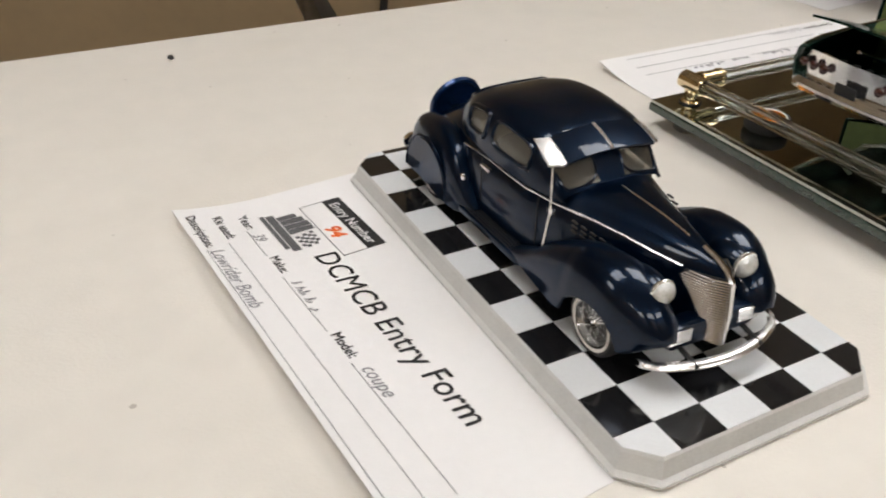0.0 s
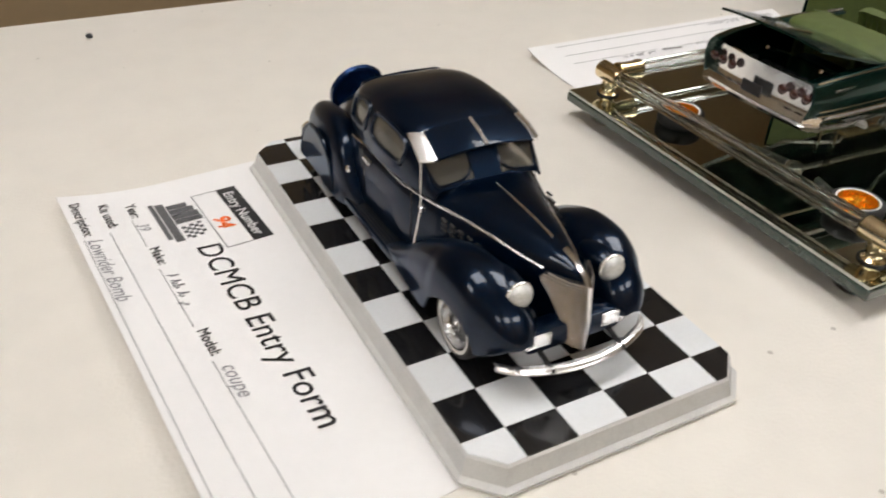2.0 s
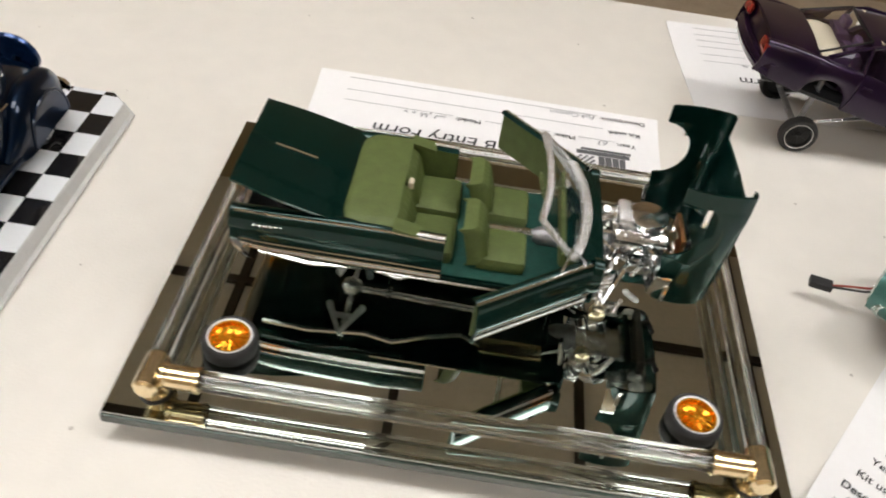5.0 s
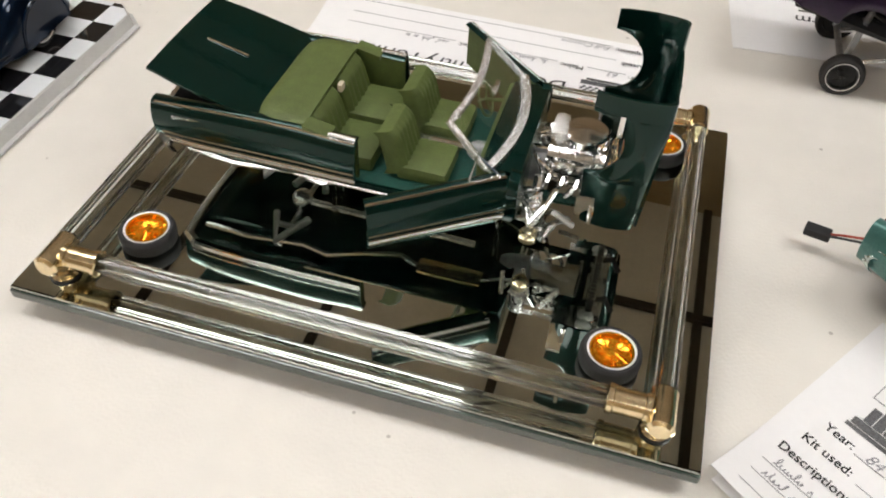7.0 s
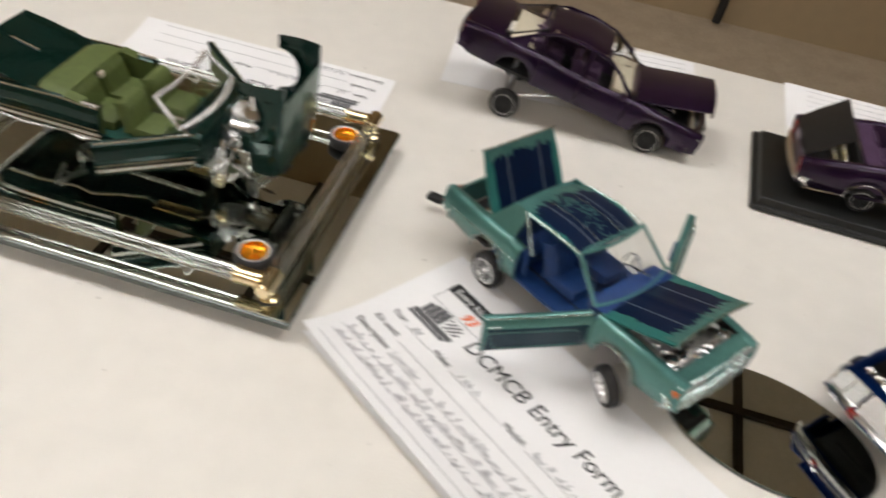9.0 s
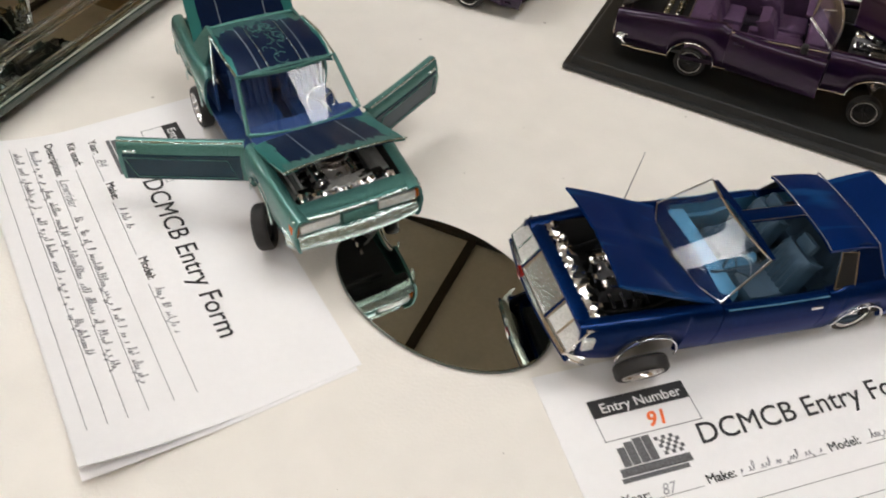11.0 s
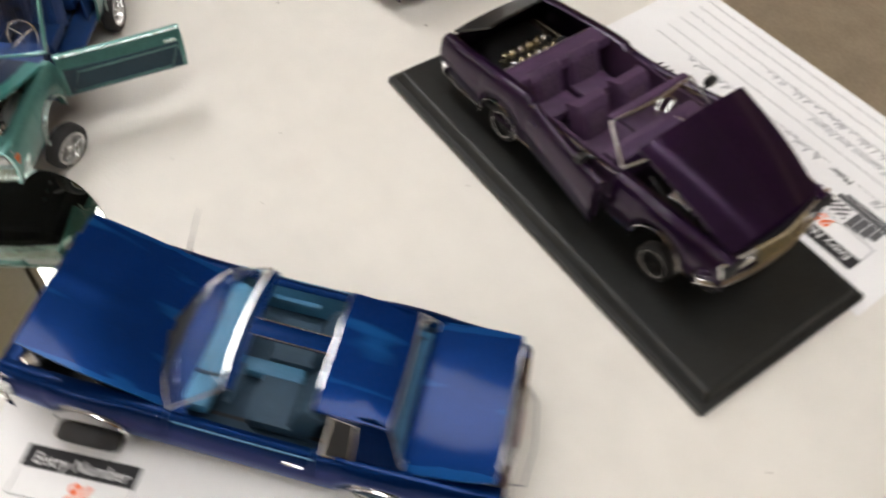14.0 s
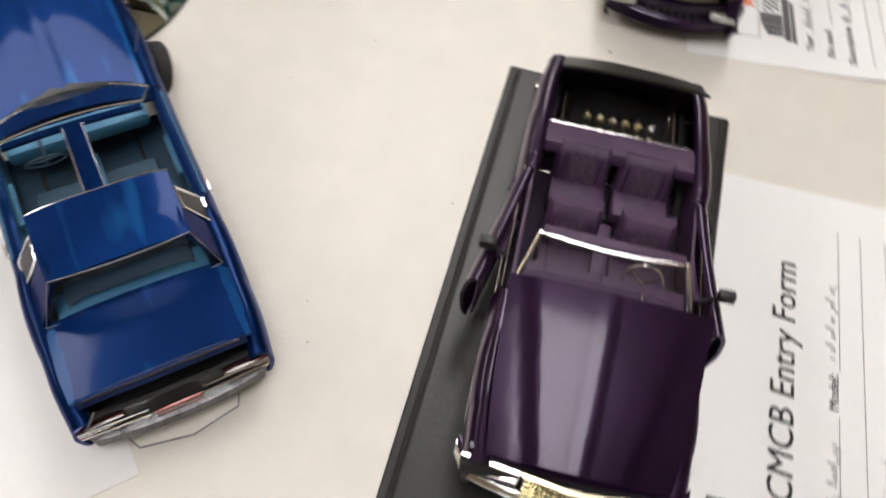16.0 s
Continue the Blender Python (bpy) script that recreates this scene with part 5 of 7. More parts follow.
    for q in range(7):
        part("radiator_fin", box(nb(), 2.10 - 0.05 * (q % 3), -0.15 + 0.12 * q * 0.5, 0.86, 0.02, 0.30, 0.015, 0, (0, 0, 12)), "pale_metal", root)
    for sgn in (-1, 1):
        part("inner_fender", crinkled_strip(1.15, 1.95, 0.10, 0.72, 12 + sgn, 0.03, 8), "pale_metal", root, at=(0, 0, 0)).location.y += sgn * 0.55 * k
    part("grille", box(nb(), 2.475, 0, 0.68, 0.05, 0.42, 0.14, 0.015), "teal", root, "teal grille blank")
    part("header_edge", tube(nb(), [(2.475 - 0.05 * q * q, 0.82 * q, 0.795) for q in lin(-1, 1, 13)], 0.020, 6), "teal_foil", root, "crinkled silver edge of the header")
    part("hood_edge", tube(nb(), [(2.225, q * 0.78, 0.85 + 0.045 * (1 - abs(q) ** 2.4)) for q in lin(-1, 1, 15)], 0.014, 5), "teal_foil", hood, "silver front edge")
    bumper(root, "front_bumper", 2.47, 0.89, 0.46, 0.24, 0.10, "teal_foil", 1, 0.08)
    bumper(root, "rear_bumper", -2.48, 0.88, 0.46, 0.20, 0.09, "teal_foil", -1, 0.06)
    part("air_dam", box(nb(), 2.34, 0, 0.32, 0.12, 1.5, 0.06, 0.02), "black", root)
    end_panel(root, c, -2.44, 0.45, 0.84, "teal", -1, "tail_panel", 0.05)
    engine(root, 1.55, 0.56, 0.98, "pale_metal")
    part("radiator", box(nb(), 2.20, 0, 0.62, 0.10, 1.0, 0.40, 0.02), "grey_metal", root)
    part("firewall", box(nb(), 1.02, 0, 0.62, 0.04, 1.4, 0.5, 0.01), "flat_black", root)
    engine_bay(root, 1.05, 2.25)
    for q, (x, y) in enumerate(((2.0, 0.45), (2.0, -0.45), (1.25, 0.5), (1.22, -0.5))):
        part("battery", box(nb(), x, y, 0.66, 0.24, 0.22, 0.22, 0.03), "chrome" if q % 2 else "black", root)
    for y in (-0.34, 0.34):
        seat(root, -0.20, y, 0.42, 0.52, "blue_in", 16, 0.58, 0.55, 0.1)
    seat(root, -1.12, 0, 0.42, 1.2, "blue_in", 18, 0.5, 0.5)
    part("dashboard", box(nb(), 0.74, 0, 0.80, 0.26, 1.42, 0.2, 0.06), "blue_in", root, "bright blue dashboard")
    steering(root, 0.46, 0.36, 0.88, "chrome")
    b = nb()
    for q in range(4):
        lathe(b, [(0.0, 0.16), (0.07, 0.15), (0.08, 0.0)], 12, (-1.85 - 0.12 * (q % 2), -0.4 + 0.26 * q, 0.50), "z")
    part("hydraulic_pumps", b, "chrome", root, "bright pumps in the trunk")
    # servo lead hanging from the tail
    b = nb()
    tube(b, [(-2.40, -0.20, 0.36), (-2.62, -0.30, 0.26), (-2.85, -0.40, 0.20), (-3.0, -0.44, 0.13)], 0.016, 5)
    part("lead", b, "wire_red", root, "thin red and black lead")
    b = nb()
    tube(b, [(-2.40, -0.24, 0.33), (-2.62, -0.34, 0.22), (-2.85, -0.43, 0.17), (-3.0, -0.47, 0.12)], 0.016, 5)
    part("lead", b, "wire_black", root)
    part("plug", box(nb(), -3.12, -0.475, 0.10, 0.30, 0.17, 0.10, 0.02, (0, 0, 22)), "flat_black", root, "black connector plug")
    b = nb()
    tube(b, [(-2.3, 0.2, 0.42), (-2.55, 0.1, 0.25), (-2.6, -0.15, 0.10), (-2.35, -0.35, 0.08)], 0.02, 5)
    part("bumper_guard_wire", b, "chrome", root)
    for sgn in (-1, 1):
        wheel(root, c.xr + 0.08, sgn * 0.86, wz(c, z0, k, pitch, c.xr), c.wr, sgn, 0.19, c.wr * 0.66, "chrome", 0.012)
        wheel(root, c.xf + 0.05, sgn * 0.90, wz(c, z0, k, pitch, c.xf), c.wr, sgn, 0.20, None, "chrome", 0.012, camber=-10, steer=-24)


# ---------------------------------------------------------------- purple convertible on the black stand
def hood_sheet(c):
    """Long hood with a raised, tapering middle and dropped shoulders."""
    rows = []
    for x in lin(0.96, 2.44, 16):
        w = c.hw(x) * 0.915 - ip(x, (0.96, 0.03), (2.44, 0.10))
        mid = ip(x, (0.96, 0.80), (2.44, 0.52))
        row = []
        for q in lin(-1, 1, 29):
            a = abs(q)
            rise = 0.022 * (1 / (1 + math.exp((a - mid) * 60))) + 0.055 * (1 - a * a) + 0.012 * max(0, 1 - a / 0.035)
            row.append((x, w * q, 0.89 - 0.03 * (x - 0.86) + rise + 0.045 * math.sin(math.pi * (x - 0.96) / 1.48)))
        rows.append(row)
    return sheet(nb(), rows, (0, 0, -0.03))


def purple_convertible():
    k, z0, pitch = 0.0412, 0.0150, 4.3
    root = thing("model_car", "purple lowrider convertible model, hood and trunk open, on a black stand", "model car", placed(0.8830, 0.3320, z0, 0.4, k, pitch), "model cars")
    c = Car(4.86, 1.96, 1.66, -1.08, nose=2.52, tail=-2.36, cowl=0.90, dr=-0.56, belt=0.89, hood=0.93, rocker=0.27, hip=0.06, wr=0.30)
    panels(root, c, "purple", (11, 9), inner="purple_in", handle="purple", rear_hinge=True)
    floor_pan(root, c, "purple_carpet", -1.25, 0.95)
    floor_pan(root, c, "flat_black", c.tail + 0.15, -1.26, 0.42)
    tub(root, c, -1.22, 0.88, "purple_in")
    undercarriage(root, c)
    hood = part("hood", hood_sheet(c), "purple", root, "purple hood tilted up at the rear", at=(2.44, 0, 0.84), turn=(0, 20.5, 0))
    part("hood_brace", box(nb(), 1.60, 0, 0.835, 0.9, 0.9, 0.02, 0.008), "black", hood)
    part("trunk_lid", c.lid(-2.34, -1.40, 0.885, 0.905, 0.035, 0.14), "black", root, "black trunk lid standing open", at=(-1.48, 0, 0.9), turn=(0, 0, 0)).matrix_basis = (
        Matrix.Translation((-2.34 * k, 0, 0.92 * k)) @ pose(0, 0, 0, 0, -33, 0) @ Matrix.Translation((0.86 * k, 0, 0)))
    rows = [[(x, q * (c.hw(x) * 0.915 - 0.08), 0.885 + 0.03 * (1 - q * q)) for q in lin(-1, 1, 9)] for x in (0.70, 0.84, 0.94)]
    part("cowl", sheet(nb(), rows, (0, 0, -0.03)), "purple", root)
    screen(root, 0.88, 0.92, 0.80, 0.48, 1.27, 0.66, 0.10, "bright_chrome", 0.024)
    part("windscreen_header", box(nb(), 0.45, 0, 1.28, 0.10, 1.28, 0.035, 0.012), "purple_in", root)
    # folded rear bulkhead with rounded shoulders
    rows = [[(x, q * (c.hw(x) * 0.915 - 0.06), 0.93 + z) for q in lin(-1, 1, 13)] for x, z in ((-0.90, -0.03), (-0.94, 0.03), (-1.08, 0.045), (-1.24, 0.02))]
    part("rear_shelf", sheet(nb(), rows, (0, 0, -0.05)), "purple_in", root)
    part("trunk_rim", tube(nb(), [(-1.26, -0.74, 0.925), (-1.26, 0.74, 0.925)], 0.010, 6), "chrome", root)
    for sgn in (-1, 1):
        for xw in (c.xf, c.xr):
            arch_trim(root, c, xw, sgn, 0.008)
        side_trim(root, c, c.tail + 0.15, c.xr - c.arch, sgn, 0.05, 0.007)
        side_trim(root, c, c.xr + c.arch, c.xf - c.arch, sgn, 0.03, 0.007)
        side_trim(root, c, c.xf + c.arch, c.nose - 0.05, sgn, 0.05, 0.007)
        side_trim(root, c, c.dr, 0.88, sgn, 0.99, 0.007)
        part("headlamp", box(nb(), 2.50, sgn * 0.69, 0.72, 0.08, 0.46, 0.12, 0.02, (0, -20, -sgn * 8)), "flat_black", root, "dark headlamp behind its bezel")
        part("headlamp_bezel", tube(nb(), [(2.53, sgn * 0.44, 0.65), (2.50, sgn * 0.92, 0.65), (2.46, sgn * 0.92, 0.79), (2.51, sgn * 0.44, 0.79), (2.53, sgn * 0.44, 0.65)], 0.026, 6), "bright_chrome", root)
        m_ = part("door_mirror", box(nb(), 0.52, sgn * 1.10, 1.0, 0.10, 0.16, 0.11, 0.03), "black", root)
        part("mirror_arm", tube(nb(), [(0.56, sgn * 0.90, 0.90), (0.52, sgn * 1.05, 0.98)], 0.02, 5), "black", m_)
        part("tail_lamp", box(nb(), -2.34, sgn * 0.70, 0.64, 0.06, 0.12, 0.34, 0.02), "red_lens", root)
        part("engine_bay_chrome", box(nb(), 1.60, sgn * 0.52, 0.74, 0.30, 0.16, 0.16, 0.03), "foil", root)
    end_panel(root, c, 2.49, 0.48, 0.84, "purple", 1, "nose_panel", 0.08)
    gp = nb()
    for y in lin(-0.40, 0.40, 21):
        box(gp, 2.615 - 0.06 * (y / 0.40) ** 2, y, 0.69, 0.012, 0.012, 0.23, 0, (0, -24, 0))
    for z in lin(0.60, 0.78, 5):
        box(gp, 2.585 - 0.44 * (z - 0.69), 0, z, 0.010, 0.80, 0.010)
    tube(gp, [(2.52, -0.42, 0.80), (2.58, 0, 0.80), (2.52, 0.42, 0.80)], 0.022, 6)
    part("grille_backing", box(nb(), 2.545, 0, 0.69, 0.05, 0.80, 0.21, 0, (0, -24, 0)), "flat_black", root)
    part("grille", gp, "pale_gold", root, "pale gold mesh grille")
    bumper(root, "front_bumper", 2.54, 0.98, 0.43, 0.12, 0.08, "bright_chrome", 1, 0.15)
    bumper(root, "bumper_filler", 2.51, 0.97, 0.56, 0.09, 0.06, "purple", 1, 0.12)
    bumper(root, "rear_bumper", -2.37, 0.97, 0.47, 0.17, 0.10, "bright_chrome", -1, 0.10)
    end_panel(root, c, -2.34, 0.42, 0.86, "purple", -1, "tail_panel", 0.06)
    engine(root, 1.5, 0.52, 0.92, "grey_metal")
    part("firewall", box(nb(), 0.96, 0, 0.62, 0.04, 1.4, 0.5, 0.01), "purple", root)
    engine_bay(root, 1.0, 2.2)
    for y in (-0.35, 0.35):
        st = seat(root, 0.02, y, 0.40, 0.54, "purple_in", 14, 0.56, 0.55)
        part("seat_insert", box(nb(), 0.045, y, 0.77, 0.03, 0.28, 0.32, 0.01, (0, -14, 0)), "purple_cloth", st, "rough grey-purple insert")
    for y in (-0.33, 0.33):
        st = seat(root, -0.84, y, 0.40, 0.58, "purple_in", 18, 0.5, 0.42)
        part("seat_insert", box(nb(), -0.825, y, 0.74, 0.03, 0.30, 0.30, 0.01, (0, -18, 0)), "purple_cloth", st, "rough grey-purple insert")
    part("console", box(nb(), 0.05, 0, 0.48, 0.8, 0.16, 0.18, 0.03), "purple_in", root)
    part("dashboard", box(nb(), 0.66, 0, 0.82, 0.28, 1.52, 0.2, 0.06), "purple_in", root)
    steering(root, 0.50, 0.36, 0.88, "chrome")
    part("trunk_floor", box(nb(), -1.82, 0, 0.55, 1.05, 1.5, 0.03), "flat_black", root)
    part("trunk_wall", box(nb(), -1.285, 0, 0.68, 0.03, 1.5, 0.42), "flat_black", root)
    rnd = random.Random(4)
    for r_ in range(2):
        for q in range(6):
            b = nb()
            x, y = -1.48 - 0.20 * r_, -0.35 + 0.14 * q
            lathe(b, [(0.045, 0.57), (0.05, 0.60), (0.05, 0.72), (0.03, 0.75), (0.02, 0.76), (0.02, 0.80), (0.0, 0.805)], 10, (x, y, 0), "z")
            box(b, x, y, 0.71, 0.12, 0.025, 0.025, 0.006)
            part("hydraulic_cell", b, "pale_gold" if (q + r_) % 3 else "chrome", root, "pale gold hydraulic cell")
    for y in (-0.60, 0.60):
        b = nb()
        tube(b, [(-2.2, y, 0.58), (-1.6, y, 0.58)], 0.09, 10)
        part("hydraulic_tank", b, "chrome", root)
    for sgn in (-1, 1):
        for x in (c.xf, c.xr):
            wheel(root, x, sgn * 0.81, wz(c, z0 - 0.0104, k, pitch, x, c.wr * 0.85), c.wr * 0.85, sgn, 0.15, None, "black", 0.007)


# ---------------------------------------------------------------- plum saloon, tail in the air
def plum_saloon():
    k, z0, pitch = 0.0415, 0.0165, -12.5
    root = thing("model_car", "dark plum four-door lowrider sedan model with raised tail and open hood", "model car", placed(0.6060, 0.3520, z0, 0.5, k, pitch), "model cars")
    c = Car(5.3, 1.86, 1.50, -1.50, cowl=0.80, dr=-0.35, belt=0.84, hood=0.86, deck=0.90, rocker=0.25)
    c.nose, c.tail = 2.46, -2.72
    for sgn in (-1, 1):
        part("fender", c.side(0.812, c.nose, sgn), "plum", root)
        part("quarter_panel", c.side(c.tail, -1.112, sgn), "plum", root)
        for x0, x1 in ((-0.19, 0.80), (-1.10, -0.202)):
            d = part("door", c.side(x0, x1, sgn, 0.05), "plum", root)
            part("handle", box(nb(), x0 + 0.14, sgn * (c.hw(x0) * 0.975 + 0.01), 0.74, 0.16, 0.03, 0.04, 0.008), "plum", d)
            part("inner_panel", sheet(nb(), [[(x, sgn * (c.hw(x) * 0.9 - 0.05), z) for z in (0.3, 0.55, 0.82)] for x in lin(x0 + 0.03, x1 - 0.03, 5)], (0, sgn * 0.02, 0)), "purple_in", d)
        gut = [(0.78, sgn * 0.80, 0.87), (0.45, sgn * 0.70, 1.16), (0.10, sgn * 0.64, 1.34), (-0.4, sgn * 0.65, 1.40), (-0.95, sgn * 0.64, 1.37), (-1.35, sgn * 0.68, 1.18), (-1.75, sgn * 0.76, 0.93)]
        part("roof_rail", tube(nb(), gut, 0.035, 6), "plum", root)
        part("door_pillar", tube(nb(), [(-0.20, sgn * 0.82, 0.85), (-0.24, sgn * 0.655, 1.37)], 0.04, 6), "plum", root)
        part("door_pillar", tube(nb(), [(-1.12, sgn * 0.82, 0.86), (-1.18, sgn * 0.67, 1.28)], 0.035, 6), "plum", root)
        rows = [[(x0 + (x1 - x0) * t, sgn * (y0 + (y1 - y0) * t), z0_ + (z1 - z0_) * t) for t in lin(0, 1, 4)] for x0, y0, z0_, x1, y1, z1 in ((-1.42, 0.81, 0.90, -1.38, 0.69, 1.17), (-1.85, 0.79, 0.92, -1.72, 0.76, 0.94))]
        part("rear_pillar", sheet(nb(), rows, (0, -sgn * 0.03, 0)), "plum", root)
        part("headlamp", box(nb(), 2.40, sgn * 0.66, 0.66, 0.08, 0.36, 0.12, 0.03), "lens", root, "clear headlamp")
        part("tail_lamp", box(nb(), -2.70, sgn * 0.66, 0.72, 0.06, 0.36, 0.18, 0.03), "red_lens", root)
        m_ = part("door_mirror", box(nb(), 0.62, sgn * 1.0, 0.93, 0.12, 0.18, 0.12, 0.04), "plum", root)
    rows = [[(x, q * ip(x, (-1.2, 0.63), (-0.4, 0.66), (0.12, 0.63)), ip(x, (-1.2, 1.33), (-0.9, 1.39), (-0.4, 1.43), (0.12, 1.36)) - 0.04 * q ** 4) for q in lin(-1, 1, 13)] for x in lin(0.10, -1.18, 12)]
    part("roof", sheet(nb(), rows, (0, 0, -0.035)), "plum", root)
    screen(root, 0.85, 0.89, 0.74, 0.10, 1.34, 0.60, 0.12, "black", 0.02)
    screen(root, -1.90, 0.94, 0.70, -1.20, 1.33, 0.58, -0.08, "black", 0.02, "screen", "rear_window")
    part("trunk_lid", c.lid(-2.68, -1.90, 0.86, 0.93, 0.05, 0.08), "plum", root)
    hood = part("hood", c.lid(0.92, 2.40, 0.86, 0.80, 0.06), "plum", root, "dark hood propped open", at=(0.92, 0, 0.88), turn=(0, -19, 0))
    rows = [[(2.39 + 0.075 * math.sin(t) - 0.05 * q * q, (c.hw(2.3) * 0.915 - 0.10) * q, 0.78 + 0.075 * math.cos(t) - 0.05 * abs(q) ** 2.4) for t in lin(0.1, 2.4, 6)] for q in lin(-1, 1, 13)]
    part("hood_lip", sheet(nb(), rows, (-0.03, 0, 0)), "plum", hood, "rounded front lip of the hood")
    rows = [[(x, q * (c.hw(x) * 0.915 - 0.07), 0.865 + 0.03 * (1 - q * q)) for q in lin(-1, 1, 9)] for x in (0.78, 0.92)]
    part("cowl", sheet(nb(), rows, (0, 0, -0.03)), "plum", root)
    end_panel(root, c, 2.44, 0.36, 0.78, "plum", 1, "nose_panel", 0.22, 0.08)
    end_panel(root, c, -2.68, 0.38, 0.86, "plum", -1, "tail_panel", 0.12, 0.08)
    bumper(root, "front_bumper", 2.46, 0.92, 0.44, 0.26, 0.10, "plum", 1, 0.22)
    bumper(root, "rear_bumper", -2.72, 0.92, 0.46, 0.24, 0.10, "plum", -1, 0.14)
    part("grille", bars(nb(), 2.49, -0.30, 0.30, 0.62, 0.74, 7, 0.012, True), "black", root)
    floor_pan(root, c, "flat_black", c.tail + 0.2, 0.95)
    undercarriage(root, c, "flat_black", "grey_metal")
    engine(root, 1.5, 0.52, 0.9, "grey_metal")
    engine_bay(root, 0.95, 2.1)
    part("radiator", box(nb(), 2.22, 0, 0.56, 0.10, 1.1, 0.30, 0.02), "cream", root)
    for x in (-0.15, -1.0):
        for y in (-0.36, 0.36):
            seat(root, x - 0.1, y, 0.38, 0.54, "purple_in", 15, 0.58, 0.5, 0.1)
    # cream dashboard and added shelf make both windows look pale
    part("dashboard", box(nb(), 0.60, 0, 0.79, 0.40, 1.40, 0.2, 0.06), "cream", root, "cream dashboard")
    part("parcel_shelf", box(nb(), -1.55, 0, 0.875, 0.50, 1.36, 0.03, 0.01), "cream", root, "cream shelf behind the rear seat")
    part("headliner", box(nb(), -0.5, 0, 1.345, 1.1, 1.16, 0.015), "cream", root)
    steering(root, 0.32, 0.36, 0.84)
    for sgn in (-1, 1):
        wheel(root, c.xf, sgn * 0.80, wz(c, z0, k, pitch, c.xf), c.wr, sgn, 0.18, None, "black", 0.010, star=True)
        zr = wz(c, z0, k, pitch, c.xr)
        wheel(root, c.xr + 0.13, sgn * 0.80, zr, c.wr, sgn, 0.18, None, "black", 0.010, star=True)
        part("lift_cylinder", tube(nb(), [(c.xr + 0.1, sgn * 0.62, zr), (c.xr, sgn * 0.6, 0.55)], 0.05, 8), "grey_metal", root)
        part("trailing_arm", tube(nb(), [(c.xr + 0.13, sgn * 0.5, zr), (c.xr + 1.5, sgn * 0.45, 0.28)], 0.042, 6), "bright_chrome", root)
    part("axle", tube(nb(), [(c.xr + 0.13, -0.75, zr), (c.xr + 0.13, 0.75, zr)], 0.05, 8), "grey_metal", root)
    part("tail_rod", tube(nb(), [(-2.35, -0.5, 0.10), (-1.9, -0.5, 0.20)], 0.014, 5), "grey_metal", root)


blue_coupe()
teal_coupe()
purple_convertible()
plum_saloon()
SC[0] = 1.0

# ---------------------------------------------------------------- dark green convertible, taken apart on the mirror


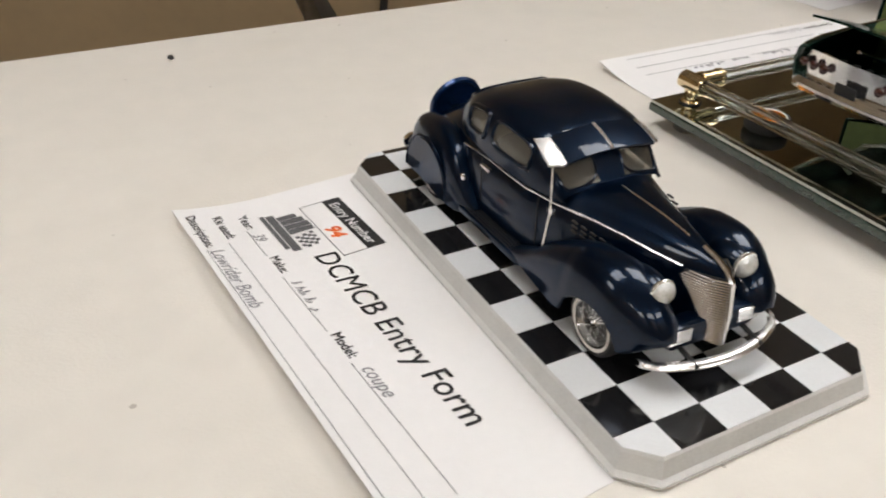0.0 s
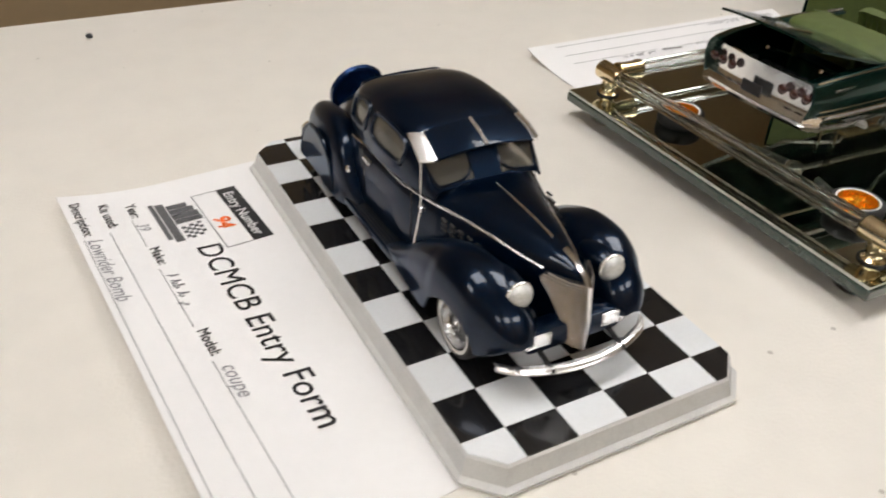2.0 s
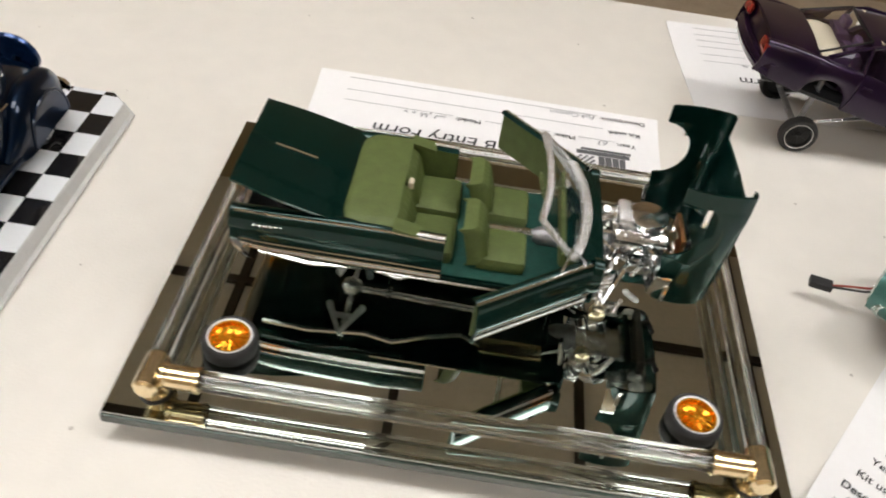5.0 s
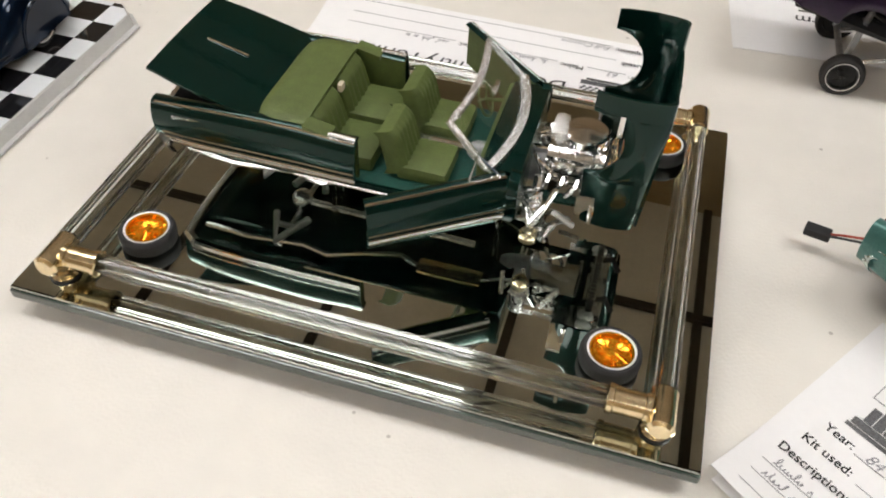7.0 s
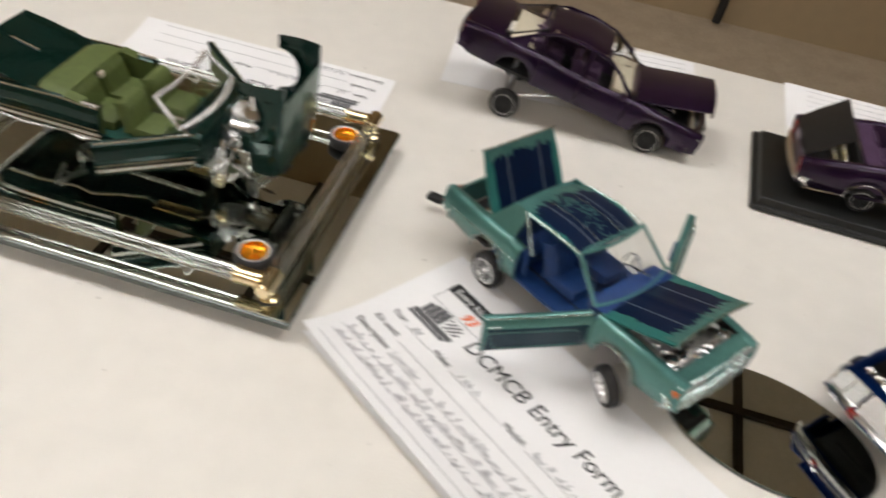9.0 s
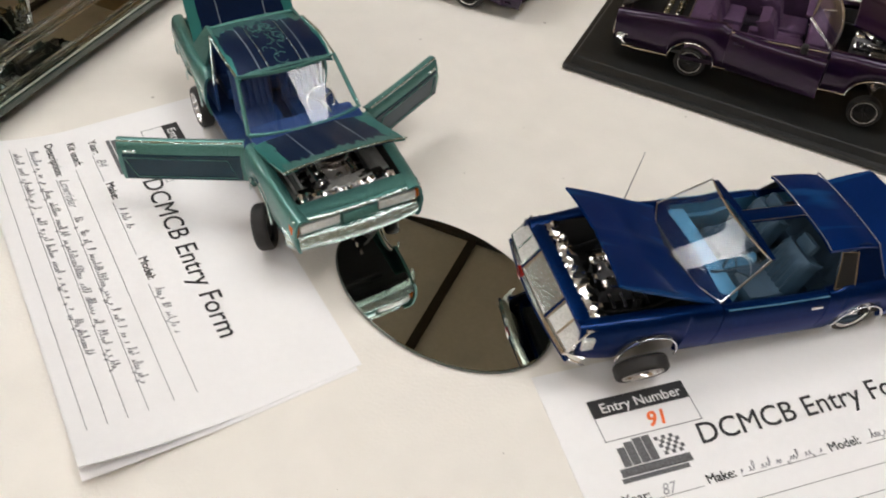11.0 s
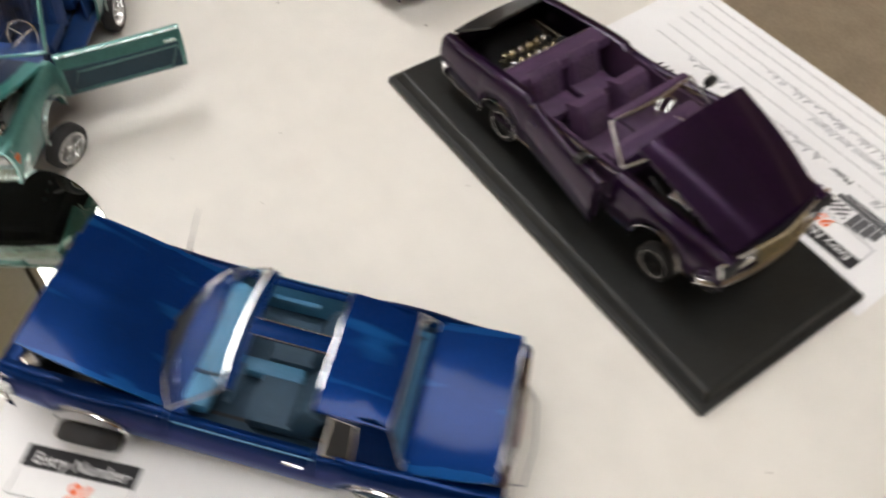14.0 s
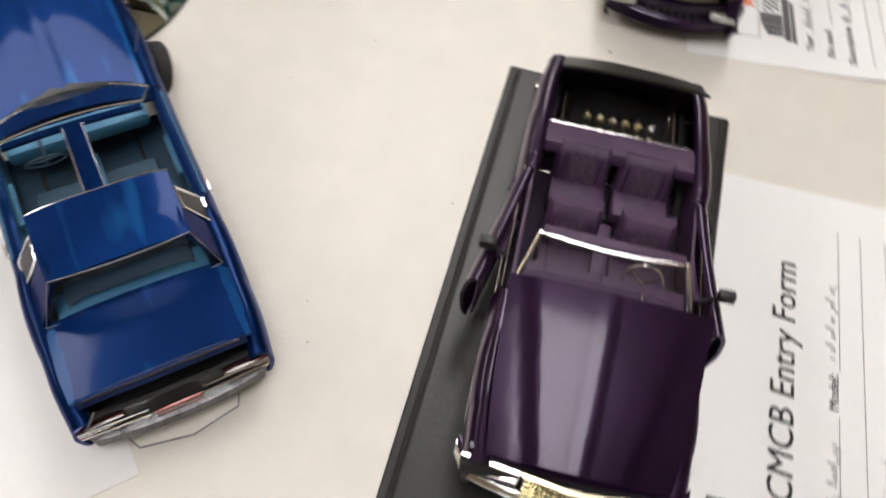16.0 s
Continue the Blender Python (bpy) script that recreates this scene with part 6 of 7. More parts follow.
def green_convertible():
    k, z0 = 0.04, 0.0305
    foot = (MZ - z0) / k
    root = thing("model_car", "dark green convertible model, olive seats, front end tipped up, wheels off", "model car", placed(0.3325, 0.1283, z0, 0, k), "model cars")
    c = Car(5.34, 1.94, 1.62, -1.40, cowl=1.36, dr=-0.26, belt=0.97, hood=0.98, deck=0.97, rocker=0.38, arch=0.36, hip=0.0, wr=0.30, skirt=True)
    doors = {}
    for sgn, nm, ang in ((-1, "right", 35), (1, "left", 42)):
        dd = c.dr + 0.16
        part("quarter_panel", c.side(c.tail, c.dr - 0.012, sgn), "green", root)
        part("cowl_side", c.side(1.372, 1.48, sgn), "green", root)
        d = part("door", c.side(dd, c.cowl, sgn, 0.06), "green", root, at=(c.cowl, sgn * c.hw(1.3) * 0.96, 0), turn=(0, 0, -sgn * ang))
        rows = [[(x, sgn * (c.hw(x) * 0.90 - 0.05), c.rocker + 0.03 + (c.top(x) - c.rocker - 0.05) * q) for q in lin(0, 1, 4)] for x in lin(dd + 0.03, c.cowl - 0.03, 8)]
        part("door_card", sheet(nb(), rows, (0, sgn * 0.02, 0)), "olive", d, "olive door lining")
        side_trim(d, c, dd, c.cowl, sgn, 0.99, 0.016, "chrome", "sill_strip")
        for o, pr, x0, x1 in ((0.15, root, c.tail + 0.12, c.dr - 0.02), (0.15, d, dd + 0.01, c.cowl - 0.01)):
            rows = []
            for x in lin(x0, x1, 14):
                t = c.top(x)
                rows.append([(x, sgn * (c.hw(x) * ip(q, *c.PROFILE) + 0.008), c.rocker + (t - c.rocker) * q) for q in (o, o + 0.05, o + 0.10)])
            ins = part("spear_insert", sheet(nb(), rows, (0, -sgn * 0.03, 0)), "aluminium", pr, "bright aluminium side spear")
            for q in (o, o + 0.10, o + 0.22):
                side_trim(ins, c, x0, x1, sgn, q, 0.012, "chrome", "spear_moulding")
        if sgn < 0:
            # vent window frame on the near door
            fr = [(1.30, sgn * 0.86, 0.98), (0.96, sgn * 0.86, 0.98), (1.06, sgn * 0.82, 1.28), (1.30, sgn * 0.86, 0.98)]
            part("vent_window_frame", tube(nb(), fr, 0.018, 5, False), "chrome", d)
        part("rocker_trim", tube(nb(), [(c.xr + 0.4, sgn * 0.91, 0.385), (1.3, sgn * 0.91, 0.385)], 0.018, 6), "chrome", root)
        side_trim(root, c, c.tail + 0.05, c.dr - 0.02, sgn, 0.99, 0.014, "chrome", "beltline_trim")
        bl = nb()
        for q in range(9):
            if q != 6:
                box(bl, c.tail + 0.30 + 0.06 * q, sgn * (c.hw(-2.2) * 0.965 + 0.012), 0.83, 0.035, 0.01, 0.035 if q < 6 else 0.05)
        part("side_badge", bl, "chrome", root, "small bright badge marks")
        fs = nb()
        tube(fs, [(1.46, sgn * 0.42, 0.34), (1.7, sgn * 0.40, 0.40), (2.2, sgn * 0.40, 0.42), (2.45, sgn * 0.38, 0.40)], 0.05, 6)
        part("frame_rail", fs, "green", root)
        # hanging front and rear arms, bright, with gold hubs
        b = nb()
        tube(b, [(-1.20, sgn * 0.28, 0.22), (-1.42, sgn * 0.80, 0.16), (-1.64, sgn * 0.28, 0.22)], 0.05, 6)
        tube(b, [(-1.28, sgn * 0.48, 0.20), (-1.56, sgn * 0.48, 0.20)], 0.04, 6)
        part("rear_arm", b, "pale_metal", root, "pale metal A-shaped arm")
        e = nb()
        tube(e, [(1.62, sgn * 0.34, 0.34), (1.35, sgn * 0.46, 0.26), (1.12, sgn * 0.58, 0.26)], 0.022, 6)
        tube(e, [(0.38, sgn * 0.58, 0.26), (0.10, sgn * 0.46, 0.25), (-0.35, sgn * 0.60, 0.23), (-0.75, sgn * 0.78, 0.21), (-1.1, sgn * 0.70, 0.22), (-1.8, sgn * 0.78, 0.22), (-2.4, sgn * 0.72, 0.25)], 0.032, 6)
        ep = part("exhaust_pipe", e, "bright_chrome", root)
        part("silencer", box(nb(), 0.75, sgn * 0.58, 0.25, 0.80, 0.24, 0.10, 0.03), "brass", ep, "brass coloured silencer")
        for xx, mm in ((c.xf, "chrome"),):
            b = nb()
            tube(b, [(xx - 0.20, sgn * 0.46, 0.58), (xx, sgn * 0.62, 0.05), (xx + 0.20, sgn * 0.46, 0.58)], 0.035, 6)
            tube(b, [(xx - 0.11, sgn * 0.53, 0.32), (xx + 0.11, sgn * 0.53, 0.32)], 0.03, 6)
            tube(b, [(xx, sgn * 0.52, 0.62), (xx, sgn * 0.60, 0.0)], 0.045, 8)
            arm = part("suspension_arm", b, mm, root, "bright A-shaped suspension arm")
            rl = random.Random(21 + sgn)
            for q in range(7):
                x, y, z = xx + rl.uniform(-0.30, 0.30), sgn * rl.uniform(0.38, 0.74), rl.uniform(0.10, 0.50)
                part("steering_link", tube(nb(), [(x, y, z), (x + rl.uniform(-0.25, 0.25), y + sgn * rl.uniform(-0.2, 0.1), z - rl.uniform(0.06, 0.34))], rl.uniform(0.018, 0.040), 6), "foil", arm)
            part("coil_spring", tube(nb(), [(xx - 0.02 + 0.09 * math.cos(a), sgn * 0.56 + 0.09 * math.sin(a), 0.16 + 0.42 * a / 37.7) for a in lin(0, 37.7, 60)], 0.018, 5), "bright_chrome", arm)
            hb = lathe(nb(), [(0.0, -0.08), (0.09, -0.06), (0.11, 0.0), (0.09, 0.06), (0.0, 0.08)], 14, (xx, sgn * 0.66, 0.02))
            part("hub", hb, "pale_gold", arm, "pale gold hub")
        # posts that carry the car over the mirror
        part("support_post", tube(nb(), [(-0.9, sgn * 0.12, 0.40), (-0.9, sgn * 0.12, foot)], 0.035, 8), "clear", root, "clear post holding the car up")
        part("support_post", tube(nb(), [(1.2, sgn * 0.12, 0.40), (1.2, sgn * 0.12, foot)], 0.035, 8), "clear", root, "clear post holding the car up")
    rows = [[(x, q * (c.hw(x) * 0.92), 0.43) for q in lin(-1, 1, 5)] for x in lin(c.tail + 0.1, 1.45, 12)]
    part("floor_pan", sheet(nb(), rows, (0, 0, -0.05)), "green", root)
    rows = [[(x, q * (c.hw(x) * 0.88), 0.452) for q in lin(-1, 1, 5)] for x in lin(-1.0, 1.35, 8)]
    part("carpet", sheet(nb(), rows, (0, 0, -0.015)), "green_floor", root, "emerald green carpet")
    undercarriage(root, c, "green", "bright_chrome", False)
    part("fan_shroud", box(nb(), 2.42, 0, 0.78, 0.06, 0.52, 0.40, 0.02), "copper", root, "copper coloured fan shroud")
    tub(root, c, -1.1, -0.28, "olive")
    # trunk
    part("trunk_floor", box(nb(), -2.1, 0, 0.48, 0.9, 1.5, 0.03), "flat_black", root)
    lidp = part("trunk_lid", c.lid(-2.70, -1.42, 0.96, 0.985, 0.03, 0.03), "green", root, "dark green trunk lid propped open", at=(-1.42, 0, 0.98), turn=(0, 16, 0))
    part("lid_crease", tube(nb(), [(-2.4, 0, 1.0), (-1.9, 0, 1.018)], 0.012, 5), "chrome", lidp)
    for y in (-0.55, 0.3):
        part("hinge_arm", box(nb(), -2.0, y, 0.82, 0.5, 0.05, 0.05, 0.01, (0, 20, 0)), "chrome", root)
    b = nb()
    for q in range(6):
        tube(b, [(-2.2, -0.5 + 0.2 * q, 0.52), (-2.2, -0.5 + 0.2 * q, 0.72)], 0.06, 10)
    part("hydraulic_pumps", b, "black", root)
    # boot cover over the folded top
    rows = []
    for x in lin(-1.46, -0.84, 15):
        # rounded rear corners and a soft, padded top
        back = max(0.0, (-1.14 - x) / 0.32)
        w = (c.hw(x) * 0.915 + 0.005) * (0.72 + 0.28 * math.sqrt(max(0.0, 1 - back * back)))
        rows.append([(x, w * q, 0.975 + 0.10 * (1 - abs(q) ** 5) ** 0.5 * math.sqrt(max(0.0, 1 - (max(0.0, (-1.28 - x)) / 0.19) ** 2))) for q in lin(-1, 1, 21)])
    part("boot_cover", sheet(nb(), rows, (0, 0, -0.04)), "olive", root, "olive vinyl cover over the folded top")
    for sgn in (-1, 1):
        rows = [[(x, sgn * y, ip(x, (-0.86, 1.055), (-0.66, 1.01), (-0.56, 0.99)) - 0.06 * max(0, y - 0.84)) for y in (0.70, 0.78, 0.84, 0.885)] for x in lin(-0.86, -0.56, 5)]
        part("cover_flap", sheet(nb(), rows, (0, 0, -0.05)), "olive", root)
        rows = [[(x, sgn * (0.78 + 0.02 * t), 0.42 + 0.56 * t) for t in lin(0, 1, 4)] for x in lin(-0.86, -0.28, 6)]
        part("quarter_lining", sheet(nb(), rows, (0, sgn * 0.03, 0)), "olive", root, "olive lining beside the rear seat")
        part("sill_rail", tube(nb(), [(-0.58, sgn * 0.845, 0.985), (-0.28, sgn * 0.845, 0.98)], 0.03, 6), "bright_chrome", root)
    seat(root, -0.74, 0.36, 0.42, 0.66, "olive", 14, 0.52, 0.62)
    seat(root, -0.74, -0.36, 0.42, 0.66, "olive", 14, 0.52, 0.62)
    part("seat_emblem", box(nb(), -0.77, 0, 0.99, 0.06, 0.11, 0.10, 0.02), "cream", root, "pale emblem on the rear seat")
    for y in (-0.40, 0.40):
        seat(root, 0.14, y, 0.42, 0.58, "olive", 14, 0.53, 0.58)
    part("console", box(nb(), 0.45, 0, 0.48, 0.9, 0.14, 0.14, 0.03), "chrome", root, "bright centre console")
    part("dashboard", box(nb(), 1.12, 0, 0.86, 0.26, 1.56, 0.22, 0.06), "olive", root, "olive dashboard")
    steering(root, 0.80, 0.40, 0.92, "olive")
    rows = [[(x, q * 0.80, 0.97 + 0.04 * (1 - q * q)) for q in lin(-1, 1, 11)] for x in (1.05, 1.30, 1.47)]
    part("cowl", sheet(nb(), rows, (0, 0, -0.05)), "green", root)
    part("firewall", box(nb(), 1.45, 0, 0.66, 0.05, 1.66, 0.6, 0.02), "green", root)
    screen(root, 1.12, 1.00, 0.86, 0.70, 1.42, 0.79, 0.15, "foil", 0.042)
    part("cowl_trim", tube(nb(), [(1.13 + 0.16 * (1 - q * q) + 0.02, 0.86 * q, 1.0) for q in lin(-1, 1, 15)], 0.05, 6), "foil", root, "crinkled bright strip at the windscreen base")
    part("rear_view_mirror", box(nb(), 0.98, 0, 1.38, 0.05, 0.22, 0.07, 0.02), "chrome", root)
    # tail
    bumper(root, "rear_bumper", -2.62, 0.95, 0.42, 0.20, 0.12, "chrome", -1, 0.06)
    tp = end_panel(root, c, -2.60, 0.50, 0.86, "chrome", -1, "tail_panel", 0.05)
    for sgn in (-1, 1):
        for q in range(3):
            part("tail_lamp", lathe(nb(), [(0.062, 0.0), (0.062, -0.03), (0.04, -0.045), (0.0, -0.05)], 16, (-2.645 + 0.012 * q, sgn * (0.42 + 0.17 * q), 0.70), "x"), "dark_lens", tp, "round dark red lamp")
    part("plate", box(nb(), -2.70, 0, 0.56, 0.02, 0.32, 0.15, 0.01), "flat_black", root, "dark plate")
    # engine
    engine(root, 1.95, 0.66, 1.02, "chrome")
    b = nb()
    box(b, 1.95, 0, 0.98, 0.50, 0.30, 0.10, 0.02)
    box(b, 1.72, 0, 1.06, 0.16, 0.36, 0.10, 0.02)
    part("intake", b, "foil", root, "bright intake manifold")
    b = nb()
    for q in range(6):
        a = q * math.pi / 3
        box(b, 2.33, 0.17 * math.cos(a), 0.72 + 0.17 * math.sin(a), 0.02, 0.10, 0.24, 0.01, (math.degrees(a) - 90, 0, 20))
    part("cooling_fan", b, "brass", root)
    b = nb()
    rnd = random.Random(3)
    for q in range(10):
        y = rnd.uniform(-0.4, 0.4)
        tube(b, [(1.5, y, 0.8), (1.62, y * 1.2, rnd.uniform(0.5, 0.9)), (rnd.uniform(1.7, 2.3), y * 1.3, rnd.uniform(0.35, 0.6))], 0.014, 5)
    part("engine_plumbing", b, "chrome", root, "bright hoses and pipes")
    part("gearbox", lathe(nb(), [(0.20, 0.0), (0.18, -0.25), (0.12, -0.4), (0.12, -0.8), (0.06, -0.9)], 14, (1.62, 0, 0.50), "x"), "grey_metal", root)
    # front end, tipped forward on its nose
    m = Matrix(((0, 0, 1, 1.78), (0, 0.86, 0, 0), (-1, 0, 0, 3.14), (0, 0, 0, 1)))

    def tip(bm_):
        for v in bm_.verts:
            v.co = m @ v.co
        return bm_
    c.rocker = 0.27  # the front fenders reach lower than the sills
    clip_ = part("front_end", tip(c.lid(1.32, 2.62, 0.99, 0.93, 0.03, 0.02, fold=0.01)), "green", root, "dark green hood and fenders standing on end")
    for sgn in (-1, 1):
        f = part("fender", tip(c.side(1.04, 2.66, sgn, 0.10)), "green", clip_)
        part("fender_badge", tip(box(nb(), 1.34, sgn * (c.hw(1.2) + 0.006), 0.55, 0.24, 0.02, 0.05, 0.006)), "chrome", clip_)
        part("fender_spear", tip(box(nb(), 2.52, sgn * (c.hw(2.5) + 0.006), 0.45, 0.26, 0.02, 0.05, 0.006)), "chrome", clip_)
    g = bars(nb(), 2.62, -0.75, 0.75, 0.46, 0.80, 6, 0.012, False)
    bars(g, 2.62, -0.75, 0.75, 0.46, 0.80, 26, 0.006)
    part("grille", tip(g), "chrome", clip_, "bright bar grille")
    part("grille_shell", tip(box(nb(), 2.585, 0, 0.63, 0.02, 1.62, 0.40, 0.006)), "bright_chrome", clip_, "bright grille shell")
    for sgn in (-1, 1):
        for y in (0.56, 0.76):
            part("headlamp", tip(lathe(nb(), [(0.10, 0.0), (0.10, 0.05), (0.07, 0.08), (0.0, 0.09)], 18, (2.60, sgn * y, 0.66), "x")), "lens", clip_)
    b = nb()
    rows = []
    for q in lin(-1, 1, 15):
        rows.append([(2.70 - 0.12 * q * q - (0.3 if abs(q) > 0.97 else 0), 0.97 * q, z) for z in (0.28, 0.36, 0.46)])
    part("front_bumper", tip(sheet(b, rows, (-0.04, 0, 0))), "chrome", clip_)
    nose = part("nose_grille", box(nb(), 2.46, 0, 0.34, 0.08, 0.96, 0.22, 0.02), "flat_black", clip_, "bright grille and bumper face hanging from the nose")
    gb = nb()
    for q in range(7):
        for x in (2.418, 2.502):
            box(gb, x, 0, 0.25 + 0.03 * q, 0.010, 0.92, 0.014)
    for q in range(16):
        box(gb, 2.46, -0.45 + 0.06 * q, 0.229, 0.07, 0.012, 0.010)
    part("grille_bar", gb, "chrome", nose)
    part("tilt_arm", tube(nb(), [(2.4, -0.34, 0.40), (2.62, -0.34, 0.30), (2.72, -0.34, 0.48)], 0.04, 6), "flat_black", root, "black tilt arm of the front end")
    part("tilt_arm", tube(nb(), [(2.4, 0.34, 0.40), (2.62, 0.34, 0.30), (2.72, 0.34, 0.48)], 0.04, 6), "flat_black", root, "black tilt arm of the front end")


green_convertible()

# loose wheels lying on the mirror
SC[0] = 0.04
for x, y, tilt in ((0.2335, 0.0600, 4), (0.4425, 0.0570, -3), (0.2235, 0.1690, 3), (0.4490, 0.1990, -4)):
    lw = thing("loose_wheel", "small tyre with amber gold wire rim lying on the mirror", "model wheel", pose(x, y, MZ + 0.0042, tilt * 0.0, 0, tilt * 20), "loose wheels")
    wheel(lw, 0, 0, 0, 0.315, 1, 0.205, 0.225, "amber", 0.022, flat=True, spokes=30)


# ---------------------------------------------------------------- navy fat-fendered coupe
def navy_coupe():
    k = 0.042
    root = thing("model_car", "navy metallic fat-fendered vintage coupe model with chrome trim", "model car", placed(0.0565, 0.1262, 0.0112, -90, k), "model cars")

    def ring(x, w, zb, zt, ey, ez, n=25):
        pts = []
        for a in lin(0, math.pi, n):
            ca, sa = math.cos(a), math.sin(a)
            pts.append((x, w * math.copysign(abs(ca) ** ey, ca), zb + (zt - zb) * max(sa, 0) ** ez))
        return pts

    def hull_w(x):
        return ip(x, (-2.45, 0.16), (-2.3, 0.34), (-1.9, 0.52), (-1.4, 0.66), (-0.6, 0.745), (0.1, 0.73), (0.7, 0.60), (1.3, 0.42), (1.8, 0.25), (1.95, 0.175), (2.1, 0.10), (2.2, 0.05))

    def hull_t(x):
        return ip(x, (-2.45, 0.48), (-2.25, 0.68), (-1.85, 0.92), (-1.4, 1.05), (-0.8, 1.08), (0.5, 1.07), (1.2, 1.07), (1.8, 1.03), (2.1, 0.965), (2.2, 0.88))

    def hull_pt(x, a, off=0.0):
        ca, sa = math.cos(a), math.sin(a)
        ey, ez = ip(x, (-1.5, 0.55), (0.4, 0.45), (1.0, 0.62), (2.2, 0.85)), ip(x, (-1.5, 0.75), (0.4, 0.62), (1.2, 0.8), (2.2, 0.8))
        w, zt = hull_w(x) + off, hull_t(x) + off
        return (x, w * math.copysign(abs(ca) ** ey, ca), 0.34 + (zt - 0.34) * max(sa, 0) ** ez)
    xs = lin(-2.45, 2.2, 66)
    rows = [[hull_pt(x, a) for a in lin(0, math.pi, 33)] for x in xs]
    part("body", sheet(nb(), rows, lambda p: Vector((0, -0.03 if p.y > 0 else 0.03, -0.03))), "navy", root)
    part("body_nose_cap", prism(nb(), [hull_pt(2.2, a) for a in lin(0, math.pi, 17)], -0.05, "x"), "navy", root)
    part("body_tail_cap", prism(nb(), [hull_pt(-2.45, a) for a in lin(0, math.pi, 17)], 0.05, "x"), "navy", root)

    # greenhouse with real openings
    def gh(x, a, off=0.0):
        w = ip(x, (-1.6, 0.36), (-1.3, 0.55), (-0.9, 0.68), (-0.3, 0.72), (0.2, 0.69), (0.45, 0.64), (0.66, 0.57)) + off
        zt = ip(x, (-1.66, 1.00), (-1.40, 1.23), (-1.05, 1.425), (-0.65, 1.525), (-0.35, 1.54), (0.05, 1.51), (0.30, 1.43), (0.45, 1.30), (0.66, 1.05)) + off
        ca, sa = math.cos(a), math.sin(a)
        return (x, w * math.copysign(abs(ca) ** 0.42, ca), 0.97 + (zt - 0.97) * max(sa, 0) ** 0.78)
    D = math.pi / 180
    cuts_x = [-1.6, -1.5, -1.42, -1.33, -1.24, -1.15, -1.06, -0.98, -0.90, -0.80, -0.70, -0.62, -0.55, -0.48, -0.42, -0.32, -0.2, -0.08, 0.03, 0.14, 0.22, 0.30, 0.36, 0.42, 0.48, 0.54, 0.60, 0.635, 0.66]
    cuts_a = sorted(set([0, 5, 10, 14, 20, 27, 34, 41, 46, 50, 54, 58, 64, 72, 80, 86, 88, 90] + [180 - q for q in (0, 5, 10, 14, 20, 27, 34, 41, 46, 50, 54, 58, 64, 72, 80, 86, 88, 90)]))

    def hole(xm, am):
        s = am if am < 90 else 180 - am
        return (10 < s < 41 and (-0.42 < xm < 0.22 or -0.98 < xm < -0.55)) or (0.36 < xm < 0.635 and 41 < am < 139 and not 88 < am < 92) or (-1.42 < xm < -1.15 and 58 < am < 122)
    b = nb()
    vs = {}

    def vert(i, j, o):
        if (i, j, o) not in vs:
            p = Vector(gh(cuts_x[i], cuts_a[j] * D))
            q = Vector((p.x, p.y * 0.955, 0.97 + (p.z - 0.97) * 0.94)) if o else p
            vs[(i, j, o)] = b.verts.new(q)
        return vs[(i, j, o)]
    ni, nj = len(cuts_x) - 1, len(cuts_a) - 1
    solid = {(i, j): not hole((cuts_x[i] + cuts_x[i + 1]) / 2, (cuts_a[j] + cuts_a[j + 1]) / 2) for i in range(ni) for j in range(nj)}
    for (i, j), s in solid.items():
        if s:
            for o in (0, 1):
                f = [vert(i, j, o), vert(i + 1, j, o), vert(i + 1, j + 1, o), vert(i, j + 1, o)]
                b.faces.new(f if o else f[::-1])
            for (di, dj), (p, q) in {(-1, 0): ((i, j), (i, j + 1)), (1, 0): ((i + 1, j), (i + 1, j + 1)), (0, -1): ((i, j), (i + 1, j)), (0, 1): ((i, j + 1), (i + 1, j + 1))}.items():
                if not solid.get((i + di, j + dj), False):
                    b.faces.new((vert(*p, 0), vert(*q, 0), vert(*q, 1), vert(*p, 1)))
    roof = part("cab", b, "navy", root)

    def pane(x0, x1, a0, a1, name, r=0.022):
        rr = [[gh(x, a * D, -0.012) for a in lin(a0, a1, 7)] for x in lin(x0, x1, 7)]
        g = part(name, sheet(nb(), rr, lambda p: Vector((0, -p.y * 0.012, -0.004))), "greyed_pane", root, "clear window with a grey-beige tint")
        g.visible_shadow = False
        # rounded outline
        xm, am, hx, ha = (x0 + x1) / 2, (a0 + a1) / 2, (x1 - x0) / 2, (a1 - a0) / 2
        loop = []
        for t in lin(0, 2 * math.pi, 33):
            ct, st_ = math.cos(t), math.sin(t)
            loop.append(gh(xm + hx * math.copysign(abs(ct) ** 0.45, ct), (am + ha * math.copysign(abs(st_) ** 0.45, st_)) * D, 0.0))
        part("window_frame", tube(nb(), loop, r, 6, False), "navy", g)
    for s in (lambda q: q, lambda q: 180 - q):
        pane(-0.42, 0.22, s(10), s(41), "door_window")
        pane(-0.98, -0.55, s(10), s(41), "quarter_window", 0.03)
    pane(0.36, 0.635, 41, 88, "windscreen", 0.012)
    pane(0.36, 0.635, 92, 139, "windscreen", 0.012)
    pane(-1.42, -1.15, 58, 122, "rear_window")
    # sun visor with bright ends
    v = nb()
    rr = [[(x, q * w, z - 0.07 * q * q) for q in lin(-0.8, 0.8, 11)] for x, w, z in ((0.24, 0.60, 1.475), (0.42, 0.62, 1.425), (0.57, 0.63, 1.36))]
    vis = part("sun_visor", sheet(v, rr, (0, 0, -0.02)), "navy", root, "navy sun visor with chrome tips")
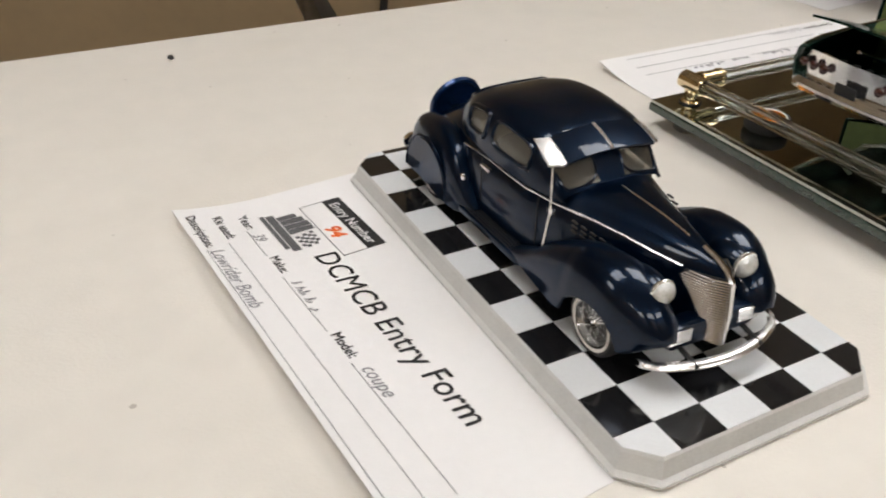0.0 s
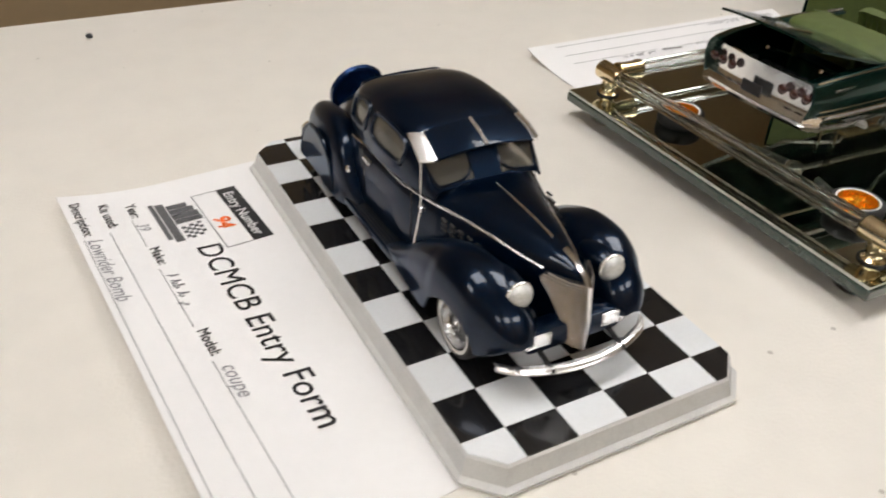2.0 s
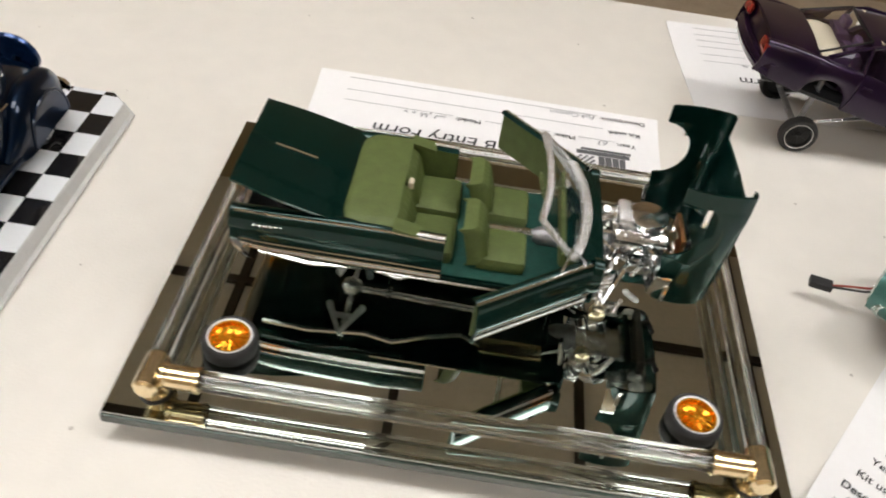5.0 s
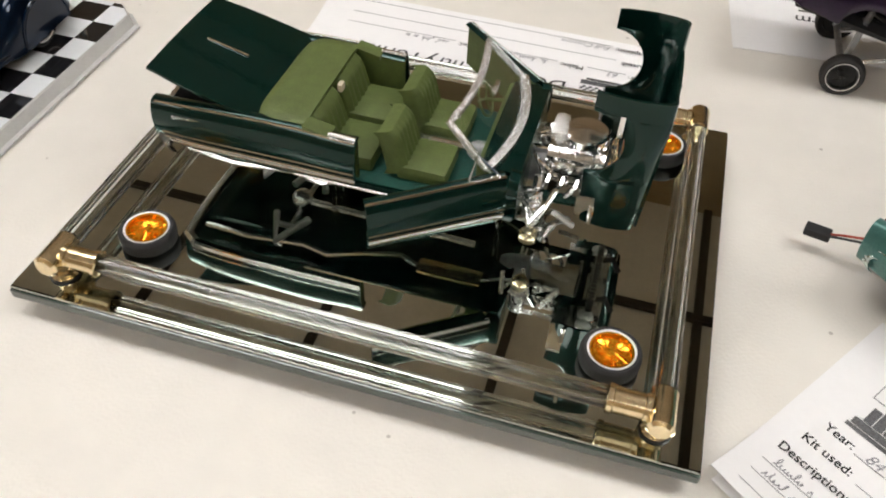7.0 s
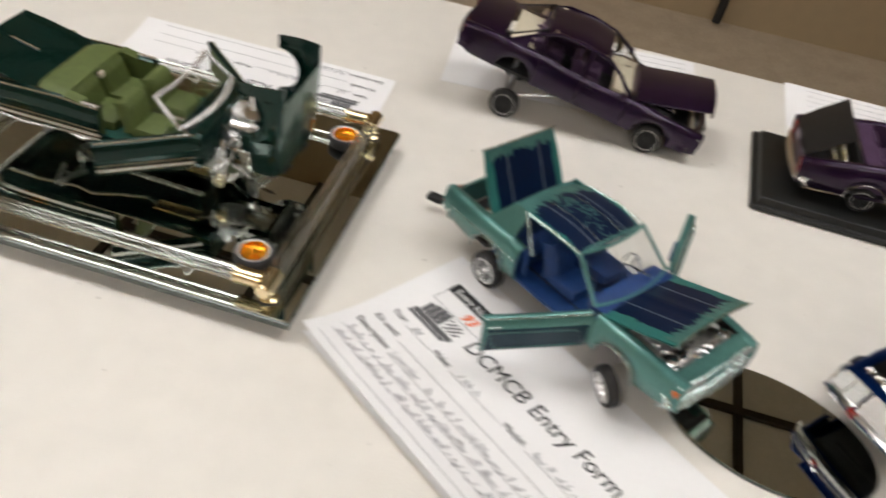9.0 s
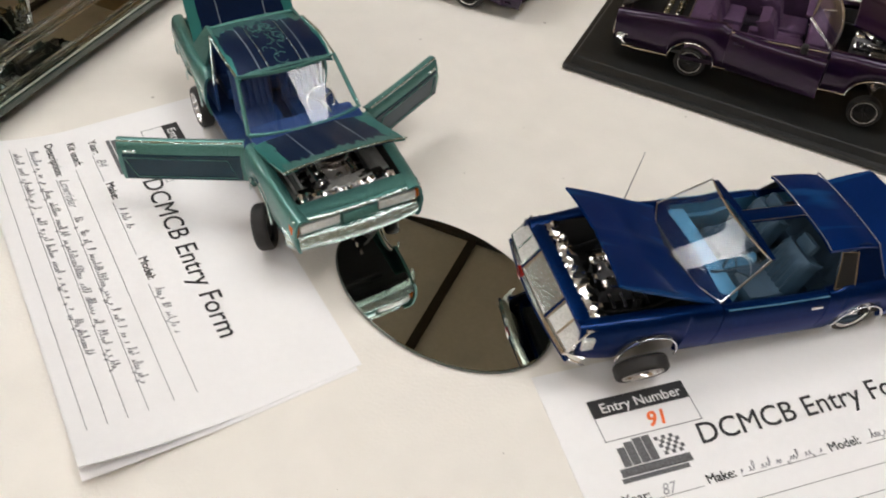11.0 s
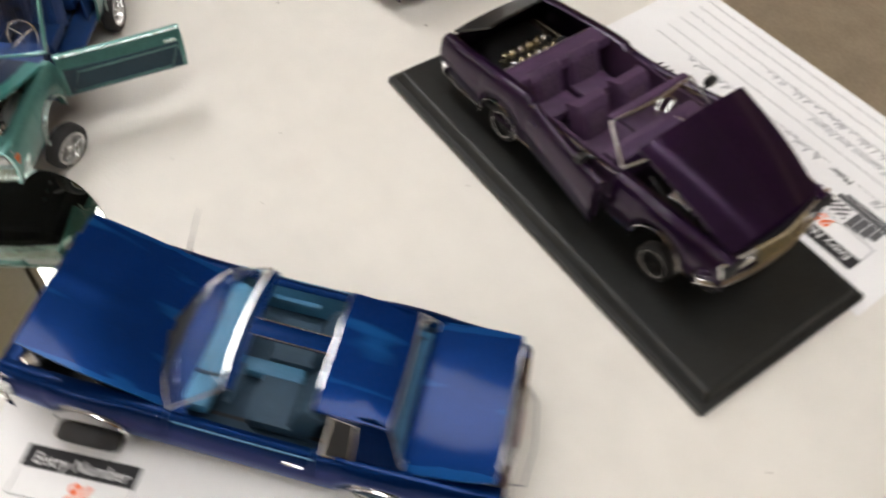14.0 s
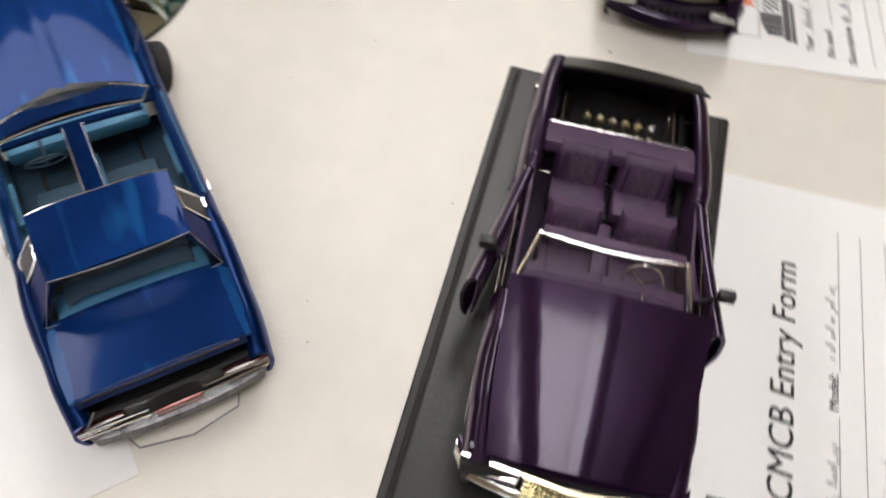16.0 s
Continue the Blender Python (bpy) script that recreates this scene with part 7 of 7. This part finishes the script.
    for sgn in (-1, 1):
        rr = [[(x - 0.10 * max(0, q - 0.85) / 0.15, sgn * q * w, z - 0.07 * q * q - 0.10 * max(0, q - 0.9)) for q in lin(0.8, 1.0, 5)] for x, w, z in ((0.24, 0.60, 1.477), (0.42, 0.62, 1.427), (0.57, 0.63, 1.362))]
        part("visor_tip", sheet(nb(), rr, (0, 0, -0.022)), "bright_chrome", vis)
    part("visor_rib", tube(nb(), [(0.24, 0, 1.48), (0.42, 0, 1.43), (0.575, 0, 1.365)], 0.018, 6), "bright_chrome", vis)

    # fenders
    def fender(name, sgn, x0, x1, yc, w, zt, zb, n=34):
        rows = []
        for x in lin(x0, x1, n):
            b_, t_ = zb(x), zt(x)
            rows.append([(x, sgn * (yc(x) + w(x) * math.copysign(abs(math.cos(a)) ** 0.8, math.cos(a))), b_ + (t_ - b_) * max(math.sin(a), 0) ** 0.8) for a in lin(0, math.pi, 19)])
        return part(name, sheet(nb(), rows, lambda p: Vector((0, -sgn * 0.02, -0.02))), "navy", root)
    XF, XR, R = 1.57, -1.48, 0.315
    for sgn in (-1, 1):
        def zb(x):
            d = 0.35 ** 2 - (x - XF) ** 2
            base = ip(x, (0.25, 0.30), (1.1, 0.26), (1.9, 0.26), (2.22, 0.46))
            return max(base, 0.27 + math.sqrt(d) * 0.80) if d > 0 else base
        fender("front_fender", sgn, 2.24, 0.26, lambda x: ip(x, (0.26, 0.76), (0.9, 0.68), (1.5, 0.63), (2.24, 0.55)), lambda x: ip(x, (0.26, 0.10), (0.7, 0.21), (1.3, 0.29), (1.8, 0.285), (2.1, 0.20), (2.24, 0.05)),
               lambda x: ip(x, (0.26, 0.32), (0.5, 0.44), (0.9, 0.73), (1.3, 0.90), (1.6, 0.92), (1.9, 0.83), (2.12, 0.66), (2.24, 0.48)), zb)
        fender("rear_fender", sgn, -0.52, -2.42, lambda x: ip(x, (-2.42, 0.50), (-2.0, 0.62), (-1.3, 0.67), (-0.52, 0.72)), lambda x: ip(x, (-2.42, 0.06), (-2.2, 0.17), (-1.8, 0.225), (-1.2, 0.235), (-0.8, 0.19), (-0.52, 0.10)),
               lambda x: ip(x, (-2.42, 0.40), (-2.2, 0.66), (-1.9, 0.86), (-1.45, 0.93), (-1.05, 0.84), (-0.75, 0.58), (-0.52, 0.34)), lambda x: ip(x, (-2.42, 0.32), (-2.1, 0.20), (-0.9, 0.19), (-0.52, 0.30)))
        sk = nb()
        pts = [(XR + 0.46 * math.cos(a), sgn * 0.895, 0.24 + 0.50 * math.sin(a)) for a in lin(0, math.pi, 19)]
        prism(sk, pts, sgn * 0.022, "y")
        part("fender_skirt", sk, "navy", root, "navy wheel skirt")
        part("skirt_rib", tube(nb(), [(XR + 0.49 * math.cos(a), sgn * 0.905, 0.24 + 0.53 * math.sin(a)) for a in lin(0, math.pi, 19)], 0.018, 5), "navy", root)
        part("running_board", box(nb(), -0.13, sgn * 0.78, 0.27, 1.2, 0.22, 0.07, 0.02), "navy", root)
        rb = nb()
        for q in range(5):
            box(rb, -0.13, sgn * (0.71 + 0.035 * q), 0.31, 1.1, 0.012, 0.012)
        part("tread_ribs", rb, "flat_black", root)
        # lamps
        hl = nb()
        bmesh.ops.create_uvsphere(hl, u_segments=18, v_segments=12, radius=1, matrix=Matrix.Translation((1.76, sgn * 0.46, 0.755)) @ Matrix.Diagonal((0.27, 0.125, 0.125, 1)))
        hp = part("headlamp_pod", hl, "navy", root)
        part("headlamp", lathe(nb(), [(0.116, -0.02), (0.120, 0.010), (0.112, 0.040), (0.090, 0.068), (0.055, 0.088), (0.0, 0.096)], 22, (1.95, sgn * 0.46, 0.765), "x"), "lens", hp, "ribbed bright headlamp")
        part("headlamp_rim", lathe(nb(), [(0.118 + 0.014 * math.cos(a), 0.01 + 0.014 * math.sin(a)) for a in lin(0, 5.5, 8)], 24, (1.945, sgn * 0.46, 0.765), "x", True), "bright_chrome", hp)
        fb = nb()
        box(fb, 2.16, sgn * 0.38, 0.42, 0.05, 0.25, 0.135, 0.015)
        for q in range(5):
            box(fb, 2.188, sgn * 0.38, 0.37 + 0.025 * q, 0.008, 0.22, 0.010)
        part("fog_lamp", fb, "bright_chrome", root, "small ribbed bright lamp")
        # side trim from hood to tail, handle, cap, louvres
        pts = []
        for x in lin(1.85, -1.15, 26):
            zz = ip(x, (-1.15, 0.82), (-0.6, 0.89), (0.5, 0.905), (1.85, 0.88))
            best = min((hull_pt(x, a * D, 0.006) for a in range(2, 88)), key=lambda p: abs(p[2] - zz))
            pts.append((x, sgn * best[1], best[2]))
        part("side_trim", tube(nb(), pts, 0.013, 5), "bright_chrome", root, "thin bright side moulding")
        xw = hull_w(-0.45)
        part("door_handle", box(nb(), -0.42, sgn * (xw + 0.012), 0.86, 0.17, 0.04, 0.04, 0.012), "chrome", root)
        lv = nb()
        for q in range(3):
            for i in range(6):
                x = 0.85 + 0.10 * i
                box(lv, x, sgn * (hull_w(x) * 0.99 + 0.004), 0.86 - 0.05 * q - 0.015 * i, 0.08, 0.02, 0.018, 0.004)
        part("hood_louvres", lv, "flat_black", root)
        part("door_seam", tube(nb(), [(x_, sgn * (hull_w(x_) + 0.002), z_) for x_, z_ in ((0.42, 0.42), (0.42, 1.0))], 0.006, 4), "flat_black", root)
        part("door_seam", tube(nb(), [(x_, sgn * (hull_w(x_) + 0.002), z_) for x_, z_ in ((-0.52, 0.42), (-0.52, 1.0))], 0.006, 4), "flat_black", root)
        wheel(root, XF + 0.02, sgn * 0.755, R, R, sgn, 0.19, 0.225, "chrome", 0.03, spokes=26)
        wheel(root, XR, sgn * 0.74, R, R, sgn, 0.17, 0.225, "chrome", 0.02)
    part("fuel_cap", lathe(nb(), [(0.04, 0.0), (0.045, -0.02), (0.03, -0.035), (0.0, -0.04)], 14, (-0.78, -0.80, 0.60)), "chrome", root)
    part("aerial", tube(nb(), [(0.68, -0.78, 0.50), (0.65, -0.695, 0.90), (0.60, -0.68, 1.34)], 0.014, 6, True, 0.009), "chrome", root, "chrome whip aerial on the cowl")
    part("aerial_base", box(nb(), 0.68, -0.78, 0.49, 0.05, 0.04, 0.07, 0.01), "chrome", root)
    part("aerial_clamp", box(nb(), 0.65, -0.68, 0.90, 0.07, 0.05, 0.05, 0.01), "chrome", root)
    # hood strip and mascot
    part("hood_strip", tube(nb(), [(x, 0, hull_t(x) + 0.004) for x in lin(0.78, 1.7, 12)], 0.009, 5), "bright_chrome", root)
    part("hood_mascot", tube(nb(), [(1.88, 0, hull_t(1.88) + 0.02), (2.02, 0, 1.015), (2.16, 0, 0.965), (2.235, 0, 0.89)], 0.028, 6), "chrome", root)
    # grille: bowed bars on a pointed heart shape
    gb = nb()
    for q in lin(0, 1, 26):
        z = 0.90 - 0.60 * q
        w = ip(q, (0, 0.20), (0.08, 0.235), (0.35, 0.185), (0.7, 0.125), (1, 0.085))
        xn = 2.245 + 0.05 * math.sin(q * math.pi * 0.6)
        tube(gb, [(xn - 1.45 * w, -w, z + 0.03 * w), (xn - 0.62 * w, -w * 0.62, z), (xn, 0, z - 0.012), (xn - 0.62 * w, w * 0.62, z), (xn - 1.45 * w, w, z + 0.03 * w)], 0.0085, 5)
    gr = part("grille", gb, "bright_chrome", root, "bright V-shaped bar grille")
    part("grille_spine", tube(nb(), [(2.25, 0, 0.90), (2.30, 0, 0.6), (2.29, 0, 0.30)], 0.016, 6), "bright_chrome", gr)
    bk = nb()
    for sgn in (-1, 1):
        sheet(bk, [[(2.205 + 0.05 * math.sin(q * math.pi * 0.6) - 1.45 * w * s, sgn * w * (s if s != 0.5 else 0.58), 0.90 - 0.60 * q) for s in (0, 0.5, 1)] for q, w in [(q, ip(q, (0, 0.19), (0.08, 0.225), (0.35, 0.175), (0.7, 0.115), (1, 0.075))) for q in lin(0, 1, 10)]], (-0.02, 0, 0))
    part("grille_backing", bk, "flat_black", gr)
    part("front_apron", box(nb(), 2.08, 0, 0.40, 0.20, 0.95, 0.24, 0.06), "navy", root)
    bumper(root, "front_bumper", 2.40, 0.745, 0.250, 0.068, 0.050, "bright_chrome", 1, 0.22, 0.10)
    bumper(root, "rear_bumper", -2.50, 0.78, 0.34, 0.10, 0.07, "chrome", -1, 0.16, 0.10)
    for sgn in (-1, 1):
        part("bumper_iron", tube(nb(), [(2.40, sgn * 0.35, 0.253), (1.9, sgn * 0.35, 0.36)], 0.025, 6), "flat_black", root)
    # spare wheel cover on the tail
    sp = lathe(nb(), [(0.0, 0.10), (0.12, 0.105), (0.22, 0.085), (0.31, 0.055), (0.355, 0.0), (0.345, -0.05), (0.31, -0.055), (0.28, -0.02), (0.0, 0.0)], 36, (0, 0, 0), "z")
    bmesh.ops.rotate(sp, verts=sp.verts, cent=(0, 0, 0), matrix=Euler((0, radians(-76), 0)).to_matrix())
    bmesh.ops.translate(sp, verts=sp.verts, vec=(-2.47, 0, 0.66))
    sc = part("spare_wheel_cover", sp, "navy_light", root, "round candy blue spare wheel cover")
    part("cover_bracket", tube(nb(), [(-2.47, 0, 0.60), (-2.3, 0, 0.42)], 0.05, 6), "navy", sc)
    # cabin
    part("bench_seat", box(nb(), -0.45, 0, 0.72, 0.5, 1.2, 0.2, 0.06), "cream", root)
    part("seat_back", box(nb(), -0.72, 0, 0.98, 0.16, 1.2, 0.46, 0.06, (0, -12, 0)), "cream", root)
    part("dashboard", box(nb(), 0.40, 0, 0.96, 0.14, 1.10, 0.14, 0.05), "tan_in", root, "tan dashboard")
    steering(root, 0.14, 0.34, 1.0, "black")
    part("headliner", sheet(nb(), [[(x, gh(x, a * D)[1] * 0.93, 0.97 + (gh(x, a * D)[2] - 0.97) * 0.91) for a in lin(48, 132, 15)] for x in lin(-1.1, 0.30, 12)], (0, 0, -0.01)), "tan_in", root, "tan headliner")
    for sgn in (-1, 1):
        part("door_card", sheet(nb(), [[(x, sgn * (hull_w(x) - 0.12), z) for z in (0.55, 0.78, 0.92)] for x in lin(-1.1, 0.42, 8)], (0, -sgn * 0.01, 0)), "tan_in", root, "tan door card")


navy_coupe()
SC[0] = 1.0

# ---------------------------------------------------------------- chair legs and bent black tube by the wall
ch = thing("stacking_chair", "low stacking chair with thin black metal uprights behind the table", "chair", pose(0.188, 0.785, FLOOR, 0, 0, -11.0))
for y in (-0.125, 0.125):
    part("back_upright", tube(nb(), [(0.03, y * 1.04, 0.0), (0.0, y, 0.40), (0.0, y, 0.68)], 0.011, 8), "wire_black", ch)
    part("leg", tube(nb(), [(-0.40, y * 1.04, 0.0), (-0.37, y, 0.41)], 0.011, 8), "wire_black", ch)
part("seat", box(nb(), -0.19, 0, 0.425, 0.40, 0.28, 0.03, 0.012), "black", ch)
part("backrest", box(nb(), -0.012, 0, 0.655, 0.02, 0.26, 0.05, 0.008), "black", ch)
cab = nb()
tube(cab, [(1.02, 2.385, 0.3), (1.0, 2.38, -0.2), (0.97, 2.37, -0.5), (0.955, 2.365, -0.62), (0.95, 2.36, FLOOR + 0.012)], 0.014, 8)
cb_ = part("wall_tube", cab, "wire_black", None, "thick black bent tube running down the tan wall")
tagged(cb_, category="cable")
